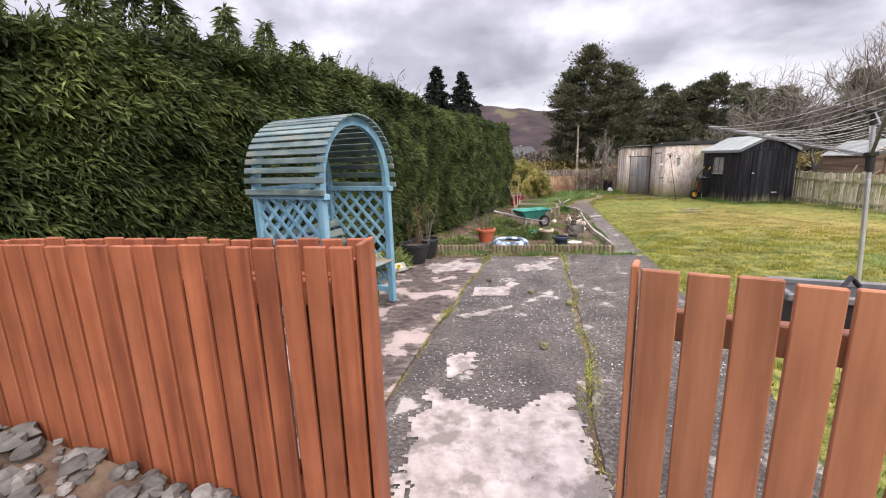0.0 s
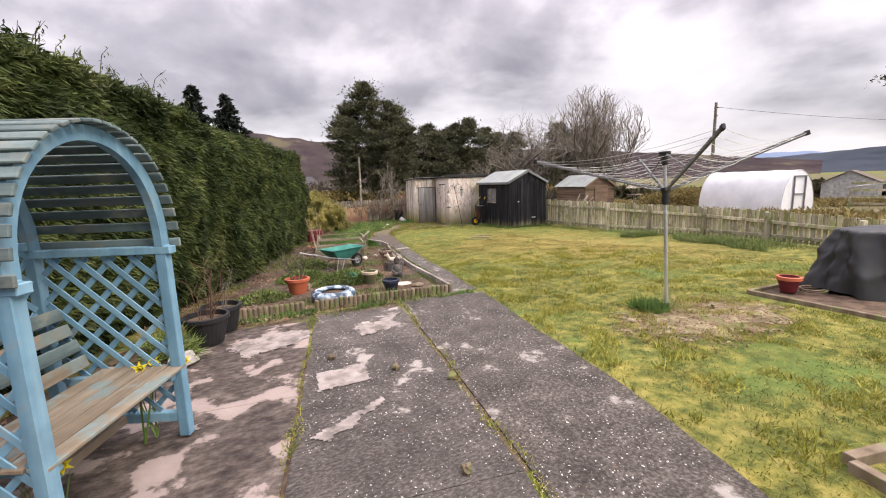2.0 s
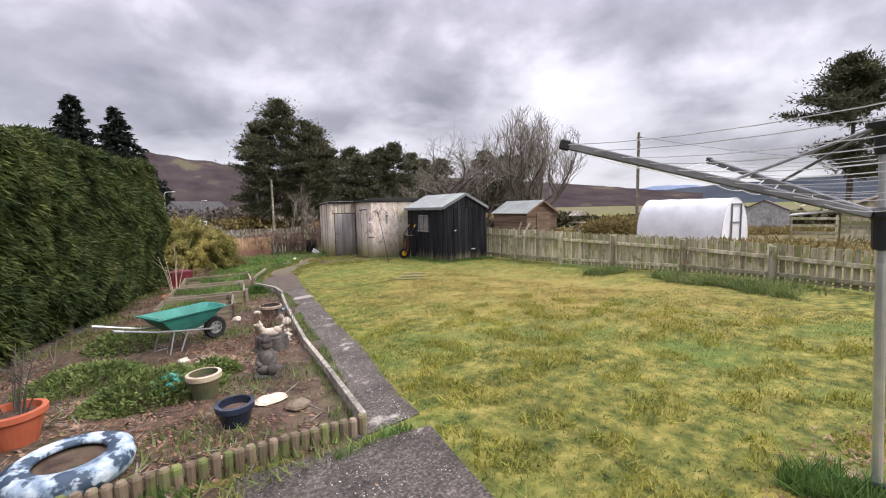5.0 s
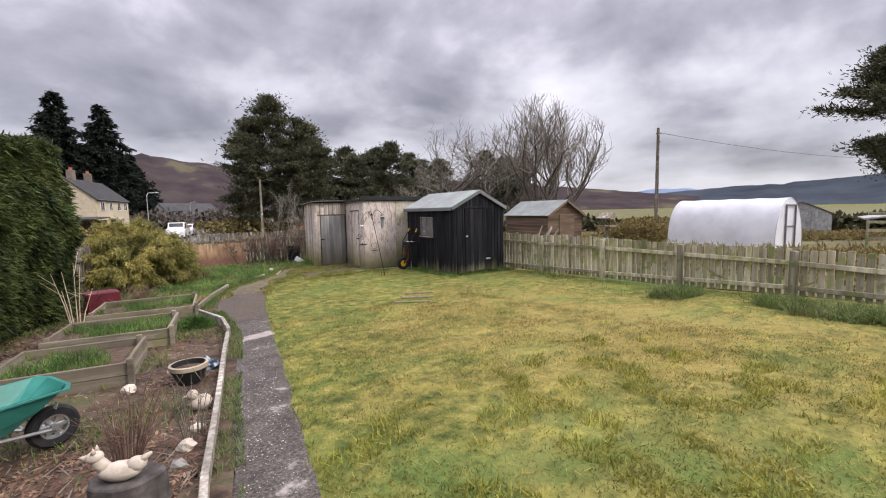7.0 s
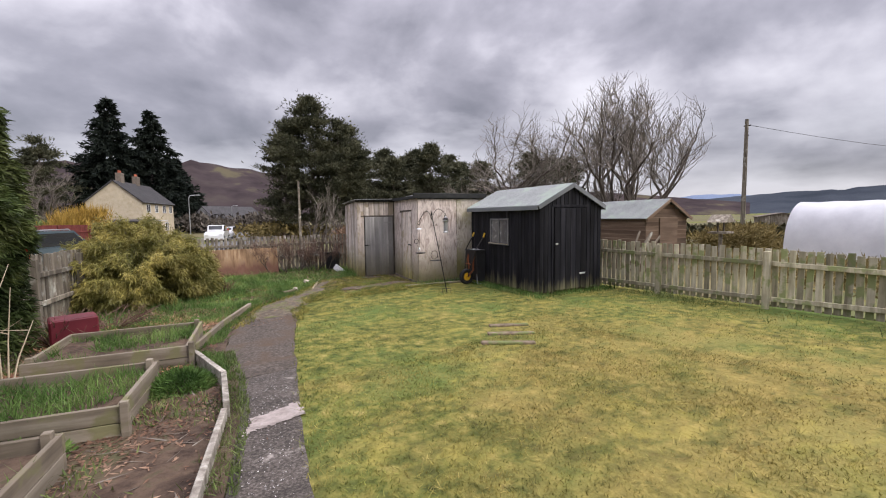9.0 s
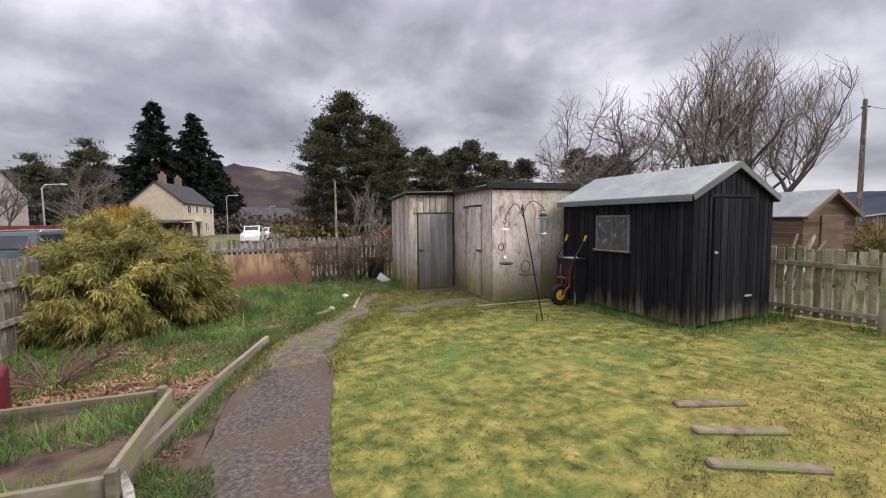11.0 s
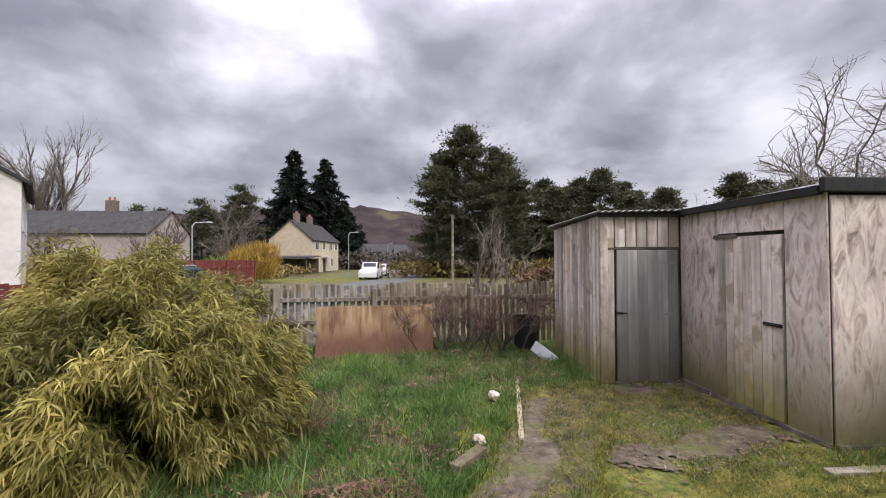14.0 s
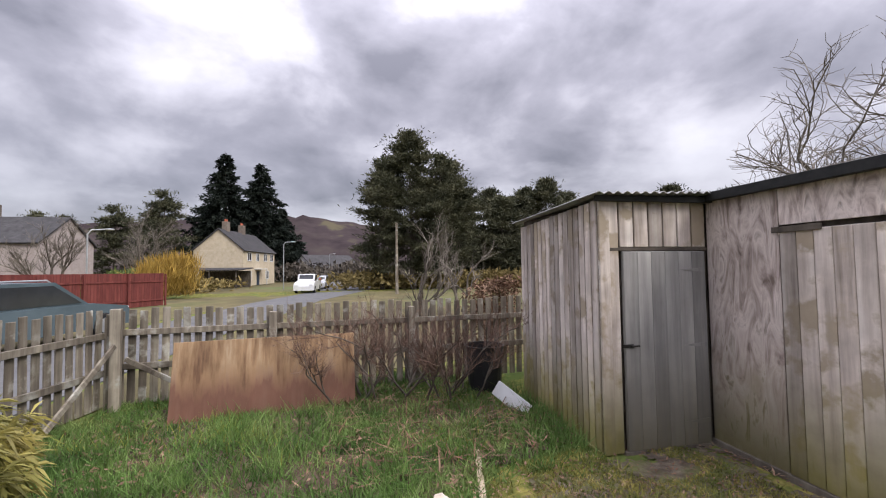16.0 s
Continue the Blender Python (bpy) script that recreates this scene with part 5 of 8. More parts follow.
leafy_strip("verge_scrub", [(-30, 52), (-14, 60), (-4, 62), (0, 70)], 1.6, 6.0, 4000, M_rough, "brown scrub along the lane", "scrub", 0.6, 0.12, seed=6)
leafy_strip("verge_scrub", [(14, 62), (22, 60), (34, 52), (46, 44)], 1.6, 5.0, 6000, M_rough, "brown scrub below the pines", "scrub", 0.6, 0.12, seed=8)
leafy_strip("verge_scrub", [(10, 100), (24, 92), (30, 110)], 3.0, 8.0, 4000, M_bark, "brown scrub at the foot of the hill", "scrub", 1.0, 0.2, seed=9)
leafy_strip("willow_shrub", [(-1.6, 55), (0.4, 56.5)], 2.6, 1.8, 2500, M_willow, "orange-yellow willow stems, leafless", "shrub", 0.9, 0.025, -0.8, seed=12)
leafy_strip("willow_shrub", [(-5.2, 58), (-3.2, 58)], 1.8, 2.0, 1800, M_weed, "yellow-green garden shrubs", "shrub", 0.6, 0.08, -0.3, seed=13)

leafy_strip("beech_bush", [(10.0, 24.7), (10.7, 24.5)], 1.7, 0.5, 3000, M_litter, "rusty brown leafy bush behind the shed", "bush", 0.07, 0.016, 0.2, seed=17)

ROAD_L = [(-3.4, 10), (-1.0, 22), (1.4, 31), (5.4, 46), (11.4, 62), (15.5, 92)]
ROAD_R = [(0.6, 10), (3.0, 22), (5.2, 31), (9.6, 46), (17.2, 62), (22.5, 92)]
strip("road", ROAD_L, ROAD_R, 10, 92, M_road, "grey tarmac village road", "road", lift=0.02, step=1.0)


# ---------------------------------------------------------------- trees
def bare_tree(name, at, h, spread, stems, seed, label, levels=4, mat=M_twig, lean=0.25, thick=0.03, kids=4):
    """A leafless tree: limbs fork again and again into fine twigs."""
    t = thing(name, label, "tree", Matrix.Translation(at))
    r = random.Random(seed)
    trunk, twig = Build(), Build()

    def grow(p, d, length, rad, lev):
        pts, q, dd = [p], p.copy(), d.copy()
        k = 4 if lev < 2 else 3
        for i in range(k):
            dd = (dd + Vector((r.gauss(0, 0.16), r.gauss(0, 0.16), r.gauss(0.04, 0.08)))).normalized()
            q = q + dd * (length / k)
            pts.append(q.copy())
        (trunk if lev < 2 else twig).tube(pts, rad, 6 if lev < 2 else 3, rad * 0.55, cap=False)
        if lev >= levels:
            return
        for i in range(kids + (lev > 0)):
            u = r.uniform(0.3, 1.0) if i else 1.0
            a = pts[min(k, int(u * k))]
            side = Vector((r.gauss(0, 1), r.gauss(0, 1), r.gauss(0.25, 0.5))).normalized()
            nd = (dd + side * r.uniform(0.5, 1.0) * spread).normalized()
            grow(a, nd, length * r.uniform(0.45, 0.72), rad * 0.5, lev + 1)

    for i in range(stems):
        a = 2 * pi * i / stems + r.uniform(-0.3, 0.3)
        d = Vector((cos(a) * lean, sin(a) * lean, 1)).normalized()
        grow(Vector((cos(a) * 0.12 * stems / 3, sin(a) * 0.12 * stems / 3, -0.05)), d, h * r.uniform(0.42, 0.55), h * thick / (1 + 0.2 * stems), 0)
    part("trunk", trunk.mesh("trunk", M_bark), None, t)
    me = bpy.data.meshes.new("twigs")
    me.from_pydata([tuple(p) for p in twig.v], [], twig.f)
    me.materials.append(mat)
    part("crown", me, None, t)
    return t


def spruce(at, h, rad, seed, label="tall dark spruce"):
    t = thing("spruce_tree", label, "tree", Matrix.Translation(at))
    part("trunk", Build().tube([(0, 0, -0.1), (0.05, 0, h * 0.5), (0, 0, h)], h * 0.018, 7, 0.02), M_bark, t)
    r = np.random.default_rng(seed)
    pos, out = [], []
    z = h * 0.08
    while z < h * 0.99:
        u = z / h
        R = rad * min(1.0, (1 - u) * 1.45) ** 0.9 * r.uniform(0.72, 1.15) + 0.15
        nb = int(7 + 6 * (1 - u))
        for k in range(nb):
            a = r.uniform(0, 2 * pi)
            Rk = R * r.uniform(0.6, 1.1)
            m = int(6 + Rk * 9)
            s = r.uniform(0.1, 1, m)
            px, py = np.cos(a) * Rk * s, np.sin(a) * Rk * s
            pz = z - 0.35 * Rk * s ** 1.5 + 0.22 * Rk * (s > 0.85) * 0.5
            pos.append(np.column_stack([px + r.normal(0, 0.12, m), py + r.normal(0, 0.12, m), pz + r.normal(0, 0.08, m)]))
            out.append(np.column_stack([np.full(m, np.cos(a)), np.full(m, np.sin(a)), np.full(m, -0.1)]))
        z += h * 0.02 + 0.12
    V, F = sprays(np.concatenate(pos), np.concatenate(out), 0.8, 0.13, 0.25, seed, lobes=2, spread=0.55)
    part("crown", fast_mesh("spruce_crown", V, F, M_spruce), None, t)
    return t


def pine(at, h, rad, seed, label="tall dark green pine beside the road", low=0.25, clumps=70, per=150, mat=None, size=0.42, flat=0.36):
    t = thing("pine_tree", label, "tree", Matrix.Translation(at))
    r = np.random.default_rng(seed)
    b = Build()
    bend = r.uniform(-0.4, 0.4, 2)
    b.tube([(0, 0, -0.1), (bend[0] * 0.5, bend[1] * 0.5, h * 0.45), (bend[0], bend[1], h * 0.93)], h * 0.02, 8, 0.04)
    pos, out = [], []
    for k in range(clumps):
        u = low + (1 - low) * r.uniform(0, 1) ** 0.85
        prof = min(1.0, (1 - u) * 2.6 + 0.12) * min(1.0, 0.5 + (u - low) * 2.2)
        a, R = r.uniform(0, 2 * pi), rad * prof * r.uniform(0.35, 1.05)
        c = np.array([bend[0] * u + np.cos(a) * R, bend[1] * u + np.sin(a) * R, h * u])
        cr = rad * r.uniform(0.09, 0.21)
        b.tube([(bend[0] * u, bend[1] * u, h * u - R * 0.25), ((bend[0] * u + c[0]) / 2, (bend[1] * u + c[1]) / 2, h * u - R * 0.06), tuple(c)], 0.02 + h * 0.004 * (1 - u), 5, 0.012, cap=False)
        m = int(per * r.uniform(0.6, 1.3))
        d = r.normal(0, 1, (m, 3))
        d /= np.linalg.norm(d, axis=1, keepdims=True)
        # needles in flat sprays along the outer part of the branch, tips turned up
        root = np.array([bend[0] * u, bend[1] * u, h * u - R * 0.2])
        s = r.uniform(0.35, 1.06, m)[:, None]
        q = root * (1 - s) + c * s + d * np.abs(cr * r.normal(0, 1.05, m))[:, None] * [1.0, 1.0, flat]
        pos.append(q)
        along = (c - root) / (np.linalg.norm(c - root) + 1e-6)
        out.append(d * 0.7 + along * 0.8 + [0, 0, 0.5])
    part("trunk", b.mesh("trunk", M_bark), None, t)
    V, F = sprays(np.concatenate(pos), np.concatenate(out), size, size * 0.11, 0.05, seed, lobes=2, spread=0.5)
    part("crown", fast_mesh("pine_crown", V, F, mat or M_pine), None, t)
    return t


spruce(P(-0.3, 103), 24.0, 8.0, 1, "tall dark spruce behind the cream house")
spruce(P(5.8, 105), 22.8, 8.6, 2, "tall dark spruce behind the cream house")
spruce(P(9.6, 110), 15.0, 6.0, 5, "shorter dark spruce behind the cream house")
pine(P(20.3, 58), 16.0, 5.0, 3, low=0.12, clumps=115, per=210, size=0.42, flat=0.3)
pine(P(22.6, 56.5), 13.4, 4.0, 14, low=0.14, clumps=70, per=200, size=0.42, flat=0.3)
pine(P(17.6, 60), 13.2, 3.4, 4, low=0.12, clumps=130, per=130)
pine(P(24.6, 58), 13.2, 3.8, 6, low=0.16, clumps=130, per=130)
wood = pine(P(32, 62), 11.6, 3.6, 7, "dark pine in the wood behind the sheds", low=0.1, clumps=120, per=90, size=0.5)
spots = [(36, 60), (40, 57), (44, 55), (28.5, 64), (48, 50), (52, 46), (38, 66), (46, 62), (31, 58), (35, 55.5), (55, 52)]
for i, (x, y) in enumerate(spots):
    copy_thing(wood, Matrix.Translation(P(x, y, -0.9 * (i % 3))) @ turn(67 * i))
tagged(wood, group="pine wood")
near_pine = pine(P(39.4, 7.9), 10.7, 3.7, 21, "large pine beyond the allotments", low=0.3, clumps=62, per=300, size=0.3, flat=0.3)
far_wood = pine(P(-9, 98), 15, 4.5, 31, "dark pine behind the houses", low=0.2, clumps=60, per=110, size=0.6)
for i, (x, y) in enumerate([(-16, 100), (-24, 104), (-34, 100), (-30, 112), (-42, 96), (-50, 90), (-13, 108)]):
    copy_thing(far_wood, Matrix.Translation(P(x, y, -2.5 - 1.5 * (i % 3))) @ turn(81 * i))

def orchard_tree(at, h, rx, stems, seed, label, levels=4, lean=0.5, rise=0.12, wander=0.2, kids=4):
    """An old leafless tree whose crown fills a rounded dome: crooked limbs, and upright shoots at their ends."""
    t = thing("bare_tree", label, "tree", Matrix.Translation(at))
    r = random.Random(seed)
    limb, twig = Build(), Build()
    cz, rz = h * 0.5, h * 0.5

    def inside(p):
        z = (p.z - cz) / (rz if p.z > cz else h * 0.42)
        lump = 1 + 0.2 * noise.noise(Vector((p.x * 0.5, p.y * 0.5, p.z * 0.5 + seed)))
        return (p.x ** 2 + p.y ** 2) / rx ** 2 + z * z < lump

    def grow(p, d, length, rad, lev):
        k = 5 if lev < 2 else 3
        pts, q, dd = [p], p.copy(), d.copy()
        for i in range(k):
            dd = (dd + Vector((r.gauss(0, wander), r.gauss(0, wander), r.gauss(rise * (lev > 0), 0.1)))).normalized()
            q = q + dd * (length / k)
            if lev > 0 and not inside(q):
                break
            pts.append(q.copy())
        if len(pts) < 2:
            return
        (limb if lev < 2 else twig).tube(pts, rad, 6 if lev < 2 else 3, rad * 0.6, cap=False)
        if lev >= levels:
            return
        for i in range(kids + 2 * (lev > 1)):
            a = pts[-1] if not i else pts[r.randint(max(1, len(pts) // 3), len(pts) - 1)]
            side = Vector((r.gauss(0, 1), r.gauss(0, 1), r.gauss(0.25, 0.45))).normalized()
            nd = (dd * 0.7 + side * r.uniform(0.6, 1.1)).normalized()
            grow(a, nd, length * r.uniform(0.48, 0.78), rad * 0.5, lev + 1)

    for i in range(stems):
        a = 2 * pi * i / stems + r.uniform(-0.4, 0.4)
        ln = lean * r.uniform(0.5, 1.3)
        grow(Vector((cos(a) * 0.1, sin(a) * 0.1, -0.05)), Vector((cos(a) * ln, sin(a) * ln, 1)).normalized(), h * r.uniform(0.36, 0.5), h * 0.0145, 0)
    part("trunk", limb.mesh("trunk", M_bark), None, t)
    me = bpy.data.meshes.new("twigs")
    me.from_pydata([tuple(p) for p in twig.v], [], twig.f)
    me.materials.append(M_twig)
    part("crown", me, None, t)
    return t


orchard_tree(P(19.6, 18.3), 7.3, 3.1, 7, 4, "large leafless tree with upright shoots behind the sheds", lean=0.35, rise=0.22)
orchard_tree(P(17.5, 20.7), 7.0, 3.2, 5, 8, "crooked leafless lichen-grey tree behind the sheds", lean=0.6, rise=0.02, wander=0.28)
bare_tree("bare_tree", P(17.5, 27.0), 4.0, 0.9, 4, 15, "leafless lichen-grey tree behind the sheds", kids=3)
bare_tree("bare_tree", P(-4.3, 66), 7.5, 0.7, 3, 12, "grey leafless tree by the houses", kids=4)
bare_tree("bare_tree", P(-13.5, 52), 5.6, 0.8, 3, 33, "grey leafless tree in front of the terrace", kids=4)
bare_tree("bare_tree", P(-8.6, 58), 6.6, 0.7, 3, 34, "grey leafless tree in front of the terrace", kids=4)
bare_tree("bare_tree", P(-18.5, 50), 5.2, 0.8, 3, 19, "rounded leafless tree in front of the terrace", kids=4)
bare_tree("bare_tree", P(-26, 75), 17, 0.45, 3, 23, "tall leafless poplar behind the terrace", kids=4, lean=0.1)
bare_tree("bare_tree", P(10.8, 30.0), 3.2, 0.7, 3, 27, "thin leafless sapling across the fence", kids=3, lean=0.35)
bare_tree("bare_tree", P(13.6, 33.0), 3.6, 0.7, 3, 28, "thin leafless sapling across the fence", kids=3, lean=0.3)


# ---------------------------------------------------------------- houses, poles and cars
def house(name, at, W, L, EV, RG, wall, label, windows=(), chimneys=(), gable_windows=(), door=None):
    """A house: gable on its own x, length along y; windows on the long right side as (y, z, w, h)."""
    s = thing(name, label, "house", at)
    b = Build().box((W, L, EV), (W / 2, L / 2, EV / 2), b=0.02)
    b.prism([(0, EV), (W, EV), (W / 2, RG)], L)
    part("wall", b, wall, s)
    ang = math.degrees(atan2(RG - EV, W / 2))
    SL = sqrt((W / 2) ** 2 + (RG - EV) ** 2) + 0.35
    for k in (-1, 1):
        part("roof", Build().box((SL, L + 0.4, 0.14), (k * SL / 2, 0, 0), b=0.02), M_slate, s, "dark slate roof", at=pose(W / 2, L / 2, RG + 0.09, 0, k * ang, 0))
    for y in chimneys:
        c = part("chimney", Build().box((0.7, 1.0, 1.5), b=0.03), M_brick, s, at=pose(W / 2, y, RG + 0.5))
        for q in (-0.25, 0.25):
            part("chimney_pot", Build().lathe([(0.12, 0), (0.10, 0.35)], 10), M_terra, c, at=pose(0, q, 0.75))
    for side, lst in ((0, windows), (1, gable_windows)):
        for u, z, w, h in lst:
            m = pose(W + 0.02, u, z, 0, 0, 90) if side == 0 else pose(u, -0.02, z)
            f = part("window", Build().box((w, 0.08, 0.08), (0, 0, h / 2)).box((w, 0.12, 0.08), (0, 0, -h / 2)).box((0.08, 0.08, h), (-w / 2, 0, 0)).box((0.08, 0.08, h), (w / 2, 0, 0)).box((0.06, 0.06, h), (0, 0, 0)), M_frame, s, "white framed window", at=m)
            part("pane", Build().box((w - 0.06, 0.02, h - 0.06), b=0.002), M_pane, f)
    if door:
        part("door", Build().box((0.95, 0.08, 2.0), b=0.01), M_dkdoor, s, at=pose(W + 0.03, door, 1.0, 0, 0, 90))
        part("porch", Build().box((1.2, 2.6, 0.12), (0.4, 0, 2.3), b=0.02).box((0.1, 0.1, 2.3), (0.9, 1.1, 1.15)), M_frame, s, at=pose(W, door, 0))
    part("gutter", Build().tube([(W + 0.2, 0, EV - 0.05), (W + 0.2, L, EV - 0.05)], 0.06, 6), M_arm, s)
    return s


house("house", Matrix.Translation((-2.3, 80.4, -0.95)) @ turn(-19), 6.4, 12.5, 4.85, 7.6, M_harl, "cream harled two-storey house with a slate roof", [(2.0, 4.0, 1.3, 1.1), (5.0, 4.0, 1.1, 1.1), (8.2, 4.0, 1.3, 1.1), (11, 4.0, 1.3, 1.1), (2.0, 1.4, 1.3, 1.2), (9.0, 1.4, 1.3, 1.2)], (2.2, 7.5), door=5.2)
shed_roof = thing("car_port", "low dark lean-to beside the cream house", "lean-to", Matrix.Translation((-2.6, 75.2, -0.95)) @ turn(-19))
part("roof", Build().box((7.0, 4.6, 0.15), (3.0, 2.3, 2.2), b=0.02), M_slate, shed_roof, at=pose(0, 0, 0, 3, 0, 0))
for x in (-0.2, 2.9, 6.0):
    part("post", Build().box((0.15, 0.15, 2.2), (x, 0.2, 1.1)), M_bark, shed_roof)
part("back_wall", Build().box((6.4, 0.2, 2.1), (3.0, 4.3, 1.05)), M_bark, shed_roof)
house("bungalow", Matrix.Translation((11.2, 104, -1.0)) @ turn(-62), 7.5, 11, 2.4, 4.9, M_whiteharl, "low white bungalow with a dark roof", [(2, 1.4, 1.6, 1.1), (6, 1.4, 1.6, 1.1)], ())
house("terrace_house", Matrix.Translation((-9.6, 70, -0.6)) @ turn(78) @ pose(-7.5, 0, 0), 7.5, 34, 4.4, 6.8, M_pebble, "pinkish pebbledashed terrace with a dark roof", [(3, 3.8, 1.4, 1.1), (8, 3.8, 1.4, 1.1), (13, 3.8, 1.4, 1.1), (20, 3.8, 1.4, 1.1), (3, 1.3, 1.6, 1.2), (9, 1.3, 1.6, 1.2)], (6, 15, 24), gable_windows=())
house("white_house", Matrix.Translation((-12.9, 33.6, -0.5)) @ turn(28), 7.0, 9, 5.0, 7.2, M_whiteharl, "tall white rendered house with a slate roof", [(2, 3.6, 1.2, 1.2), (6, 3.6, 1.2, 1.2)], (4,), gable_windows=[(5.2, 3.6, 1.1, 1.2)])


def lamp_post(at, h, arm, heading, label="grey steel street lamp"):
    s = thing("street_lamp", label, "street lamp", Matrix.Translation(at) @ turn(heading))
    part("pole", Build().tube([(0, 0, 0), (0, 0, h * 0.93), (arm * 0.2, 0, h * 0.985), (arm, 0, h)], 0.055, 8, 0.035), M_alu, s)
    part("lamp_head", Build().blob((0.28, 0.11, 0.07), (arm + 0.2, 0, h), 10, 0.02), M_steel, s)
    return s


lamp_post(P(-4.1, 50.5), 4.9, 0.9, 20)
lamp_post(P(8.2, 66), 5.3, 0.9, 20)
lamp_post(P(17.2, 95), 5.0, 0.6, 0)


def pole(at, h, label, wires=()):
    s = thing("telegraph_pole", label, "telegraph pole", Matrix.Translation(at))
    part("pole", Build().tube([(0, 0, -0.1), (0, 0, h)], 0.13, 9, 0.09), M_picket_dk, s)
    part("bracket", Build().box((0.05, 0.35, 0.06), (0.1, 0, h - 0.35)).box((0.12, 0.12, 0.1), (0.12, 0, h - 0.9)), M_iron, s)
    for w in wires:
        a, b = Vector((0, 0, h - 0.3)), Vector(w)
        pts = [a.lerp(b, i / 12) - Vector((0, 0, 0.8 * (1 - (2 * i / 12 - 1) ** 2))) for i in range(13)]
        part("wire", Build().tube(pts, 0.012, 4), M_iron, s)
    return s


pole(P(32.4, 18.5), 7.1, "grey wooden telegraph pole in the field", [(38, -14, 6.2)])
pole(P(16.3, 50.5), 5.9, "wooden telegraph pole by the road")


def vehicle(name, at, L, W, H, paint, label, pickup=False, roofbar=False):
    """A car built from its side outline, with cabin glass, wheels and lamps."""
    s = thing(name, label, "car", at)
    sill, belt = 0.28, H * 0.62
    nose, tail = [], []
    low = [(0.0, sill), (0.02, belt * 0.95), (0.1, belt), (L * 0.72, belt), (L * 0.97, belt * 0.84), (L, belt * 0.6), (L, sill)]
    b = Build().prism([(x, z) for x, z in low], W * 0.98, pose(0, -W * 0.49, 0))
    part("body", b, paint, s)
    cab = [(0.06, belt), (0.28, H), (L * 0.52, H), (L * 0.72, belt)] if not pickup else [(L * 0.36, belt), (L * 0.40, H), (L * 0.62, H), (L * 0.74, belt)]
    part("cabin", Build().prism(cab, W * 0.84, pose(0, -W * 0.42, 0)), paint, s)
    g = [(cab[0][0] + 0.12, belt + 0.03), (cab[1][0] + 0.08, H - 0.08), (cab[2][0] - 0.05, H - 0.08), (cab[3][0] - 0.2, belt + 0.03)]
    part("window", Build().prism(g, W * 0.86, pose(0, -W * 0.43, 0)), M_pane, s, "dark side windows")
    part("rear_window", Build().box((0.03, W * 0.66, (H - belt) * 0.7)), M_pane, s, at=pose((cab[0][0] + cab[1][0]) / 2 - 0.03, 0, (H + belt) / 2, 0, 24 if not pickup else 4, 0))
    part("windscreen", Build().box((0.03, W * 0.7, (H - belt) * 0.85)), M_pane, s, at=pose((cab[2][0] + cab[3][0]) / 2 + 0.03, 0, (H + belt) / 2, 0, -48 if not pickup else -25, 0))
    for x in (L * 0.18, L * 0.8):
        for k in (-1, 1):
            w = part("wheel", Build().lathe([(0.2, -0.1), (0.31, -0.1), (0.33, -0.06), (0.33, 0.06), (0.31, 0.1), (0.2, 0.1)], 18, ring=True), M_rubber, s, at=pose(x, k * (W / 2 - 0.08), 0.33, 90, 0, 0), smooth=False)
            part("rim", Build().lathe([(0.02, -0.105), (0.2, -0.09), (0.2, 0.09), (0.02, 0.105)], 14), M_steel, w)
    for k in (-1, 1):
        part("tail_lamp", Build().box((0.08, 0.16, 0.5), b=0.02), M_tail, s, at=pose(0.03, k * (W * 0.44), belt - 0.05))
        part("headlamp", Build().box((0.08, 0.3, 0.16), b=0.02), M_white, s, at=pose(L - 0.01, k * (W * 0.36), belt * 0.72))
    if roofbar:
        for k in (-1, 1):
            part("roof_bar", Build().tube([(0.5, k * W * 0.36, H - 0.01), (0.55, k * W * 0.36, H + 0.05), (L * 0.5, k * W * 0.36, H + 0.05), (L * 0.52, k * W * 0.36, H - 0.01)], 0.018, 6), M_steel, s)
    return s


vehicle("estate_car", Matrix.Translation(P(-0.1, 28.3, 0.02)) @ turn(66), 4.7, 1.8, 1.52, M_carg, "dark teal estate car parked behind the fence", roofbar=True)
vehicle("pickup_truck", Matrix.Translation(P(10.7, 61.5, 0.02)) @ turn(-105), 4.6, 1.8, 1.75, M_carw, "white pickup truck parked on the road", pickup=True)
vehicle("parked_car", Matrix.Translation(P(12.6, 68.5, 0.02)) @ turn(-105), 4.2, 1.75, 1.45, M_carw, "white car parked on the road")

# the red fences across the lane
fence_run("red_fence", [(-5.6, 38.5), (-2.4, 44.2), (0.6, 47.7)], "red-brown painted close-boarded fence", M_red, 1.95, 0.15, 0.145, 0.02, rails=(0.4, 1.5), post_every=2.4, jitter=0.0)
rf = thing("red_fence", "low red painted fence of horizontal boards", "fence", Matrix.Translation(P(-7.2, 17)) @ turn(76))
for j in range(6):
    for i in range(5):
        part("fence_board", board(3.6, 0.025, 0.16, M_red, "x"), None, rf, at=pose(1.8 + i * 3.62, 0, 0.14 + j * 0.17 - 0.05 * i))
for i in range(6):
    part("post", board(1.15, 0.09, 0.09, M_red), None, rf, at=pose(i * 3.62, 0.08, 0.55 - 0.05 * i))


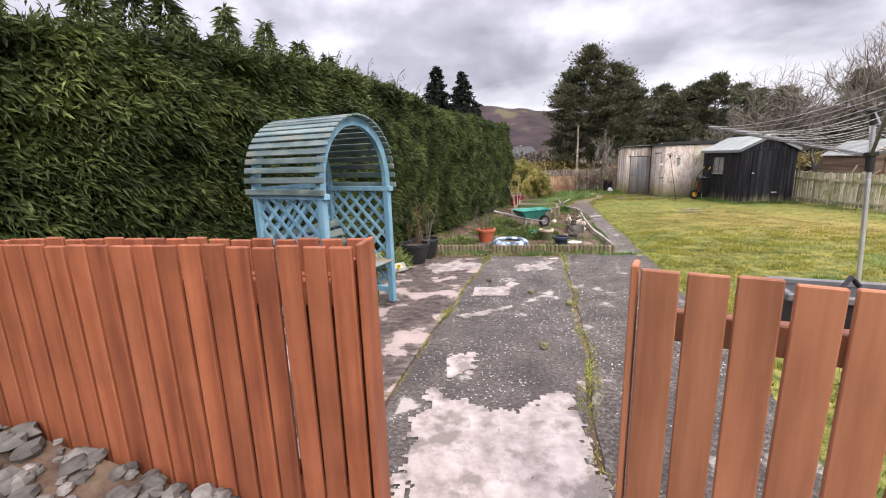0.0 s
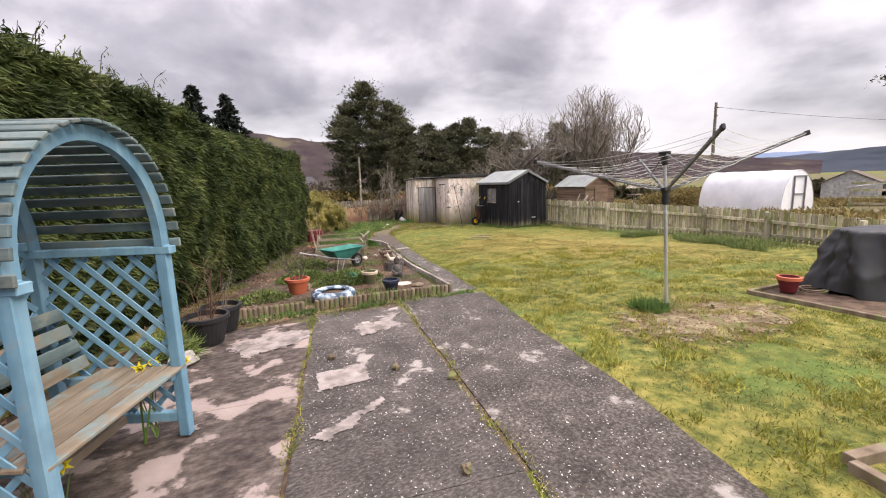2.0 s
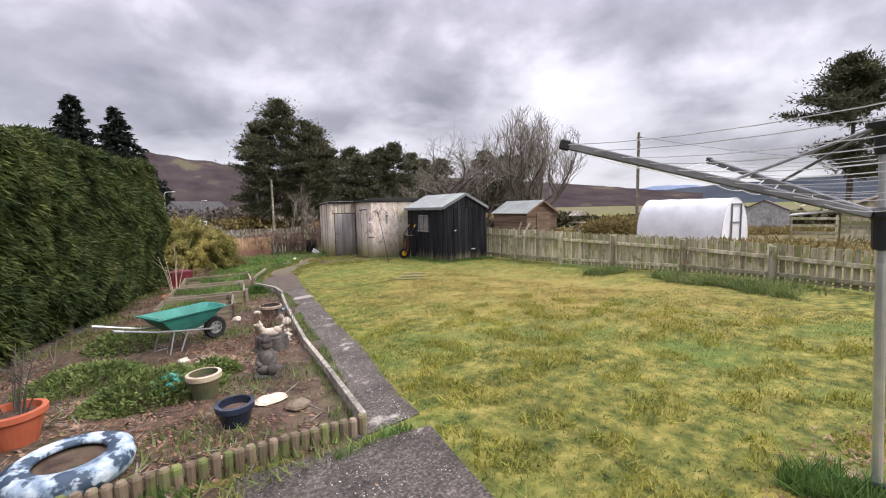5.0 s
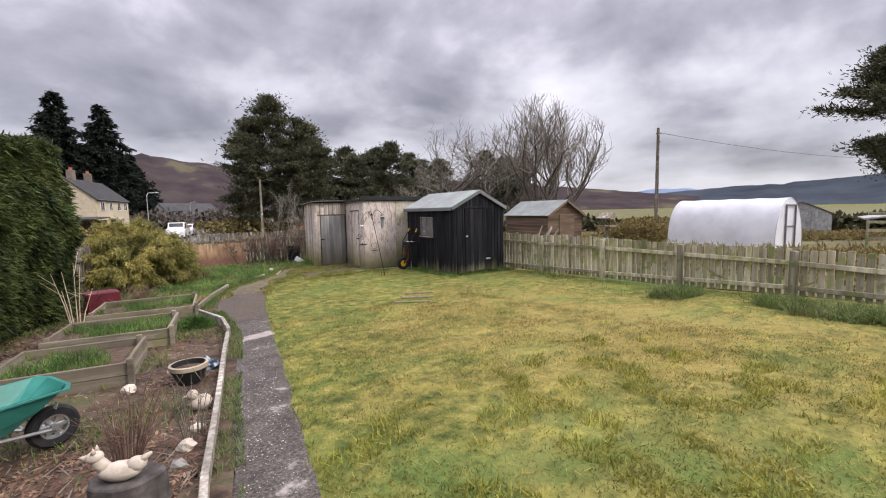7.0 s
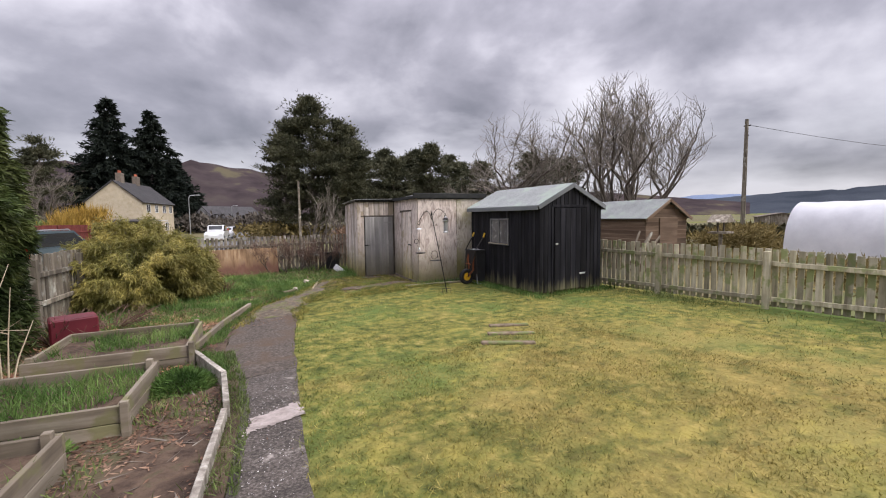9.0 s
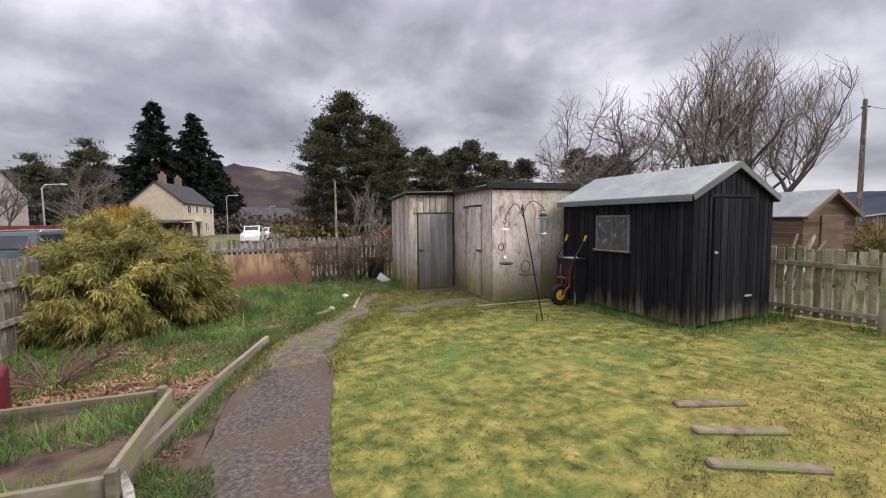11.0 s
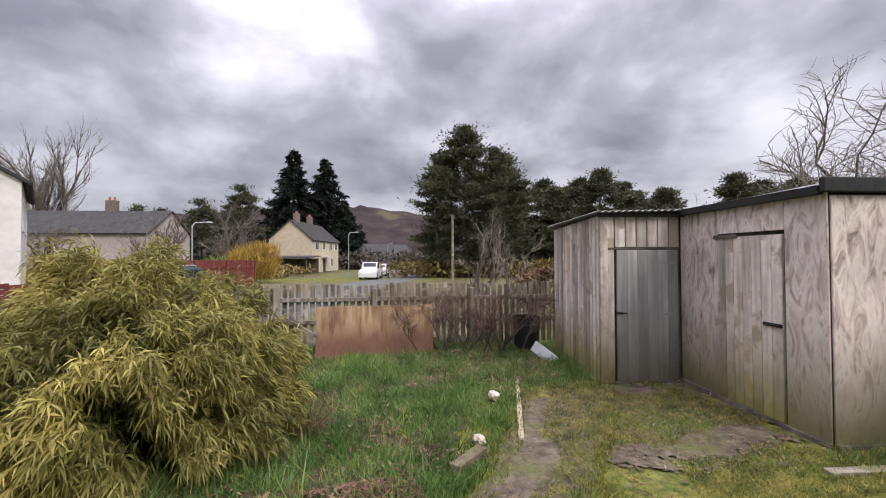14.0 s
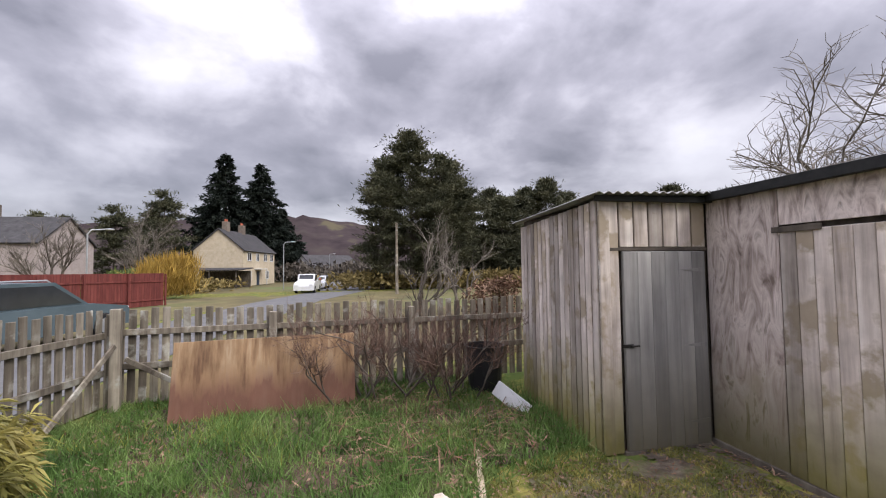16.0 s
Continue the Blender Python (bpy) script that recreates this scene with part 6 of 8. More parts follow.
# huts on the allotments
def hut(at, W, D, EV, RG, mat, label, lean=False):
    s = thing("allotment_hut", label, "hut", at)
    part("body", Build().box((W - 0.04, D - 0.04, EV), (W / 2, D / 2, EV / 2), b=0.01).prism([(0.02, EV), (W - 0.02, EV), (W / 2, RG)], D - 0.04, pose(0, 0.02, 0)), mat, s)
    n = 0 if lean else round(W / 0.14)
    for i in range(round(RG / 0.15) if lean else 0):
        z = (i + 0.5) * 0.15
        w = W if z < EV else W * (RG - z) / (RG - EV)
        if w > 0.15:
            part("weatherboard", board(round(w, 2), 0.022, 0.145, mat, "x"), None, s, at=pose(W / 2, -0.012, z, 5, 0, 0))
    for i in range(6 if lean else 0):
        part("door_board", board(EV * 0.97, 0.155, 0.02, M_silver), None, s, at=pose(W / 2 - 0.4 + 0.16 * i, -0.062, EV * 0.52))
    for i in range(n):
        x = (i + 0.5) * W / n
        h = EV + (RG - EV) * (1 - abs(x - W / 2) / (W / 2)) - 0.03
        part("cladding_board", board(round(h, 2), W / n - 0.006, 0.02, mat), None, s, at=pose(x, -0.01, h / 2))
    part("door", Build().box((0.8, 0.03, EV * 0.95), b=0.004), mat, s, at=pose(W / 2, -0.035, EV * 0.5))
    for k in (-1, 1):
        SL = sqrt((W / 2) ** 2 + (RG - EV) ** 2) + 0.12
        part("roof_slope", Build().box((SL, D + 0.2, 0.04), (k * SL / 2, 0, 0)), M_brick, s, at=pose(W / 2, D / 2, RG + 0.03, 0, k * math.degrees(atan2(RG - EV, W / 2)), 0))
    if lean:
        part("lean_to_roof", Build().box((1.5, D, 0.05), b=0.005), M_tin, s, at=pose(-0.7, D / 2, EV - 0.12, 0, -8, 0))
        for i in range(5):
            part("slat", board(1.3, 0.02, 0.09, mat, "x"), None, s, at=pose(-0.7, 0.02, 0.35 + i * 0.26))
        for x in (-1.35, -0.1):
            part("post", board(EV - 0.2, 0.07, 0.07, mat), None, s, at=pose(x, 0.05, EV / 2 - 0.1))
    return s


hut(Matrix.Translation((21.6, 6.2, -0.3)) @ turn(-82), 2.5, 2.6, 1.45, 2.0, M_picket, "grey weathered allotment hut with a lean-to", True)
hut(Matrix.Translation((41.0, 20.4, -0.36)) @ turn(-66), 2.8, 2.4, 1.35, 1.6, M_picket_dk, "low dark open-fronted shelter in the field")
hut(Matrix.Translation((32.8, 12.2, -0.3)) @ turn(-80), 2.5, 2.5, 1.2, 1.85, M_tin, "small grey greenhouse in the field")
bt = thing("bird_table", "grey wooden bird table beyond the fence", "bird table", Matrix.Translation(P(17.4, 14.0)))
part("post", board(1.1, 0.08, 0.08, M_picket_dk), None, bt, at=pose(0, 0, 0.55))
part("tray", Build().box((0.5, 0.5, 0.05)), M_picket_dk, bt, at=pose(0, 0, 1.1))
part("roof", Build().prism([(-0.35, 0), (0.35, 0), (0, 0.22)], 0.5, pose(0, -0.25, 1.4)), M_picket_dk, bt)
for k in (-1, 1):
    part("upright", board(0.3, 0.04, 0.04, M_picket_dk), None, bt, at=pose(k * 0.2, 0, 1.26))

# ---------------------------------------------------------------- arbour seat
def arbour():
    a0, a1 = Vector((-0.97, 3.38)), Vector((-0.55, 4.22))
    d = (a1 - a0)
    W, D, PH, RISE = d.length, 0.74, 1.20, 0.60
    s = thing("garden_arbour", "pale blue slatted arch seat with lattice sides", "arbour seat", Matrix.Translation(P(a0.x, a0.y, 0.02)) @ turn(math.degrees(atan2(d.y, d.x))))
    # own plan: x along the front, y to the back
    for x in (0, W):
        for y in (0, D):
            part("post", board(PH + 0.02, 0.062, 0.062, M_blue), None, s, at=pose(x, y, PH / 2))
    R = W / 2

    def arc(u, r_add=0.0):
        t = pi * u
        return R - (R + r_add) * cos(t), PH + (RISE + r_add) * sin(t) ** 0.86

    for y in (0.0, D):
        b, n = Build(), 22
        for i in range(n + 1):
            for ra in (-0.035, 0.035):
                x, z = arc(i / n, ra)
                for yy in (y - 0.022, y + 0.022):
                    b.v.append((x, yy, z))
        for i in range(n):
            q = i * 4
            for p, o in ((0, 1), (1, 3), (3, 2), (2, 0)):
                b.f.append((q + p, q + o, q + 4 + o, q + 4 + p))
        b.f += [(0, 1, 3, 2), (n * 4, n * 4 + 1, n * 4 + 3, n * 4 + 2)]
        part("arch", b, M_blue, s)
    n = 27
    for i in range(n):
        u = 0.005 + 0.99 * i / (n - 1)
        x, z = arc(u, 0.05)
        x2, z2 = arc(min(1, u + 0.01), 0.05)
        x1, z1 = arc(max(0, u - 0.01), 0.05)
        tilt = math.degrees(atan2(z2 - z1, x2 - x1))
        part("roof_slat", board(D + 0.16, 0.05, 0.018, M_bluex, "x"), None, s, at=Matrix.Translation((x, D / 2, z)) @ pose(0, 0, 0, 0, -tilt, 0) @ turn(90))
    for x in (0, W):
        part("head_rail", board(D + 0.12, 0.07, 0.045, M_blue, "x"), None, s, at=pose(x, D / 2, PH - 0.02, 0, 0, 90))
        part("side_rail", board(D, 0.05, 0.06, M_blue, "x"), None, s, at=pose(x, D / 2, 0.12, 0, 0, 90))

    def lattice(y0, y1, z0, z1, m, pitch=0.155):
        w, h = y1 - y0, z1 - z0
        for sg in (1, -1):
            k = -h
            while k < w + h:
                # clip the slanting lath to the panel
                if sg > 0:
                    p, q = Vector((k, 0)), Vector((k + h, h))
                else:
                    p, q = Vector((k, h)), Vector((k + h, 0))
                t0, t1 = max(0, -p.x / h), min(1, (w - p.x) / h)
                if t1 - t0 > 0.05:
                    A, B = p.lerp(q, t0), p.lerp(q, t1)
                    L = round((B - A).length, 2)
                    c = (A + B) / 2
                    part("lath", board(L, 0.034, 0.008, M_blue, "z", 0.002), None, s, at=m @ Matrix.Translation((y0 + c.x, 0.005 * sg, z0 + c.y)) @ pose(0, 0, 0, 0, 45 * sg, 0))
                k += pitch

    for x in (0, W):
        lattice(0.04, D - 0.04, 0.16, PH - 0.05, Matrix.Translation((x, 0, 0)) @ turn(90))
    lattice(0.04, W - 0.04, 0.78, PH + 0.02, Matrix.Translation((0, D, 0)))
    part("back_rail", board(W - 0.05, 0.03, 0.05, M_blue, "x"), None, s, at=pose(R, D, PH + 0.03))
    part("back_rail", board(W - 0.05, 0.03, 0.05, M_blue, "x"), None, s, at=pose(R, D, 0.76))
    for i in range(5):
        part("seat_slat", board(W + 0.04, 0.085, 0.022, M_seat, "x"), None, s, at=pose(R, 0.01 + i * 0.1, 0.445, 2, 0, 0))
    for i in range(4):
        part("back_slat", board(W - 0.02, 0.02, 0.075, M_bluex if i % 2 else M_seat, "x"), None, s, at=pose(R, 0.53 + i * 0.035, 0.52 + i * 0.098, -16, 0, 0))
    for x in (0, W):
        part("seat_bearer", board(0.6, 0.045, 0.05, M_blue, "x"), None, s, at=pose(0.06 if x == 0 else W - 0.06, 0.3, 0.405, 0, 0, 90))
    part("stretcher", board(W, 0.04, 0.05, M_seat, "x"), None, s, at=pose(R, 0.36, 0.12))
    return s


arbour()


def daffodil(x, y, h, seed):
    r = random.Random(seed)
    s = thing("daffodil", "yellow daffodil in flower", "flower", Matrix.Translation(P(x, y)), "daffodils by the arbour")
    part("stem", Build().tube([(0, 0, 0), (0.01, 0, h * 0.7), (0.03, 0.01, h)], 0.004, 5), M_lush, s)
    for i in range(4):
        a = r.uniform(0, 6.3)
        part("leaf", Build().prism([(-0.006, 0), (0.006, 0), (0.001, h * 0.9)], 0.002, pose(0, 0, 0, 12, 8, math.degrees(a))), M_lush, s)
    b = Build()
    for i in range(6):
        a = 2 * pi * i / 6
        b.prism([(-0.014, 0.006), (0.014, 0.006), (0.0, 0.05)], 0.003, pose(0.03, 0.01, h, 0, math.degrees(a), 0) )
    b.lathe([(0.012, 0), (0.02, 0.03), (0.016, 0.03), (0.008, 0.002)], 10, pose(0.03, 0.01, h, 90, 0, 0))
    part("flower_head", b, M_yellowfl, s)
    return s


M_yellowfl = surf("yellow_petal", [(0.75, 0.62, 0.03), (0.85, 0.72, 0.06)], 9, None, 0.5, 0.0)
for i, (x, y, h) in enumerate(((-1.12, 3.75, 0.36), (-1.05, 3.72, 0.28), (-0.78, 4.25, 0.5), (-0.72, 4.3, 0.52), (-0.62, 5.3, 0.15), (-0.95, 5.0, 0.2))):
    daffodil(x, y, h, i)


# ---------------------------------------------------------------- pots and planters
def pot(name, x, y, r0, r1, h, mat, label, rim=None, fill=True, tilt=0.0, dz=0.03, lip=0.018, band=None):
    s = thing(name, label, "plant pot", Matrix.Translation(P(x, y, dz)) @ pose(0, 0, 0, tilt, 0, 30))
    part("body", Build().lathe([(r0 * 0.96, 0), (r0, 0.01), (r1, h - 0.05), (r1, h), (r1 - 0.014, h), (r1 - 0.02, h - 0.06), (r0 - 0.01, 0.03)], 28), mat, s, smooth=False)
    part("rim", Build().lathe([(r1 - 0.004, h - 0.045), (r1 + lip, h - 0.04), (r1 + lip, h), (r1 - 0.012, h + 0.004), (r1 - 0.014, h - 0.04)], 28, ring=True), rim or mat, s, "thick rolled rim")
    if fill:
        part("compost", Build().lathe([(r1 - 0.03, h - 0.10), (r1 - 0.016, h - 0.05), (0.02, h - 0.035)], 16), M_soil, s)
    return s


def stems(name, x, y, z, n, h, spread, mat, label, seed, twigs=2, category="dead plant", rad=0.007):
    """A clump of bare stems."""
    s = thing(name, label, category, Matrix.Translation(P(x, y, z)))
    r = random.Random(seed)
    for i in range(n):
        b = Build()
        a, sp = r.uniform(0, 6.3), r.uniform(0.2, 1) * spread
        hh = h * r.uniform(0.55, 1.1)
        p = [Vector((cos(a) * 0.05, sin(a) * 0.05, -0.04)), Vector((cos(a) * (0.05 + sp * 0.4), sin(a) * (0.05 + sp * 0.4), hh * 0.5)), Vector((cos(a) * (0.05 + sp), sin(a) * (0.05 + sp), hh))]
        b.tube(p, rad, 5, rad * 0.35)
        for j in range(twigs):
            q = p[1].lerp(p[2], r.uniform(0, 0.8))
            b.tube([q, q + Vector((r.gauss(0, 0.08), r.gauss(0, 0.08), r.uniform(0.05, 0.18))) * h / 0.5], rad * 0.6, 4, rad * 0.25)
        part("stem", b, mat, s)
    return s


pot("black_pot", -0.42, 6.12, 0.15, 0.21, 0.30, M_blackplastic, "black plastic pot of dead stems", dz=0.02)
stems("dead_plant", -0.42, 6.12, 0.27, 9, 0.6, 0.2, M_litter, "pale dead stems in a black pot", 2, 2, "dead plant", 0.005)
pot("black_pot", -0.27, 6.5, 0.15, 0.20, 0.30, M_blackplastic, "black plastic pot of dead stems", dz=0.02)
stems("dead_plant", -0.27, 6.5, 0.27, 6, 0.5, 0.18, M_twig, "pale dead stems in a black pot", 5, 2, "dead plant", 0.005)
pot("terracotta_pot", 0.85, 8.05, 0.12, 0.17, 0.25, M_terra, "terracotta plastic pot with a small bare shrub", lip=0.02)
stems("bare_shrub", 0.85, 8.05, 0.22, 12, 0.5, 0.3, M_bark, "small bare shrub in a terracotta pot", 8, 3, "shrub")
pot("blue_pot", 2.08, 7.16, 0.09, 0.12, 0.17, M_navy, "small dark blue glazed pot", lip=0.014)
pot("green_pot", 2.02, 7.95, 0.09, 0.125, 0.22, M_greenglaze, "green glazed pot with a cream rim", M_cream, lip=0.014)
pot("brown_pot", 3.54, 11.05, 0.11, 0.165, 0.2, M_blackplastic, "dark brown pot with a pale rim", M_cream, lip=0.012)
pot("red_pot", 6.10, 3.60, 0.085, 0.118, 0.2, surf("dark_red_glaze", [(0.10, 0.012, 0.02), (0.16, 0.025, 0.03)], 5, None, 0.4, 0.05), "dark red pot with a terracotta rim", M_terra, lip=0.02)

ty = thing("tyre_planter", "old tyre painted blue and white as a planter", "tyre planter", Matrix.Translation(P(1.18, 7.15, 0.03)) @ Matrix.Scale(0.84, 4))
prof = [(0.19 + 0.0, 0.02), (0.30, 0.0), (0.36, 0.03), (0.375, 0.09), (0.36, 0.15), (0.30, 0.18), (0.21, 0.165), (0.20, 0.14), (0.27, 0.12), (0.27, 0.04), (0.19, 0.02)]
part("tyre", Build().lathe(prof, 36), M_tyrepaint, ty, smooth=True)
part("soil", Build().lathe([(0.28, 0.02), (0.27, 0.11), (0.02, 0.125)], 18), M_soil, ty)

def low_shrub(x, y, rx, ry, h, mat, label, seed, n=1500, size=0.06, w=0.01):
    """A low mound of small leaves on short stems."""
    s = thing("low_shrub", label, "shrub", Matrix.Translation(P(x, y, 0.02)))
    r = np.random.default_rng(seed)
    a, q = r.uniform(0, 2 * pi, n), np.sqrt(r.uniform(0, 1, n))
    z = h * (1 - q ** 2) * r.uniform(0.4, 1.05, n) + 0.01
    pos = np.column_stack([np.cos(a) * q * rx, np.sin(a) * q * ry, z])
    V, F = sprays(pos, np.column_stack([np.cos(a) * q, np.sin(a) * q, np.full(n, 0.6)]), size, w, 0.1, seed, lobes=3, spread=0.7)
    part("foliage", fast_mesh("shrub_foliage", V, F, mat), None, s)
    b = Build()
    for i in range(24):
        b.tube([(0, 0, 0), tuple(pos[i * 7] * [0.6, 0.6, 0.7]), tuple(pos[i * 7])], 0.006, 4, 0.002, cap=False)
    part("stem", b.mesh("stem", M_bark), None, s)
    return s


low_shrub(1.72, 8.35, 0.55, 0.4, 0.22, M_weed, "low grey-green heathery shrub in the bed", 301)
low_shrub(2.2, 8.6, 0.25, 0.22, 0.15, M_weed, "low grey-green heathery shrub in the bed", 302, 500)
low_shrub(0.3, 7.9, 0.4, 0.3, 0.12, M_weed, "low green weed clump in the bed", 303, 500)
low_shrub(1.2, 9.4, 0.5, 0.5, 0.16, M_weed, "low green weed clump in the bed", 304, 900)
low_shrub(3.0, 12.7, 0.3, 0.25, 0.12, M_lush, "bright green weed clump in the bed", 305, 600)
low_shrub(4.0, 13.6, 0.28, 0.25, 0.14, M_lush, "bright green weed clump in the bed", 306, 700, 0.1, 0.006)
low_shrub(1.6, 10.9, 0.45, 0.6, 0.2, M_weed, "low green weed clump in the bed", 307, 900)
low_shrub(-0.72, 5.75, 0.16, 0.16, 0.2, M_weed, "clump of daffodil leaves under the hedge", 308, 200, 0.2, 0.006)

# log-roll edging along the bed's front
edging = thing("log_edging", "brown half-log roll edging along the bed", "edging", Matrix.Translation(P(-0.3, 6.75)))
o = P(-0.3, 6.75)
A, B = Vector((-0.35, 6.98)), Vector((2.72, 6.38))
n = 50
half = Build().lathe([(0.028, 0), (0.030, 0.15), (0.022, 0.165)], 8).mesh("edging_log", M_log)
for i in range(n):
    p = A.lerp(B, (i + 0.5) / n)
    if 17 <= i <= 18:
        continue
    part("edging_log", half, None, edging, at=Matrix.Translation(P(p.x, p.y, -0.02 + 0.012 * noise.noise(Vector((i * 0.7, 0, 0)))) - o) @ pose(0, 0, 0, 3 * noise.noise(Vector((i * 1.7, 3, 0))), 3 * noise.noise(Vector((i * 2.1, 9, 0))), 30 * i))


# ---------------------------------------------------------------- wheelbarrows
def barrow(at):
    s = thing("wheelbarrow", "green plastic wheelbarrow standing in the bed", "wheelbarrow", at)
    # own plan: x forward to the wheel
    def ring(z, x0, x1, w0, w1):
        return [(x0, -w0, z), (x1 - 0.06, -w1, z), (x1, -w1 * 0.6, z), (x1, w1 * 0.6, z), (x1 - 0.06, w1, z), (x0, w0, z)]
    b = Build()
    outer = [ring(0.30, -0.18, 0.28, 0.17, 0.13), ring(0.46, -0.34, 0.47, 0.26, 0.24), ring(0.60, -0.46, 0.62, 0.31, 0.30), ring(0.60, -0.49, 0.65, 0.335, 0.325), ring(0.585, -0.49, 0.65, 0.335, 0.325)]
    inner = [ring(0.32, -0.17, 0.27, 0.16, 0.12), ring(0.60, -0.445, 0.605, 0.30, 0.29)]
    for r0, r1 in zip(outer[:-1], outer[1:]):
        k = len(b.v)
        b.v += r0 + r1
        b.f += [(k + i, k + (i + 1) % 6, k + 6 + (i + 1) % 6, k + 6 + i) for i in range(6)]
    k = len(b.v)
    b.v += inner[0] + inner[1]
    b.f += [(k + i, k + 6 + i, k + 6 + (i + 1) % 6, k + (i + 1) % 6) for i in range(6)]
    b.f += [tuple(k + i for i in range(6))]
    k = len(b.v)
    b.v += outer[0]
    b.f += [tuple(k + i for i in range(5, -1, -1))]
    part("tray", b, M_green, s)
    for q in (-1, 1):
        part("handle", Build().tube([(0.52, q * 0.07, 0.19), (0.1, q * 0.15, 0.285), (-0.5, q * 0.24, 0.42), (-0.95, q * 0.29, 0.56)], 0.016, 8), M_steel, s, "galvanised tube")
        part("grip", Build().tube([(-0.93, q * 0.288, 0.553), (-1.06, q * 0.30, 0.595)], 0.021, 8), M_steel, s)
        part("leg", Build().tube([(-0.22, q * 0.2, 0.36), (-0.32, q * 0.22, 0.0), (-0.14, q * 0.2, 0.0), (0.0, q * 0.17, 0.30)], 0.013, 6), M_steel, s)
    w = part("wheel", Build().lathe([(0.11, -0.035), (0.17, -0.045), (0.19, -0.025), (0.195, 0), (0.19, 0.025), (0.17, 0.045), (0.11, 0.035)], 26, ring=True), M_rubber, s, at=pose(0.56, 0, 0.195, 90, 0, 0))
    rim = Build().lathe([(0.095, -0.03), (0.115, -0.032), (0.115, 0.032), (0.095, 0.03)], 24, ring=True)
    for i in range(6):
        rim.box((0.1, 0.035, 0.03), m=pose(0, 0, 0, 0, 0, 60 * i) @ pose(0.055, 0, 0))
    rim.lathe([(0.03, -0.05), (0.03, 0.05)], 12)
    part("rim", rim, M_steel, w, "grey spoked wheel rim")
    part("label_tag", Build().box((0.002, 0.06, 0.06), b=0.0005), M_white, s, at=pose(0.55, -0.13, 0.42, 0, 20, 0))
    return s


barrow(Matrix.Translation(P(2.15, 10.16, 0.03)) @ turn(22) @ Matrix.Scale(0.8, 4))


def leaning_cart(at):
    s = thing("hand_cart", "black hand cart with orange frame and yellow grips tipped upright", "cart", at)
    # own plan: the wheel at the origin's side, the tub behind it along x
    tub = [(0.05, 0.10), (0.24, 0.05), (0.27, 0.50), (0.26, 0.84), (0.0, 0.85)]
    part("tub", Build().prism(tub, 0.50, pose(0, -0.25, 0)).box((0.30, 0.54, 0.035), (0.125, 0, 0.855), b=0.012), M_blackplastic, s)
    w = part("wheel", Build().lathe([(0.10, -0.04), (0.17, -0.052), (0.195, -0.025), (0.195, 0.025), (0.17, 0.052), (0.10, 0.04)], 26, ring=True), M_rubber, s, at=pose(-0.14, 0.0, 0.195, 90, 0, 0))
    part("rim", Build().lathe([(0.02, -0.055), (0.035, -0.055), (0.04, -0.03), (0.10, -0.036), (0.10, 0.036), (0.04, 0.03), (0.035, 0.055), (0.02, 0.055)], 18), M_yellow, w, "yellow wheel rim")
    for q in (-1, 1):
        part("handle", Build().tube([(-0.14, q * 0.075, 0.2), (-0.10, q * 0.13, 0.45), (-0.03, q * 0.2, 0.72), (0.0, q * 0.235, 0.89), (0.12, q * 0.245, 1.06), (0.215, q * 0.25, 1.20)], 0.014, 8), M_iron, s)
        part("grip", Build().tube([(0.205, q * 0.25, 1.185), (0.25, q * 0.25, 1.29)], 0.022, 8), M_yellow, s, "yellow rubber grip")
    part("stand", Build().tube([(0.05, -0.2, 0.3), (0.04, -0.22, 0.03), (0.18, -0.22, 0.0), (0.18, 0.22, 0.0), (0.04, 0.22, 0.03), (0.05, 0.2, 0.3)], 0.012, 6), M_steel, s, "bare steel stand")
    for q in (-1, 1):
        part("axle_bracket", Build().tube([(-0.14, q * 0.07, 0.2), (0.0, q * 0.1, 0.36), (-0.015, q * 0.13, 0.62), (0.03, q * 0.16, 0.78)], 0.022, 6), M_orange, s, "orange steel bracket")
    part("cross_brace", Build().tube([(-0.08, -0.14, 0.5), (-0.1, 0.0, 0.53), (-0.08, 0.14, 0.5)], 0.013, 6), M_orange, s)
    part("label_plate", Build().box((0.2, 0.22, 0.004), b=0.001), M_white, s, at=pose(0.12, 0, 0.876))
    return s


leaning_cart(Matrix.Translation(P(10.50, 17.02)) @ turn(-8))

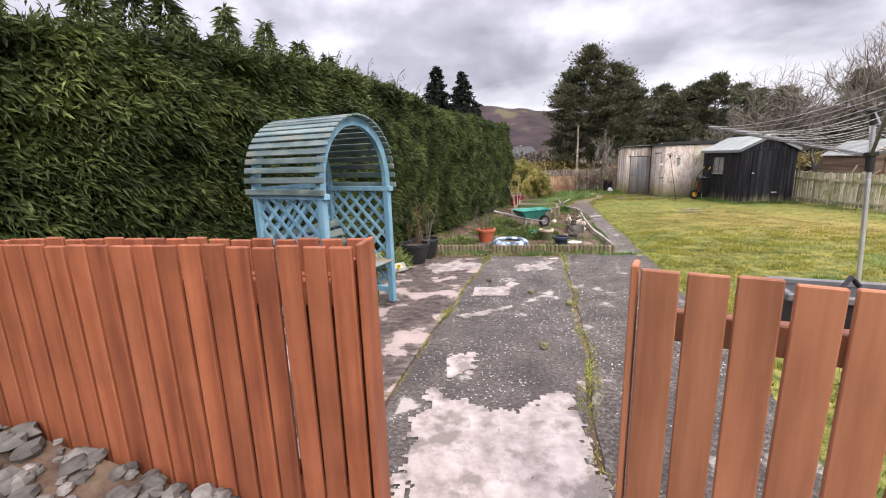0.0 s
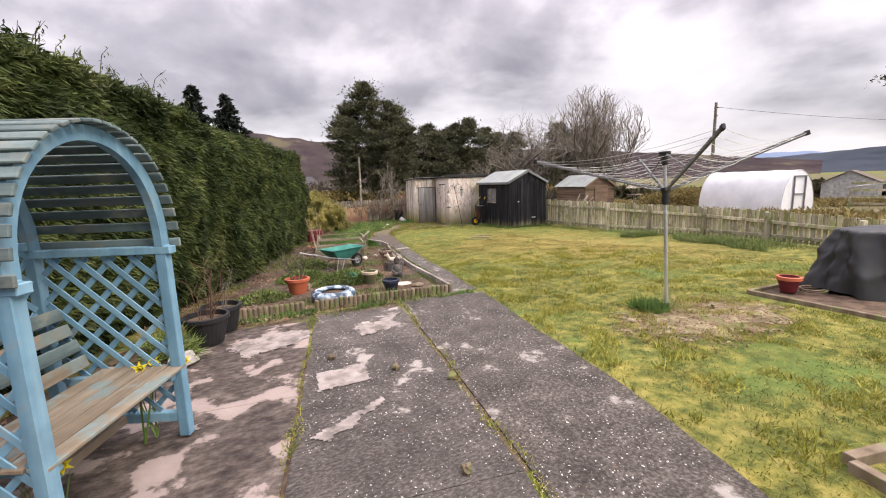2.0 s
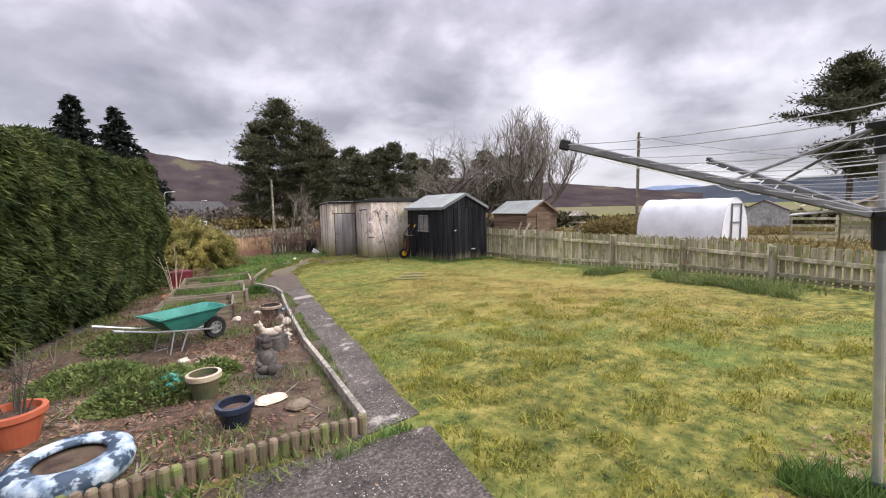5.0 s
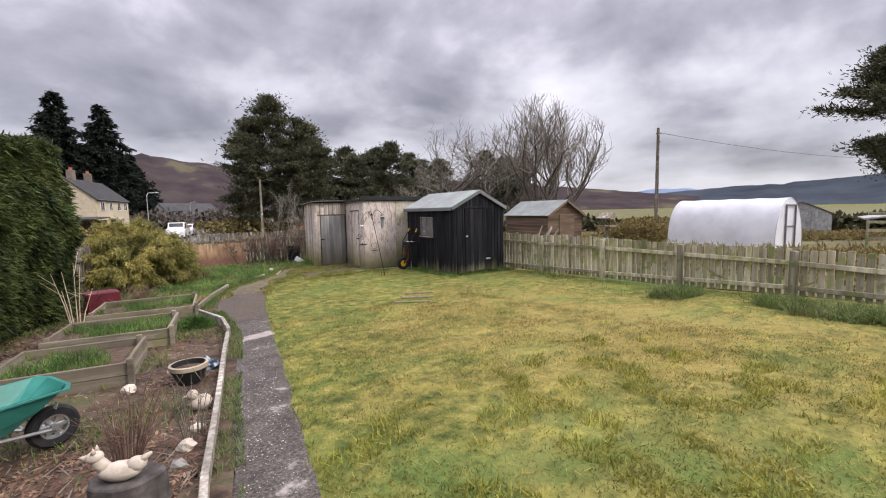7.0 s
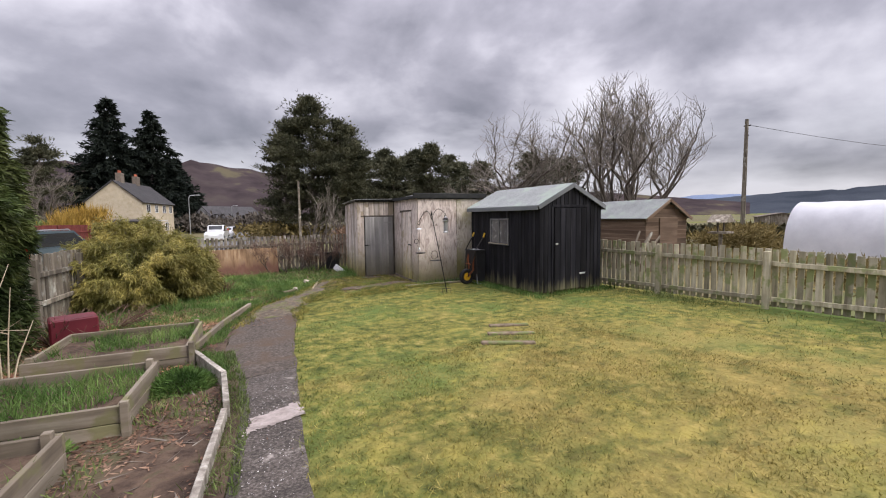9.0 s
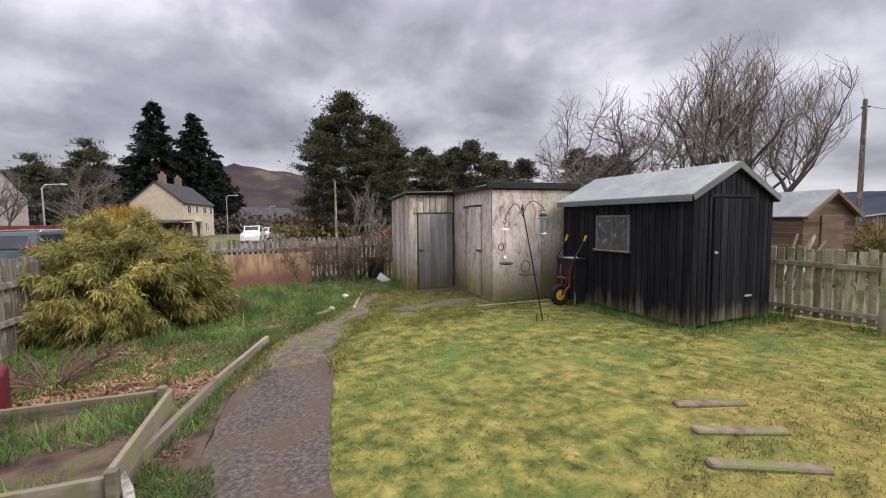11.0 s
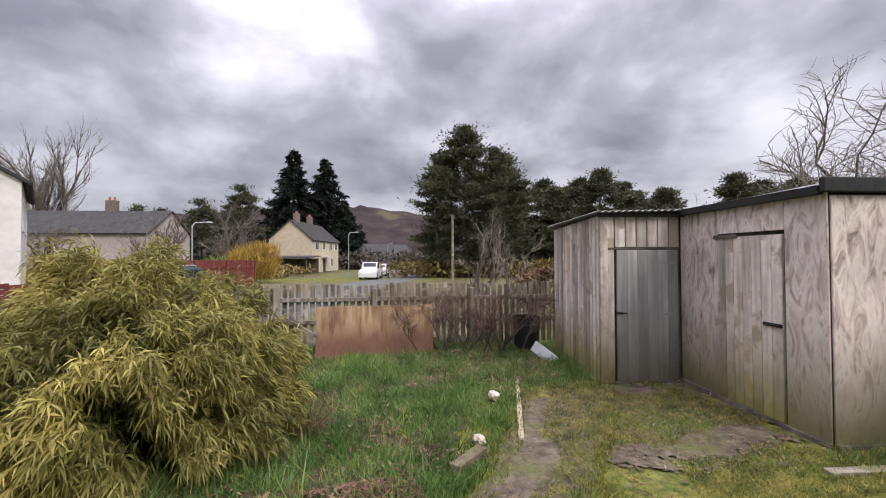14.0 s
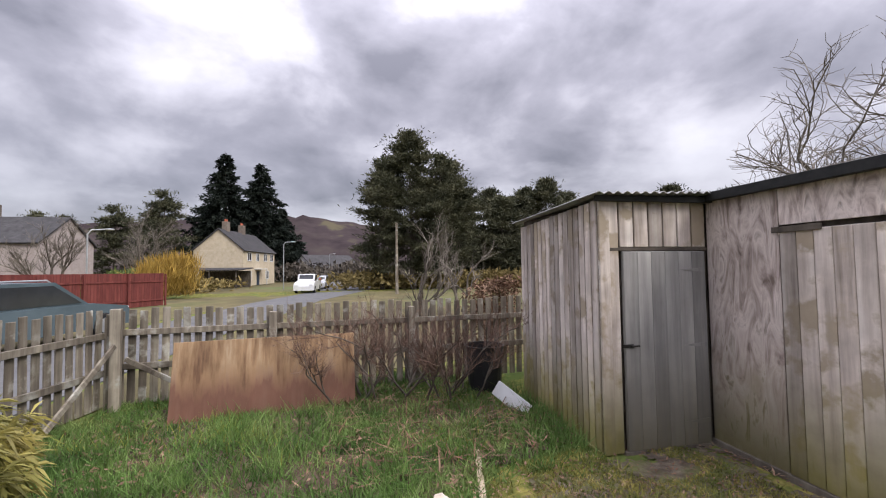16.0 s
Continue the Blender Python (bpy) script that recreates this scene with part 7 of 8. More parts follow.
# ---------------------------------------------------------------- bird feeder
def bird_feeder():
    base = P(9.22, 16.30)
    s = thing("bird_feeder", "black iron double-crook bird feeder pole leaning on the lawn", "bird feeder", Matrix.Translation(base))
    loc = lambda x, y, z: Vector((x, y, z)) - base
    top = loc(8.93, 16.46, 1.38)
    part("pole", Build().tube([(0, 0, -0.06), top * 0.5, top], 0.010, 8), M_iron, s)
    part("finial", Build().lathe([(0.012, -0.03), (0.024, 0.0), (0.012, 0.03), (0.003, 0.08)], 8), M_iron, s, at=Matrix.Translation(top))
    part("foot_fork", Build().tube([(-0.09, 0.06, -0.04), (-0.09, 0.06, 0.10), (0.06, -0.04, 0.10), (0.06, -0.04, -0.04)], 0.007, 6), M_iron, s)
    wide, near = loc(8.66, 16.56, 1.22), loc(9.14, 16.23, 1.38)
    for end, lift in ((wide, 0.14), (near, 0.12)):
        root = top - Vector((0, 0, 0.12))
        pts = []
        for i in range(17):
            u = i / 16
            p = root.lerp(end, u)
            pts.append(p + Vector((0, 0, lift * 1.5 * sin(pi * u ** 0.8))))
        d = (end - root).normalized()
        for i in range(1, 8):
            a = 2 * pi * i / 9
            pts.append(end + Vector((0, 0, -0.028)) * (1 - cos(a)) - d * 0.028 * sin(a))
        part("hook", Build().tube(pts, 0.0065, 6), M_iron, s)
    x, y = near.x, near.y
    cage = part("seed_feeder", Build().lathe([(0.05, 0), (0.058, 0.01), (0.05, 0.02), (0.046, 0.03), (0.046, 0.27), (0.06, 0.28), (0.05, 0.31), (0.012, 0.35)], 16), M_steel, s, "hanging galvanised seed feeder", at=Matrix.Translation((x, y, near.z - 0.40)))
    part("lid", Build().lathe([(0.062, 0), (0.064, 0.012), (0.04, 0.045), (0.01, 0.06)], 16), M_iron, cage, "dark lid", at=pose(0, 0, 0.28))
    part("perch_tray", Build().lathe([(0.02, 0), (0.085, 0.004), (0.09, 0.018), (0.082, 0.016), (0.02, 0.01)], 16), M_steel, cage, at=pose(0, 0, 0.24))
    part("hanger", Build().tube([(0, 0, 0.34), (0, 0, 0.42)], 0.003, 4), M_iron, cage)
    x, y, z = wide.x, wide.y, wide.z
    part("hanger", Build().tube([(x, y, z - 0.05), (x + 0.01, y, z - 0.35), (x, y, z - 0.62)], 0.0035, 5), M_iron, s)
    part("roof_disc", Build().lathe([(0.075, 0), (0.07, 0.012), (0.012, 0.03)], 16), M_steel, s, at=Matrix.Translation((x, y, z - 0.16)))
    ring = [(x - 0.07 + 0.05 * cos(2 * pi * i / 14), y, z - 0.42 + 0.05 * sin(2 * pi * i / 14)) for i in range(15)]
    part("fat_ring", Build().tube(ring, 0.007, 6), M_iron, s, "empty round holder")
    part("bell", Build().lathe([(0.028, 0), (0.026, 0.03), (0.012, 0.055), (0.004, 0.07)], 12), M_steel, s, at=Matrix.Translation((x, y, z - 0.62)))
    part("dish", Build().lathe([(0.02, 0), (0.10, 0.012), (0.115, 0.03), (0.10, 0.026), (0.02, 0.012)], 18), M_iron, s, "shallow dark dish", at=Matrix.Translation((x + 0.03, y, z - 0.70)))
    part("dish_hanger", Build().tube([(x, y, z - 0.6), (x + 0.03, y, z - 0.69)], 0.003, 4), M_iron, s)
    mid = top * 0.48
    hoop = [(mid.x - 0.10 + 0.09 * cos(2 * pi * i / 16), mid.y + 0.07, mid.z + 0.02 + 0.09 * sin(2 * pi * i / 16)) for i in range(17)]
    part("water_hoop", Build().tube(hoop, 0.006, 6), M_iron, s)
    part("shelf", Build().box((0.22, 0.16, 0.012), (mid.x - 0.08, mid.y + 0.04, mid.z - 0.10), b=0.003), M_iron, s, "small dark mesh shelf")
    return s


bird_feeder()

# ---------------------------------------------------------------- rotary clothes dryer
def dryer():
    s = thing("rotary_dryer", "grey aluminium rotary clothes dryer, half raised", "clothes dryer", Matrix.Translation(P(4.25, 4.06, 0.0)) @ pose(0, 0, 0, -2.2, -2.6, 0))
    hub, topz = 1.38, 1.80
    part("ground_socket", Build().lathe([(0.032, -0.05), (0.034, 0.09), (0.028, 0.1)], 14), M_blackplastic, s)
    part("lower_pole", Build().tube([(0, 0, 0.05), (0, 0, hub - 0.2)], 0.021, 12), M_steel, s, "pale grey metal pole")
    part("upper_pole", Build().tube([(0, 0, hub - 0.2), (0, 0, topz)], 0.018, 12), M_alu, s)
    part("lower_collar", Build().lathe([(0.02, -0.14), (0.036, -0.13), (0.038, 0.0), (0.05, 0.02), (0.05, 0.05), (0.02, 0.06)], 14), M_blackplastic, s, "black plastic collar", at=pose(0, 0, hub))
    part("top_hub", Build().lathe([(0.024, -0.12), (0.034, -0.1), (0.034, -0.02), (0.06, 0.0), (0.065, 0.025), (0.02, 0.035)], 14), M_blackplastic, s, "black plastic top hub", at=pose(0, 0, topz))
    tips = []
    L = 1.40
    ax = (-131, -38, 46, 133)
    rises = (0.54, 0.50, 0.42, 0.48)
    for a, ht in zip(ax, rises):
        d = Vector((cos(radians(a)), sin(radians(a)), 0))
        tip = d * L + Vector((0, 0, hub + ht))
        root = d * 0.05 + Vector((0, 0, hub + 0.03))
        tips.append((root, tip))
        v = tip - root
        arm = part("arm", Build().box((v.length, 0.024, 0.038), (v.length / 2, 0, 0), b=0.005), M_arm, s, "dull grey arm", at=Matrix.Translation(root) @ v.to_track_quat("X", "Z").to_matrix().to_4x4())
        part("tip_cap", Build().box((0.05, 0.03, 0.05), (v.length, 0, 0), b=0.006), M_blackplastic, arm)
        mid = root.lerp(tip, 0.45)
        part("stay", Build().tube([d * 0.04 + Vector((0, 0, topz)), mid], 0.008, 6), M_arm, s)
    for k in range(10):
        u = 0.16 + 0.84 * k / 9
        for i in range(4):
            (r0, t0), (r1, t1) = tips[i], tips[(i + 1) % 4]
            a, b = r0.lerp(t0, u), r1.lerp(t1, u)
            sag = 0.03 + 0.05 * u + 0.02 * ((k * 7 + i * 3) % 5) / 5
            pts = [a.lerp(b, j / 8) - Vector((0, 0, sag * (1 - (2 * j / 8 - 1) ** 2))) for j in range(9)]
            part("washing_line", Build().tube(pts, 0.0024, 4, cap=False), M_cord, s)
    return s


dryer()

# ---------------------------------------------------------------- covered barbecue and its bed
def crease(x):
    """A wave with pointed crests and round hollows."""
    return 1 - 2 * abs(sin(x / 2)) ** 1.3


def cover():
    s = Build()
    n, rows = 110, 40
    for j in range(rows + 1):
        u = j / rows
        for i in range(n):
            a = 2 * pi * i / n
            ca, sa = cos(a), sin(a)
            k = 1 / max(abs(ca) ** 2.5 + abs(sa) ** 2.5, 0.3) ** (1 / 2.5)
            r = (1.05 - 0.36 * u if u < 0.78 else 0.77 - 3.0 * (u - 0.78) ** 1.2)
            r = max(r, 0.02)
            fold = 1 + (0.10 * crease(5 * a + 2.2 * u) + 0.06 * crease(11 * a + 4 * u) + 0.035 * crease(17 * a - 5 * u)) * (1 - u) ** 0.4 + 0.16 * (0.35 - abs(noise.noise(Vector((ca * 2.6 + u, sa * 2.6, u * 2.2))))) + 0.08 * (0.35 - abs(noise.noise(Vector((ca * 6 - 2 * u, sa * 6, u * 4)))))
            z = 0.78 * min(1, u / 0.8) ** 0.9 + 0.05 * max(0, (u - 0.8) / 0.2) - 0.30 * min(1, u * 1.2) * max(0, -ca - 0.15) ** 1.3
            s.v.append((ca * k * 0.62 * r * fold, sa * k * 0.40 * r * fold, z + 0.03 * sin(3 * a) * (1 - u)))
    for j in range(rows):
        for i in range(n):
            i2 = (i + 1) % n
            s.f.append((j * n + i, j * n + i2, (j + 1) * n + i2, (j + 1) * n + i))
    s.f.append(tuple(rows * n + i for i in range(n)))
    me = s.mesh("cover", M_tarp, True)
    return tagged(part("covered_barbecue", me, None, None, "", Matrix.Translation(P(6.86, 2.92, 0.03)) @ turn(120)), "black fabric cover draped over a barbecue", "garden cover")


cover()
bed2 = [(5.72, 3.88), (5.55, 2.1), (7.4, 1.9), (7.55, 3.65)]
be = thing("sleeper_edging", "low mossy timber edging round a gravel bed", "edging", Matrix.Translation(P(5.7, 3.88)))
o = P(5.7, 3.88)
for a, b in zip(bed2, bed2[1:] + bed2[:1]):
    p, q = P(*a, 0.025), P(*b, 0.025)
    d = q - p
    part("timber", board(round(d.length, 2), 0.05, 0.07, M_log, "x"), None, be, at=Matrix.Translation((p + q) / 2 - o) @ d.to_track_quat("X", "Z").to_matrix().to_4x4())
skim([(x, y) for x, y in bed2], M_soil, "soil_bed", "damp soil inside the low edging", 0.014, 0.03)

coil = [(0.16 * cos(a / 4) * (1 + 0.02 * a / 4), 0.13 * sin(a / 4), 0.02 + 0.004 * a / 4) for a in range(0, 44)]
solo("garden_hose", Build().tube(coil, 0.011, 7), M_log, "brown garden hose coiled on the gravel", "hose", Matrix.Translation(P(6.33, 3.42, 0.02)), smooth=True)

# ---------------------------------------------------------------- raised beds and boards
def raised_bed(corner, angle, W, L, H, label):
    s = thing("raised_bed", label, "raised bed", Matrix.Translation(P(*corner, 0.0)) @ turn(angle), "raised beds")
    for z in (H * 0.25, H * 0.75):
        h = H / 2 - 0.006
        part("bed_board", board(W, 0.035, h, M_beam, "x"), None, s, at=pose(W / 2, 0, z))
        part("bed_board", board(W, 0.035, h, M_beam, "x"), None, s, at=pose(W / 2, L, z))
        part("bed_board", board(L - 0.04, 0.035, h, M_beam, "x"), None, s, at=pose(0.018, L / 2, z, 0, 0, 90))
        part("bed_board", board(L - 0.04, 0.035, h, M_beam, "x"), None, s, at=pose(W - 0.018, L / 2, z, 0, 0, 90))
    for x, y in ((W + 0.03, -0.03), (W - 0.06, L - 0.05), (0.06, 0.05)):
        part("corner_stake", board(H + 0.06, 0.055, 0.055, M_beam), None, s, at=pose(x, y, H / 2 + 0.01))
    part("soil", Build().box((W - 0.06, L - 0.06, H - 0.08), (W / 2, L / 2, H / 2 - 0.05), b=0.01), M_soil, s)
    return s


RB = [((1.95, 11.75), -14, 1.15, 1.0), ((2.3, 13.12), -14, 1.33, 1.05), ((2.72, 14.62), -12, 1.45, 1.2)]
for c, a, w, l in RB:
    raised_bed(c, a, w, l, 0.27, "weathered timber raised bed half full of weeds")


def edge_boards(name, pts, h, t, mat, label, dz=0.0):
    s = thing(name, label, "edging", Matrix.Translation(P(*pts[0])))
    o = P(*pts[0])
    for a, b in zip(pts, pts[1:]):
        p, q = P(*a, h / 2 - 0.03 + dz), P(*b, h / 2 - 0.03 + dz)
        d = q - p
        part("edging_board", board(round(d.length, 2), t, h, mat, "x"), None, s, at=Matrix.Translation((p + q) / 2 - o) @ d.to_track_quat("X", "Z").to_matrix().to_4x4())
    return s


edge_boards("path_edging", [(2.74, 6.45), (3.0, 7.6), (3.28, 8.9), (3.62, 10.2), (3.98, 11.6), (4.25, 12.6)], 0.15, 0.045, M_edge, "weathered timber edging along the path")
edge_boards("path_edging", [(4.27, 12.62), (4.36, 13.4), (4.22, 14.3), (4.1, 14.75)], 0.2, 0.05, M_edge, "grey timber edging along the path")
edge_boards("path_edging", [(4.22, 14.8), (4.7, 16.0), (5.35, 17.35)], 0.17, 0.05, M_beam, "grey timber edging along the path")
edge_boards("path_edging", [(7.06, 18.95), (7.9, 20.75)], 0.07, 0.05, M_straw, "pale broken edging strip")
edge_boards("loose_plank", [(9.0, 17.75), (10.5, 17.40)], 0.07, 0.09, M_beam, "old plank lying along the shed")
edge_boards("loose_log", [(6.3, 18.55), (6.62, 18.8)], 0.10, 0.10, M_log, "short mossy log by the path", 0.02)

# ornaments: a lying cat and a bird, stones
b = Build()
b.blob((0.155, 0.085, 0.075), (0.02, 0, 0.075), 16, 0.05).blob((0.075, 0.06, 0.06), (0.13, 0, 0.115), 12, 0.04).tube([(0.13, 0, 0.12), (0.2, 0, 0.165), (0.235, 0, 0.19)], 0.035, 8, 0.012)
b.tube([(-0.08, 0, 0.10), (-0.125, 0, 0.155), (-0.14, 0, 0.19)], 0.05, 10, 0.042).blob((0.062, 0.052, 0.05), (-0.15, 0, 0.205), 12, 0.04)
b.lathe([(0.026, 0), (0.02, 0.025), (0.004, 0.055)], 8, pose(-0.2, 0, 0.205, 0, -80, 0)).lathe([(0.02, 0), (0.003, 0.045)], 6, pose(-0.145, 0.025, 0.245)).lathe([(0.02, 0), (0.003, 0.045)], 6, pose(-0.145, -0.025, 0.245))
solo("animal_statue", b, M_cat, "pale concrete resting animal ornament on a stump", "garden ornament", Matrix.Translation(P(2.90, 9.03, 0.205)) @ turn(-28) @ Matrix.Scale(0.7, 4), smooth=True)
st = Build()
for k in range(20):
    a0 = 2 * pi * k / 20
    st.v += [(0.23 * cos(a0) * (1 + 0.12 * noise.noise(Vector((cos(a0) * 2, sin(a0) * 2, z * 3)))) * f, 0.17 * sin(a0) * (1 + 0.14 * noise.noise(Vector((cos(a0) * 3, sin(a0) * 3, z * 3 + 4)))) * f, z) for z, f in ((0.0, 1.12), (0.07, 1.0), (0.15, 0.95), (0.215, 0.93), (0.225, 0.88))]
st.f += [(k * 5 + j, (k + 1) % 20 * 5 + j, (k + 1) % 20 * 5 + j + 1, k * 5 + j + 1) for k in range(20) for j in range(4)]
st.f += [tuple(k * 5 + 4 for k in range(20)), tuple(k * 5 for k in range(19, -1, -1))]
solo("tree_stump", st, M_stump, "dark grey weathered stump under the ornament", "stump", Matrix.Translation(P(2.93, 9.05, 0.02)) @ turn(-28) @ Matrix.Scale(0.84, 4))
g = Build().box((0.26, 0.2, 0.05), (0, 0, 0.025), b=0.012).blob((0.085, 0.075, 0.11), (0.0, 0, 0.15), 12, 0.06).blob((0.075, 0.08, 0.05), (-0.05, 0.0, 0.085), 10, 0.08).blob((0.05, 0.05, 0.055), (0.0, 0, 0.285), 12, 0.04)
g.lathe([(0.052, 0), (0.03, 0.03), (0.006, 0.065)], 10, pose(0, 0, 0.31)).tube([(0.03, 0.06, 0.2), (-0.05, 0.07, 0.14), (-0.09, 0.03, 0.12)], 0.022, 7).tube([(0.03, -0.06, 0.2), (-0.05, -0.07, 0.14), (-0.09, -0.03, 0.12)], 0.022, 7).blob((0.05, 0.045, 0.05), (-0.1, -0.06, 0.09), 10, 0.1)
solo("garden_statue", g, M_stump, "small weathered stone seated figure on a slab", "garden ornament", Matrix.Translation(P(2.60, 8.12, 0.02)) @ turn(60) @ Matrix.Scale(1.12, 4), smooth=True)
solo("flat_stone", Build().blob((0.13, 0.10, 0.03), (0, 0, 0.02), 12, 0.2, seed=3), M_cat, "pale flat stone behind the log edging", "stone", Matrix.Translation(P(2.40, 7.40, 0.03)))
solo("flat_stone", Build().blob((0.10, 0.085, 0.035), (0, 0, 0.025), 12, 0.15, seed=5), M_log, "reddish brown flat stone behind the log edging", "stone", Matrix.Translation(P(2.52, 7.10, 0.03)))
rag = Build()
for k in range(7):
    rag.blob((0.06, 0.045, 0.05), (0.07 * cos(k * 1.9) * (k > 0), 0.055 * sin(k * 1.9) * (k > 0), 0.05 + 0.02 * (k % 3)), 10, 0.4, seed=k + 40)
solo("cloth_bundle", rag, M_tyrepaint, "crumpled blue and white cloth on the soil", "cloth", Matrix.Translation(P(3.75, 11.38, 0.03)))
bag = Build()
for k in range(5):
    bag.blob((0.09, 0.07, 0.08), (0.05 * cos(k * 1.3), 0.05 * sin(k * 1.3), 0.07 + 0.015 * k), 12, 0.35, seed=k + 60)
solo("plastic_bag", bag, M_green, "crumpled green plastic bag behind the tyre planter", "bag", Matrix.Translation(P(1.80, 8.30, 0.02)))
b = Build().blob((0.09, 0.06, 0.07), (0, 0, 0.07), 12, 0.03).blob((0.045, 0.045, 0.045), (-0.06, 0, 0.15), 10, 0.02).lathe([(0.012, 0), (0.002, 0.04)], 6, pose(-0.1, 0, 0.15, 0, -90, 0))
solo("bird_statue", b, M_cat, "small pale bird ornament", "garden ornament", Matrix.Translation(P(3.5, 10.24, 0.03)), smooth=True)
for i, (x, y, r0, lab) in enumerate(((2.2, 9.15, 0.06, "pale"), (2.35, 8.85, 0.05, "grey"), (2.05, 9.35, 0.07, "pale"), (3.28, 9.55, 0.07, "pale"), (3.2, 9.3, 0.06, "grey"), (3.4, 9.85, 0.06, "pale"), (7.26, 20.06, 0.085, "pale"), (6.67, 19.0, 0.075, "pale"), (3.05, 11.2, 0.08, "pale"), (3.45, 11.5, 0.06, "pale"), (-0.62, 5.55, 0.13, "mossy"))):
    solo("garden_stone", Build().blob((r0, r0 * 0.8, r0 * 0.6), (0, 0, r0 * 0.4), 10, 0.22, seed=i), M_cat if lab == "pale" else M_stone, lab + " rounded stone lying in the bed", "stone", Matrix.Translation(P(x, y, 0.02)) @ turn(40 * i), "garden stones")
for i, (x, y) in enumerate(((0.95, 4.35), (1.25, 3.95), (0.55, 4.9), (0.75, 2.95))):
    solo("pine_cone", Build().blob((0.035, 0.03, 0.028), (0, 0, 0.025), 10, 0.3, seed=i + 20), M_log, "small brown cone on the concrete", "cone", Matrix.Translation(P(x, y, 0.016)), "cones")

# ---------------------------------------------------------------- the far corner
lean_board = solo("plywood_board", Build().box((2.0, 0.02, 0.88), (0, 0, 0.44), b=0.004), M_rust, "rusty brown plywood sheet leaning on the fence", "board", Matrix.Translation(P(6.2, 22.68, 0.0)) @ pose(0, 0, 0, -14, 0, -6))
solo("plastic_sheet", Build().box((0.5, 0.025, 0.18), (0, 0, 0.09), b=0.01), M_white, "broken white plastic panel on the ground", "panel", Matrix.Translation(P(8.80, 21.68, 0.02)) @ pose(0, 0, 0, -22, 24, -68))
solo("black_bin", Build().lathe([(0.2, 0), (0.25, 0.6), (0.27, 0.62), (0.25, 0.62), (0.22, 0.1)], 20), M_blackplastic, "black plastic bin beside the shed", "bin", Matrix.Translation(P(8.9, 22.4)))
for i, (x, y, h) in enumerate(((7.6, 22.75, 1.7), (8.15, 22.55, 1.6), (8.45, 22.3, 1.3), (7.1, 22.85, 1.5))):
    bare_tree("bramble_bush", P(x, y), h, 1.0, 6, 60 + i, "bare tangled brown shrub against the fence", levels=4, kids=4, lean=0.75, thick=0.024, mat=M_bramble)
stems("garden_canes", 2.62, 14.5, 0.0, 6, 1.1, 0.35, M_straw, "tall pale dead canes by the raised bed", 41, 1, "canes", 0.01)
stems("dead_shrub", 2.95, 9.5, 0.02, 46, 0.5, 0.2, M_bramble, "small twiggy brown shrub in the bed", 43, 2, "shrub", 0.004)
stems("dead_shrub", 3.35, 9.7, 0.02, 14, 0.5, 0.12, M_twig, "small twiggy brown shrub in the bed", 47, 2, "shrub", 0.004)
stems("brush_pile", 3.3, 17.1, 0.0, 70, 0.3, 0.8, M_bramble, "heap of cut brown brushwood", 49, 2, "brushwood", 0.008)
stems("brush_pile", 2.75, 16.5, 0.0, 60, 0.42, 0.8, M_bramble, "heap of cut brown brushwood", 50, 2, "brushwood", 0.009)
stems("brush_pile", 5.2, 19.6, 0.0, 26, 0.35, 0.35, M_litter, "clump of brown dead fern", 52, 2, "dead plant", 0.007)
solo("red_crate", Build().box((0.5, 0.4, 0.42), (0, 0, 0.21), b=0.02), surf("dark_red_plastic", [(0.10, 0.012, 0.02), (0.15, 0.02, 0.03)], 4, None, 0.5, 0.1), "dark red plastic crate by the hedge", "crate", Matrix.Translation(P(2.95, 16.35)) @ turn(10))

for i, (x, y, l) in enumerate(((7.55, 12.7, 0.7), (7.9, 13.0, 0.66), (8.2, 13.35, 0.6))):
    solo("stepping_slab", Build().box((l, 0.1, 0.05), (0, 0, 0.0), b=0.012), M_log, "old mossy slab sunk in the lawn", "slab", Matrix.Translation(P(x, y)) @ turn(-38 + 4 * i), "slabs sunk in the lawn")

# black trough behind the gate
tr = thing("black_trough", "black plastic trough with a grey rim on a stand", "trough", Matrix.Translation(P(1.10, 1.24, -0.075)) @ turn(-22))
part("body", Build().prism([(0.03, 0.90), (0.87, 0.90), (0.9, 1.08), (0, 1.08)], 0.2), M_blackplastic, tr)
part("rim", Build().box((0.94, 0.02, 0.025), (0.45, 0.0, 1.085)).box((0.94, 0.02, 0.025), (0.45, 0.2, 1.085)).box((0.02, 0.2, 0.025), (-0.01, 0.1, 1.085)).box((0.02, 0.2, 0.025), (0.91, 0.1, 1.085)), M_arm, tr, "grey rim")
part("hook", Build().tube([(0.1, 0, 1.0), (0.1, -0.02, 1.12), (0.13, 0.0, 1.16), (0.16, 0.02, 1.13)], 0.008, 6), M_blackplastic, tr)
for x in (0.12, 0.78):
    part("leg", board(0.9, 0.04, 0.04, M_blackplastic), None, tr, at=pose(x, 0.1, 0.45))
bx = thing("sleeper_edging", "low mossy timber edging beside the lawn", "edging", Matrix.Translation(P(2.36, 2.0)) @ turn(-16))
part("timber", board(1.1, 0.06, 0.07, M_log, "x"), None, bx, at=pose(0.7, 0.0, 0.025))
part("timber", board(0.4, 0.06, 0.07, M_log, "x"), None, bx, at=pose(0.12, -0.235, 0.025, 0, 0, 90))

# bare trodden earth round the dryer's foot
skim([(3.3, 3.6), (3.9, 3.2), (4.8, 3.15), (5.3, 3.4), (5.0, 3.75), (4.4, 4.2), (3.8, 4.25)], M_dryturf, "worn_turf", "straw-coloured worn turf round the dryer", 0.013, 0.3, 0.022)


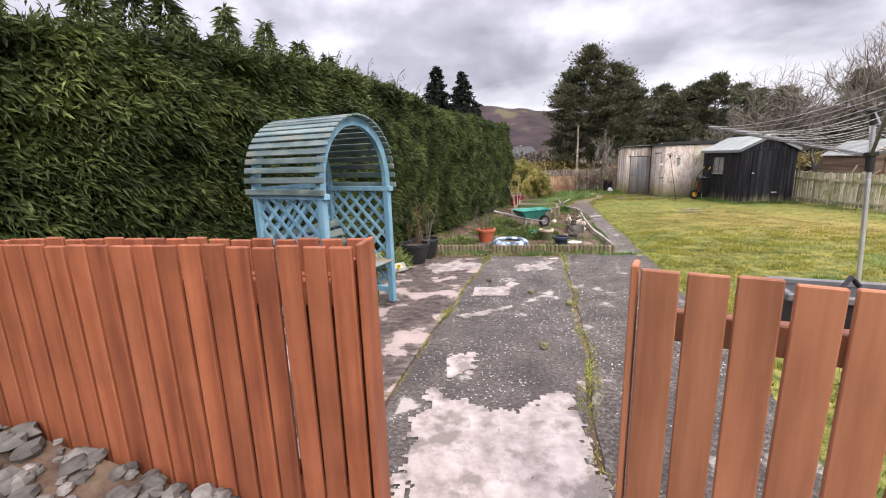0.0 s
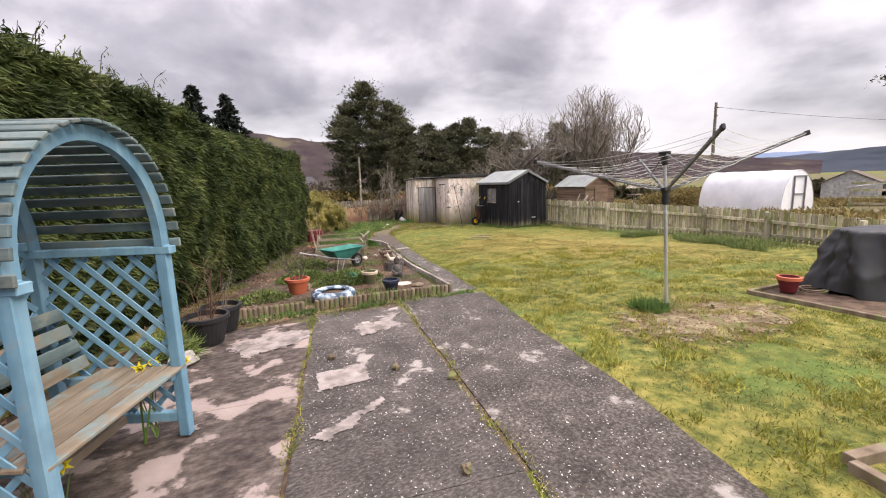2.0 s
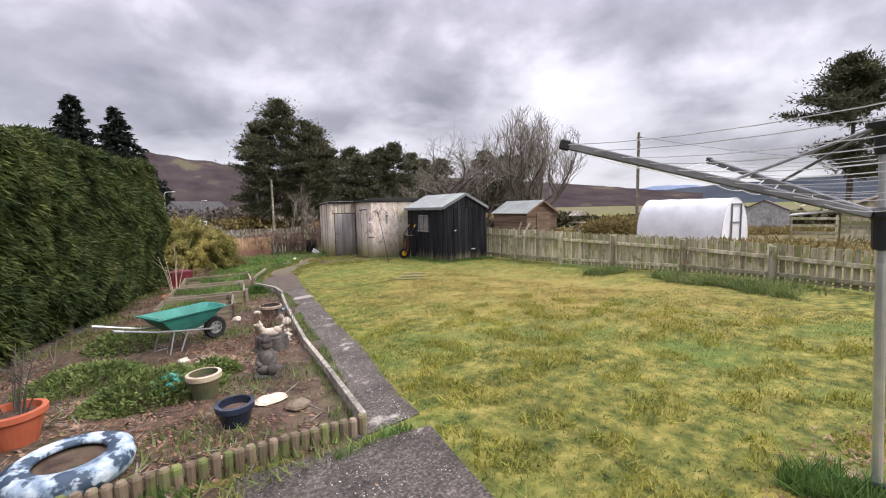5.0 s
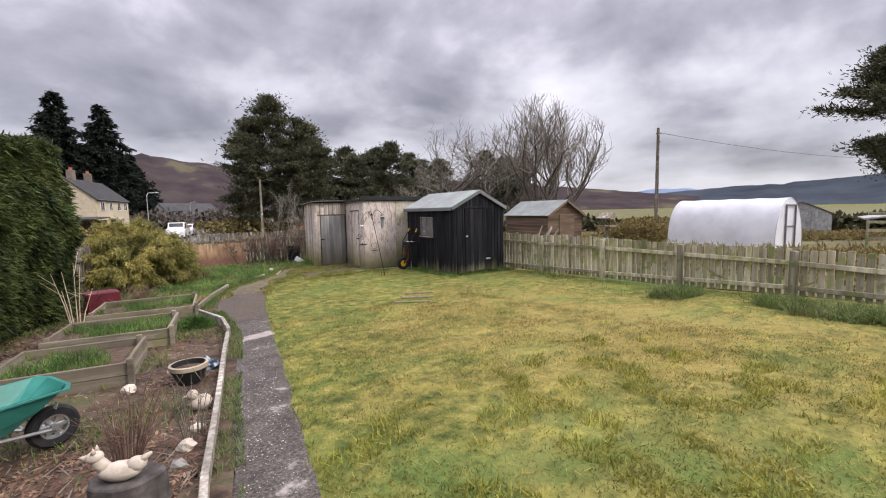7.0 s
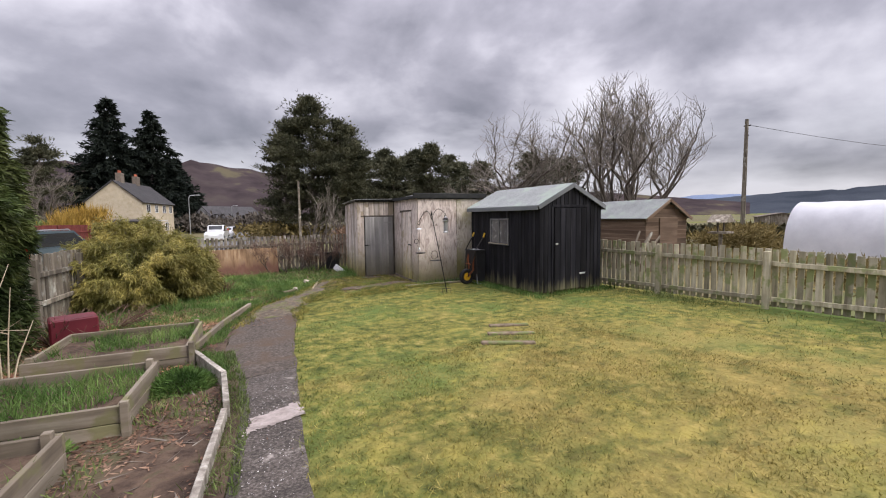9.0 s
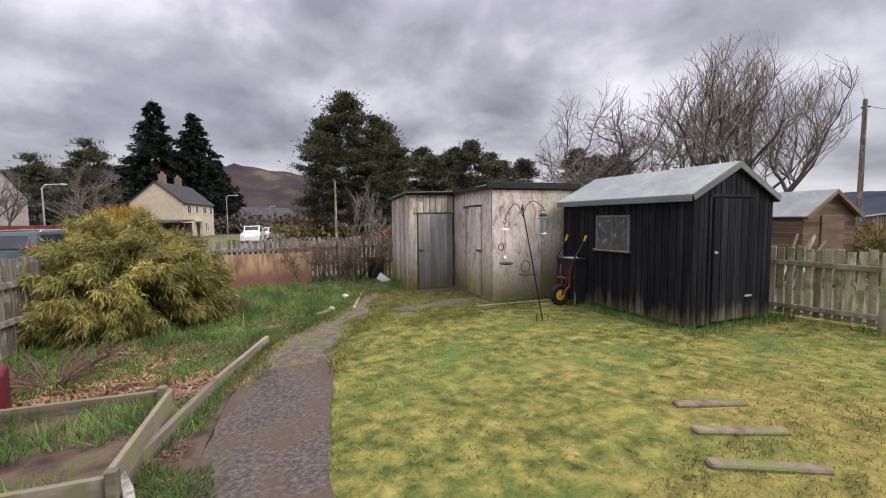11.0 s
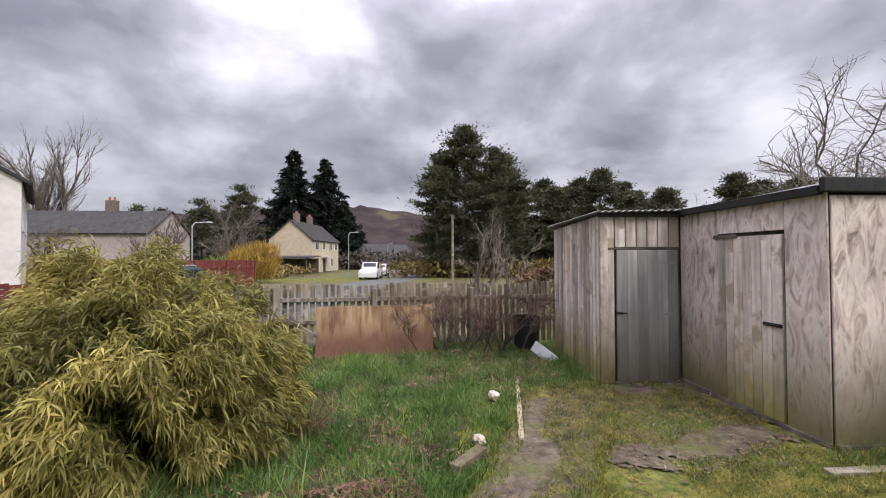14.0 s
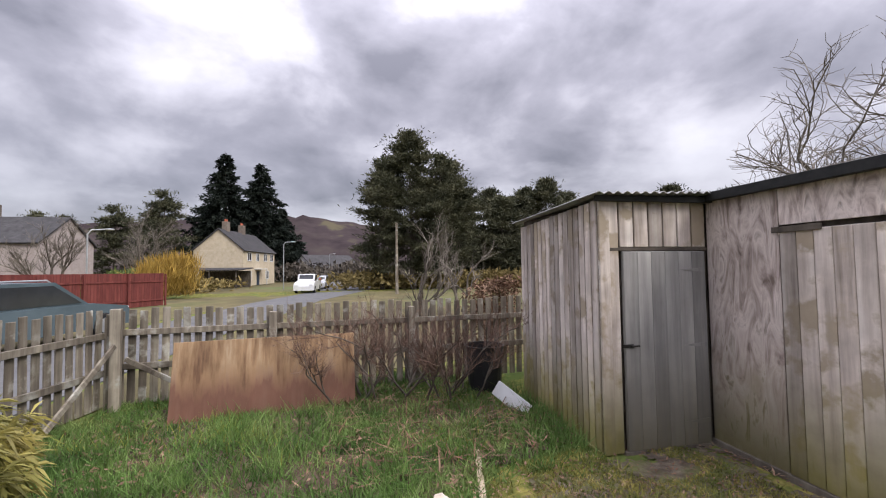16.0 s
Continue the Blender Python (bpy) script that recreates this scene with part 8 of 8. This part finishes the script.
# bare damp earth before the old shed's doors
skim([(7.5, 18.35), (8.5, 17.95), (9.45, 18.25), (9.9, 20.0), (8.9, 20.15), (8.0, 20.0)], M_earth, "bare_earth", "damp bare earth with moss before the shed doors", 0.02, 0.3, 0.03)


skim([(3.1, 17.5), (5.3, 17.5), (7.4, 20.3), (8.8, 20.6), (8.8, 22.9), (4.7, 23.5), (3.4, 20.5)], M_soil, "corner_soil", "dark damp soil under the long grass", 0.016, 0.2, 0.07)


# ---------------------------------------------------------------- golden bush
def golden_bush():
    c = P(3.68, 19.8)
    s = thing("golden_bush", "rounded golden-green feathery evergreen bush", "bush", Matrix.Translation(c))
    r = np.random.default_rng(77)
    b = Build()
    pos, out = [], []
    for i in range(300):
        a, e = r.uniform(0, 2 * pi), r.uniform(0.05, 1.0)
        R = np.array([1.45, 1.45, 1.60]) * r.uniform(0.82, 1.05)
        el = np.arcsin(e) if i % 3 else r.uniform(0.0, 0.5)
        tip = np.array([np.cos(a) * np.cos(el) * R[0], np.sin(a) * np.cos(el) * R[1], 0.15 + np.sin(el) * R[2]])
        mid = tip * [0.45, 0.45, 0.62] + [0, 0, 0.12]
        b.tube([(0, 0, 0), tuple(mid), tuple(tip)], 0.014, 4, 0.003, cap=False)
        m = 130
        t = 1 - r.uniform(0, 1, m) ** 1.6 * 0.45
        q = np.array([(1 - k) ** 2 * 0 + 2 * k * (1 - k) * mid + k * k * tip for k in t]) + r.normal(0, 0.055, (m, 3))
        dr = tip / np.linalg.norm(tip)
        pos.append(q)
        out.append(np.tile(dr, (m, 1)) + r.normal(0, 0.2, (m, 3)))
    q = np.concatenate(pos)
    q[:, 2] = np.maximum(q[:, 2], 0.06)
    part("branch", b.mesh("branch", M_bark), None, s)
    V, F = sprays(q, np.concatenate(out), 0.115, 0.0068, 0.8, 3, lobes=4, spread=0.55)
    V[:, 2] = np.maximum(V[:, 2], 0.01)
    part("foliage", fast_mesh("bush_foliage", V, F, M_gold), None, s)
    # blob added in the middle, painted dark for the shade between the branches
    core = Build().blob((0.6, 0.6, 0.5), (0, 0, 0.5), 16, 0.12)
    part("inner_shade", core, M_shadecore, s)
    return s


golden_bush()


# ---------------------------------------------------------------- grass, weeds, litter and stones
def field(name, n, inside, h, w, lean, mat, label, seed, category="grass", dz=0.0):
    """Blades scattered over the area for which inside(x, y) gives the chance of one."""
    r = np.random.default_rng(seed)
    (x0, x1), (y0, y1), chance = inside
    x, y = r.uniform(x0, x1, n), r.uniform(y0, y1, n)
    keep = r.uniform(0, 1, n) < chance(x, y)
    x, y = x[keep], y[keep]
    V, F = blades(np.column_stack([x, y, Gs(x, y) + dz]), h, w, lean, seed)
    ob = new(name, fast_mesh(name, V, F, mat))
    return tagged(ob, label, category, kind="stuff")


def xe(line, y):
    return np.interp(y, [p[1] for p in line], [p[0] for p in line])


def patchy(x, y, s, seed):
    return np.array([noise.noise(Vector((a * s, b * s, seed))) for a, b in zip(x, y)])


M_moss = surf("yellow_green_moss", [(0.15, 0.165, 0.026), (0.25, 0.245, 0.04), (0.34, 0.30, 0.07)], 2, None, 0.7, 0.0, island=0.3, space="World", back=0.2)
LANE_FENCE = [(0.9, 12.6), (2.3, 17.0), (3.05, 20.5), (4.4, 23.75)]
FENCE_R = [(9.4, 0.5), (10.3, 3.6), (11.1, 6.0), (11.75, 7.8), (12.3, 11.3), (12.55, 15.1)]


def on_lawn(x, y):
    ok = (x > xe(EDGE_R, y) + 0.02) & (x < xe(FENCE_R, y))
    ok &= ~((x > 10.42 + 0.145 * (y - 14.7)) & (y > 14.55)) & ~((x > 9.5) & (y > 17.9))
    ok &= ~((x > 5.5) & (x < 7.6) & (y > 1.9) & (y < 3.9))
    return ok


field("lawn_grass", 230000, ((1.6, 9), (0.5, 13), lambda x, y: on_lawn(x, y) * np.clip(0.55 + 0.9 * patchy(x, y, 1.6, 2), 0.1, 1)), 0.026, 0.0035, 1.5, M_grassb, "short mossy lawn grass", 61)
field("lawn_grass", 130000, ((3, 12.6), (6, 20), lambda x, y: on_lawn(x, y) * np.clip(0.55 + 0.9 * patchy(x, y, 1.6, 2), 0.1, 1)), 0.026, 0.0042, 1.6, M_grassb, "short mossy lawn grass", 62)
field("straw_tufts", 6000, ((3.0, 8.6), (17.2, 23.4), lambda x, y: ((x < xe(EDGE_L, y)) | (y > 20.2)) * (x > 3.0) * (patchy(x, y, 1.1, 25) > 0.1)), 0.13, 0.005, 1.0, M_moss, "pale yellowing grass tufts", 72)
field("moss_tufts", 90000, ((1.8, 8), (0.8, 9), lambda x, y: on_lawn(x, y) * (patchy(x, y, 2.6, 21) > 0.12)), 0.05, 0.006, 1.0, M_moss, "bright yellow-green moss tufts in the lawn", 71)
field("long_grass", 190000, ((1.6, 9.2), (16.6, 23.8), lambda x, y: ((x < xe(EDGE_L, y) - 0.05) | (y > 20.2)) * (x > xe(LANE_FENCE, y) + 0.05) * ((x < 8.8) | (y < 19.9)) * np.clip(0.7 + 1.4 * patchy(x, y, 1.6, 5), 0.3, 1)), 0.10, 0.0065, 1.0, M_lush, "long lush green grass in the back corner", 63)
field("fence_grass", 60000, ((8.0, 12.6), (2.0, 15), lambda x, y: np.clip(1.0 - np.abs(xe(FENCE_R, y) - 0.55 - x) / 0.65, 0, 1) * np.clip(-0.05 + 1.9 * patchy(x, y, 0.8, 8), 0.02, 1)), 0.15, 0.006, 1.2, M_weed, "long green tufts along the fence", 64)
field("shed_grass", 14000, ((8.5, 12.4), (14.0, 18.2), lambda x, y: (((y < 14.78 - 0.14 * (x - 10.4)) & (y > 14.42 - 0.14 * (x - 10.4)) & (x > 10.2)) | ((x > 10.12 + 0.145 * (y - 14.7)) & (x < 10.48 + 0.145 * (y - 14.7)) & (y > 14.4) & (y < 17)) | ((y > 17.5) & (y < 17.95) & (x > 9.3)))), 0.11, 0.006, 0.6, M_lush, "long grass at the foot of the sheds", 65)
field("pole_grass", 3200, ((4.0, 4.7), (3.95, 4.6), lambda x, y: (x - 4.1) ** 2 + (y - 4.2) ** 2 < 0.045), 0.13, 0.006, 0.8, M_lush, "grass tuft round the dryer pole", 66)
field("edge_grass", 26000, ((1.4, 7.5), (1.5, 18.5), lambda x, y: np.abs(x - xe(EDGE_R, y) - 0.02) < 0.06), 0.06, 0.005, 0.9, M_grassb, "grass creeping over the path edge", 67)
field("joint_moss", 70000, ((-0.8, 2.1), (0.3, 6.5), lambda x, y: ((np.abs(x - xe(SEAM_L, y) - 0.02 * np.sin(5 * y)) < 0.07 * np.clip(0.25 + 2.0 * patchy(x * 0, y, 1.7, 3), 0, 1)) | (np.abs(x - xe(SEAM_R, y) + 0.03 * np.sin(4 * y)) < 0.09 * np.clip(0.45 + 1.5 * patchy(x * 0, y, 1.5, 4), 0.1, 1)))), 0.02, 0.0035, 1.3, M_moss, "moss in the slab joints", 68, "moss", 0.014)
field("joint_weeds", 26000, ((-0.8, 2.1), (0.3, 6.5), lambda x, y: ((np.abs(x - xe(SEAM_L, y)) < 0.06 * np.clip(-0.1 + 2.2 * patchy(x * 0, y, 1.7, 3), 0, 1)) | (np.abs(x - xe(SEAM_R, y)) < 0.07 * np.clip(0.05 + 1.6 * patchy(x * 0, y, 1.5, 4), 0, 1)))), 0.05, 0.0035, 1.0, M_weed, "grass and weeds in the slab joints", 78, "weeds", 0.012)
field("bed_weeds", 60000, ((-0.6, 5.4), (6.2, 17.6), lambda x, y: (x < xe(EDGE_L, y) - 0.08) * (x > xe(BED_L, y) - 0.3) * np.clip(patchy(x, y, 1.2, 6) * 2.2 + 0.12 * (y - 8) / 6, 0.02, 1)), 0.07, 0.006, 0.9, M_weed, "green weeds in the soil", 69, "weeds", 0.03)
field("bed_front_weeds", 9000, ((-0.6, 3.0), (6.2, 6.75), lambda x, y: (np.abs(y - (6.82 - 0.19 * (x + 0.35))) < 0.09) * (patchy(x, y, 1.3, 7) > -0.1)), 0.08, 0.006, 0.8, M_lush, "grass along the log edging", 70, "weeds", 0.0)
for i, (c, a, w, l) in enumerate(RB):
    def inbed(x, y, c=c, a=a, w=w, l=l):
        ca, sa = cos(radians(a)), sin(radians(a))
        u, v = (x - c[0]) * ca + (y - c[1]) * sa, -(x - c[0]) * sa + (y - c[1]) * ca
        return (u > 0.05) & (u < w - 0.05) & (v > 0.05) & (v < l - 0.05) & (patchy(x, y, 1.8, 11 + i) > -0.15)
    field("bed_weeds", 7000, ((c[0] - 0.2, c[0] + 2), (c[1] - 0.6, c[1] + 1.4), inbed), 0.11, 0.005, 0.8, M_lush, "weeds filling the raised bed", 80 + i, "weeds", 0.19)


field("grass_tussocks", 26000, ((3.4, 9.3), (17.6, 23.2), lambda x, y: ((x < xe(EDGE_L, y) - 0.15) | (y > 20.4)) * (x > xe(LANE_FENCE, y) + 0.3) * ((x < 8.5) | (y < 19.9)) * (patchy(x, y, 2.3, 57) > 0.22)), 0.2, 0.006, 0.9, M_lush, "tussocks of longer green grass in the corner", 79)
field("dead_grass", 6000, ((3.6, 8.6), (17.6, 23.2), lambda x, y: ((x < xe(EDGE_L, y) - 0.1) | (y > 20.4)) * (x > xe(LANE_FENCE, y) + 0.3) * (patchy(x, y, 1.6, 59) > 0.25)), 0.12, 0.005, 1.6, M_litter, "dead brown grass and fern among the green", 86, "dead grass")
field("wall_grass", 5000, ((7.9, 9.2), (20.0, 22.4), lambda x, y: (np.abs(x - (8.78 + 0.2 * (y - 20.2)) + 0.12) < 0.2) * (patchy(x, y, 2.0, 61) > -0.1)), 0.19, 0.006, 0.8, M_lush, "bright long grass against the plank wall", 87)
field("path_edge_grass", 30000, ((4.3, 9.0), (15.8, 20.2), lambda x, y: np.minimum(np.abs(x - xe(EDGE_L, y)), np.abs(x - xe(EDGE_R, y))) < 0.04 + 0.16 * np.clip(0.5 + 1.4 * patchy(x, y, 2.2, 33), 0, 1)), 0.07, 0.005, 0.9, M_grassb, "grass and moss creeping over the earth path", 73, dz=0.015)
field("fence_tufts", 60000, ((8.8, 12.2), (3.6, 10.0), lambda x, y: np.clip(1.25 - ((x - xe(FENCE_R, y) + 0.85) / 0.6) ** 2, 0, 1) * (patchy(x, y, 0.9, 51) > 0.0) * (y > 4.5) * (y < 9.6)), 0.17, 0.006, 1.3, M_weed, "islands of long green grass near the fence", 75)
field("shed_moss", 60000, ((6.4, 10.0), (17.2, 20.4), lambda x, y: (patchy(x, y, 1.5, 53) > -0.12) * (x > xe(EDGE_L, y) + 0.35) * ((x < 9.6) | (y < 17.9))), 0.03, 0.004, 1.3, M_grassb, "moss and thin grass on the earth before the shed", 76, dz=0.02)
field("path_side_weeds", 60000, ((2.4, 4.7), (6.6, 14.6), lambda x, y: (np.abs(x - xe(EDGE_L, y) + 0.03) < 0.11) * (patchy(x, y, 1.2, 55) > -0.2)), 0.05, 0.005, 0.9, M_weed, "weeds between the edging and the path", 77, "weeds", 0.02)
field("bank_weeds", 30000, ((3.4, 5.6), (13.5, 18.0), lambda x, y: (x < xe(EDGE_L, y) - 0.03) * (x > xe(EDGE_L, y) - 0.9) * (patchy(x, y, 1.4, 35) > -0.12)), 0.09, 0.006, 0.9, M_lush, "green weeds between the edging and the path", 74, "weeds", 0.01)


def scatter(name, n, area, size, mat, label, seed, category, flat=0.3, dz=0.035, ratio=0.35):
    """Small chips lying about: flat uneven four-cornered pieces with a little tilt."""
    r = np.random.default_rng(seed)
    (x0, x1), (y0, y1), chance = area
    x, y = r.uniform(x0, x1, n), r.uniform(y0, y1, n)
    keep = r.uniform(0, 1, n) < chance(x, y)
    x, y = x[keep], y[keep]
    m = len(x)
    c = np.column_stack([x, y, Gs(x, y) + dz])
    a = r.uniform(0, 2 * pi, m)
    L, W = size * r.uniform(0.5, 1.6, m), size * ratio * r.uniform(0.5, 1.4, m)
    tilt = r.normal(0, flat, m)
    u = np.column_stack([np.cos(a) * L, np.sin(a) * L, tilt * L])
    v = np.column_stack([-np.sin(a) * W, np.cos(a) * W, r.normal(0, flat, m) * W])
    V = np.stack([c - u, c - v, c + u, c + v], 1).reshape(-1, 3)
    ob = new(name, fast_mesh(name, V, np.arange(m * 4).reshape(-1, 4), mat))
    return tagged(ob, label, category, kind="stuff")


scatter("dead_straw", 7000, ((3.0, 5.6), (2.9, 4.6), lambda x, y: np.clip(1.2 - ((x - 4.3) / 1.2) ** 2 - ((y - 3.7) / 0.75) ** 2, 0, 1)), 0.026, M_litter, "dead straw and leaves on bare earth", 96, "dead grass", 0.3, 0.015, 0.2)
in_bed = lambda x, y: (x < xe(EDGE_L, y) - 0.1) & (x > xe(BED_L, y) - 0.5)
scatter("bark_litter", 105000, ((-0.8, 5.4), (6.4, 17.4), lambda x, y: in_bed(x, y) * np.clip(0.5 + 1.5 * patchy(x, y, 0.9, 14), 0.05, 1)), 0.023, M_litter, "brown bark chips and dead leaves", 90, "bark chips")
scatter("twig_litter", 2500, ((-0.8, 5.4), (6.4, 17.4), lambda x, y: in_bed(x, y)), 0.11, M_twig, "brown twigs lying on the soil", 91, "twigs", 0.15, ratio=0.05)
scatter("leaf_litter", 9000, ((3.6, 6.0), (15.9, 18.6), lambda x, y: (x < xe(EDGE_L, y) - 0.1) * (patchy(x, y, 0.8, 31) > -0.2)), 0.035, M_litter, "pinkish-brown dead leaves by the path", 97, "dead leaves", 0.3, 0.05)
scatter("leaf_litter", 5000, ((4.6, 8.9), (18.6, 23.0), lambda x, y: ((x < xe(EDGE_L, y) - 0.1) | (y > 20.3)) * (x > 4.6) * (patchy(x, y, 1.1, 91) > 0.05)), 0.026, M_litter, "dead leaves lying in the corner grass", 101, "dead leaves", 0.4, 0.06)
scatter("path_leaves", 900, ((-1.5, 6.5), (1.0, 17), lambda x, y: (x > -1.5) & (x < xe(EDGE_R, y))), 0.012, M_litter, "dead leaf bits on the concrete", 92, "dead leaves", 0.3, 0.028)
scatter("twig_litter", 700, ((6.8, 9.0), (20.5, 23.0), lambda x, y: np.ones(len(x))), 0.14, M_litter, "twigs below the bare shrub", 93, "twigs", 0.3, 0.06, ratio=0.05)
scatter("hedge_litter", 5000, ((-2.6, 0.8), (2.5, 12), lambda x, y: np.abs(x - (-2.35 + (y - 3) * 0.385)) < 0.45), 0.03, M_litter, "dead leaves under the hedge", 94, "dead leaves", 0.3, 0.03)

scatter("path_chips", 2500, ((7.4, 10.0), (17.8, 20.3), lambda x, y: np.ones(len(x))), 0.018, M_litter, "leaf bits and chips before the shed", 100, "bark chips", 0.3, 0.035)
scatter("bark_mulch", 16000, ((2.4, 5.4), (14.2, 17.6), lambda x, y: (x < xe([(4.22, 14.8), (4.7, 16.0), (5.35, 17.35)], y) - 0.05) * (patchy(x, y, 1.0, 41) > -0.25)), 0.032, M_chip, "orange-brown bark mulch beside the edging", 99, "bark chips", 0.35, 0.045)
scatter("path_chips", 5000, ((4.5, 9.0), (15.8, 20.2), lambda x, y: (x > xe(EDGE_L, y)) & (x < xe(EDGE_R, y))), 0.014, M_litter, "brown chips trodden into the earth path", 98, "bark chips", 0.3, 0.03)

# pebbles bedded in the path, and the rubble before the fence
def pebbles(name, n, area, r0, r1, mat, label, seed, dz=0.012):
    r = np.random.default_rng(seed)
    (x0, x1), (y0, y1), chance = area
    x, y = r.uniform(x0, x1, n), r.uniform(y0, y1, n)
    keep = chance(x, y)
    x, y = x[keep], y[keep]
    m = len(x)
    s = r.uniform(r0, r1, m)
    base = np.array([[1, 0, 0], [0, 1, 0], [-1, 0, 0], [0, -1, 0], [0, 0, 0.6]], float)
    rot = r.uniform(0, 2 * pi, m)
    ca, sa = np.cos(rot), np.sin(rot)
    V = np.empty((m, 5, 3))
    for k, (bx, by, bz) in enumerate(base):
        V[:, k, 0] = x + s * (bx * ca - by * 0.7 * sa)
        V[:, k, 1] = y + s * (bx * sa + by * 0.7 * ca)
        V[:, k, 2] = Gs(x, y) + dz + s * bz
    F = (np.array([[0, 1, 4], [1, 2, 4], [2, 3, 4], [3, 0, 4]])[None] + (np.arange(m) * 5)[:, None, None]).reshape(-1, 3)
    ob = new(name, fast_mesh(name, V.reshape(-1, 3), F, mat))
    return tagged(ob, label, "pebbles", kind="stuff")


pebbles("path_pebbles", 42000, ((-0.9, 6.2), (0.2, 13.4), lambda x, y: (x > np.where(y < 6.3, xe(SEAM_L, y) + 0.06, xe(EDGE_L, y) + 0.06)) & (x < xe(EDGE_R, y) - 0.08)), 0.0025, 0.008, M_pebbles, "small pale pebbles bedded in the path", 95, 0.016)
def bank_z(x, y):
    return max(0.0, min(0.45, 0.27 * (-x - 0.1))) * min(1.0, max(0.0, (y + 0.5) / 1.2)) + 0.03 * noise.noise(Vector((x * 4, y * 4, 0)))


bank = Build()
for j in range(21):
    for i in range(41):
        x, y = -4.2 + i * 0.098, -0.6 + j * (1.86 - 0.16 * (-4.2 + i * 0.098 + 0.285)) / 20
        y = min(y, 1.30 - 0.158 * (x + 0.285))
        bank.v.append((x, y, G(x, y) + 0.012 + bank_z(x, y) * (0.3 + 0.7 * (i < 40))))
for j in range(20):
    for i in range(40):
        bank.f.append((j * 41 + i, j * 41 + i + 1, (j + 1) * 41 + i + 1, (j + 1) * 41 + i))
solo("rubble_bank", bank, M_soil, "bank of dark soil and rubble before the fence", "bank", kind="structure")
for i in range(230):
    r = random.Random(500 + i)
    x = r.uniform(-2.6, -0.35)
    y = 1.27 - 0.158 * (x + 0.285) - r.uniform(0.0, 0.55) ** 1.4
    q = r.uniform(0.012, 0.045)
    solo("rubble_stone", Build().blob((q * 1.4, q, q * 0.7), (0, 0, q * 0.35), 8, 0.3, seed=i), M_rubble, "dark grey stone on the bank before the fence", "stone", Matrix.Translation(P(x, y, 0.01 + bank_z(x, y))) @ turn(i * 37), "rubble before the fence")
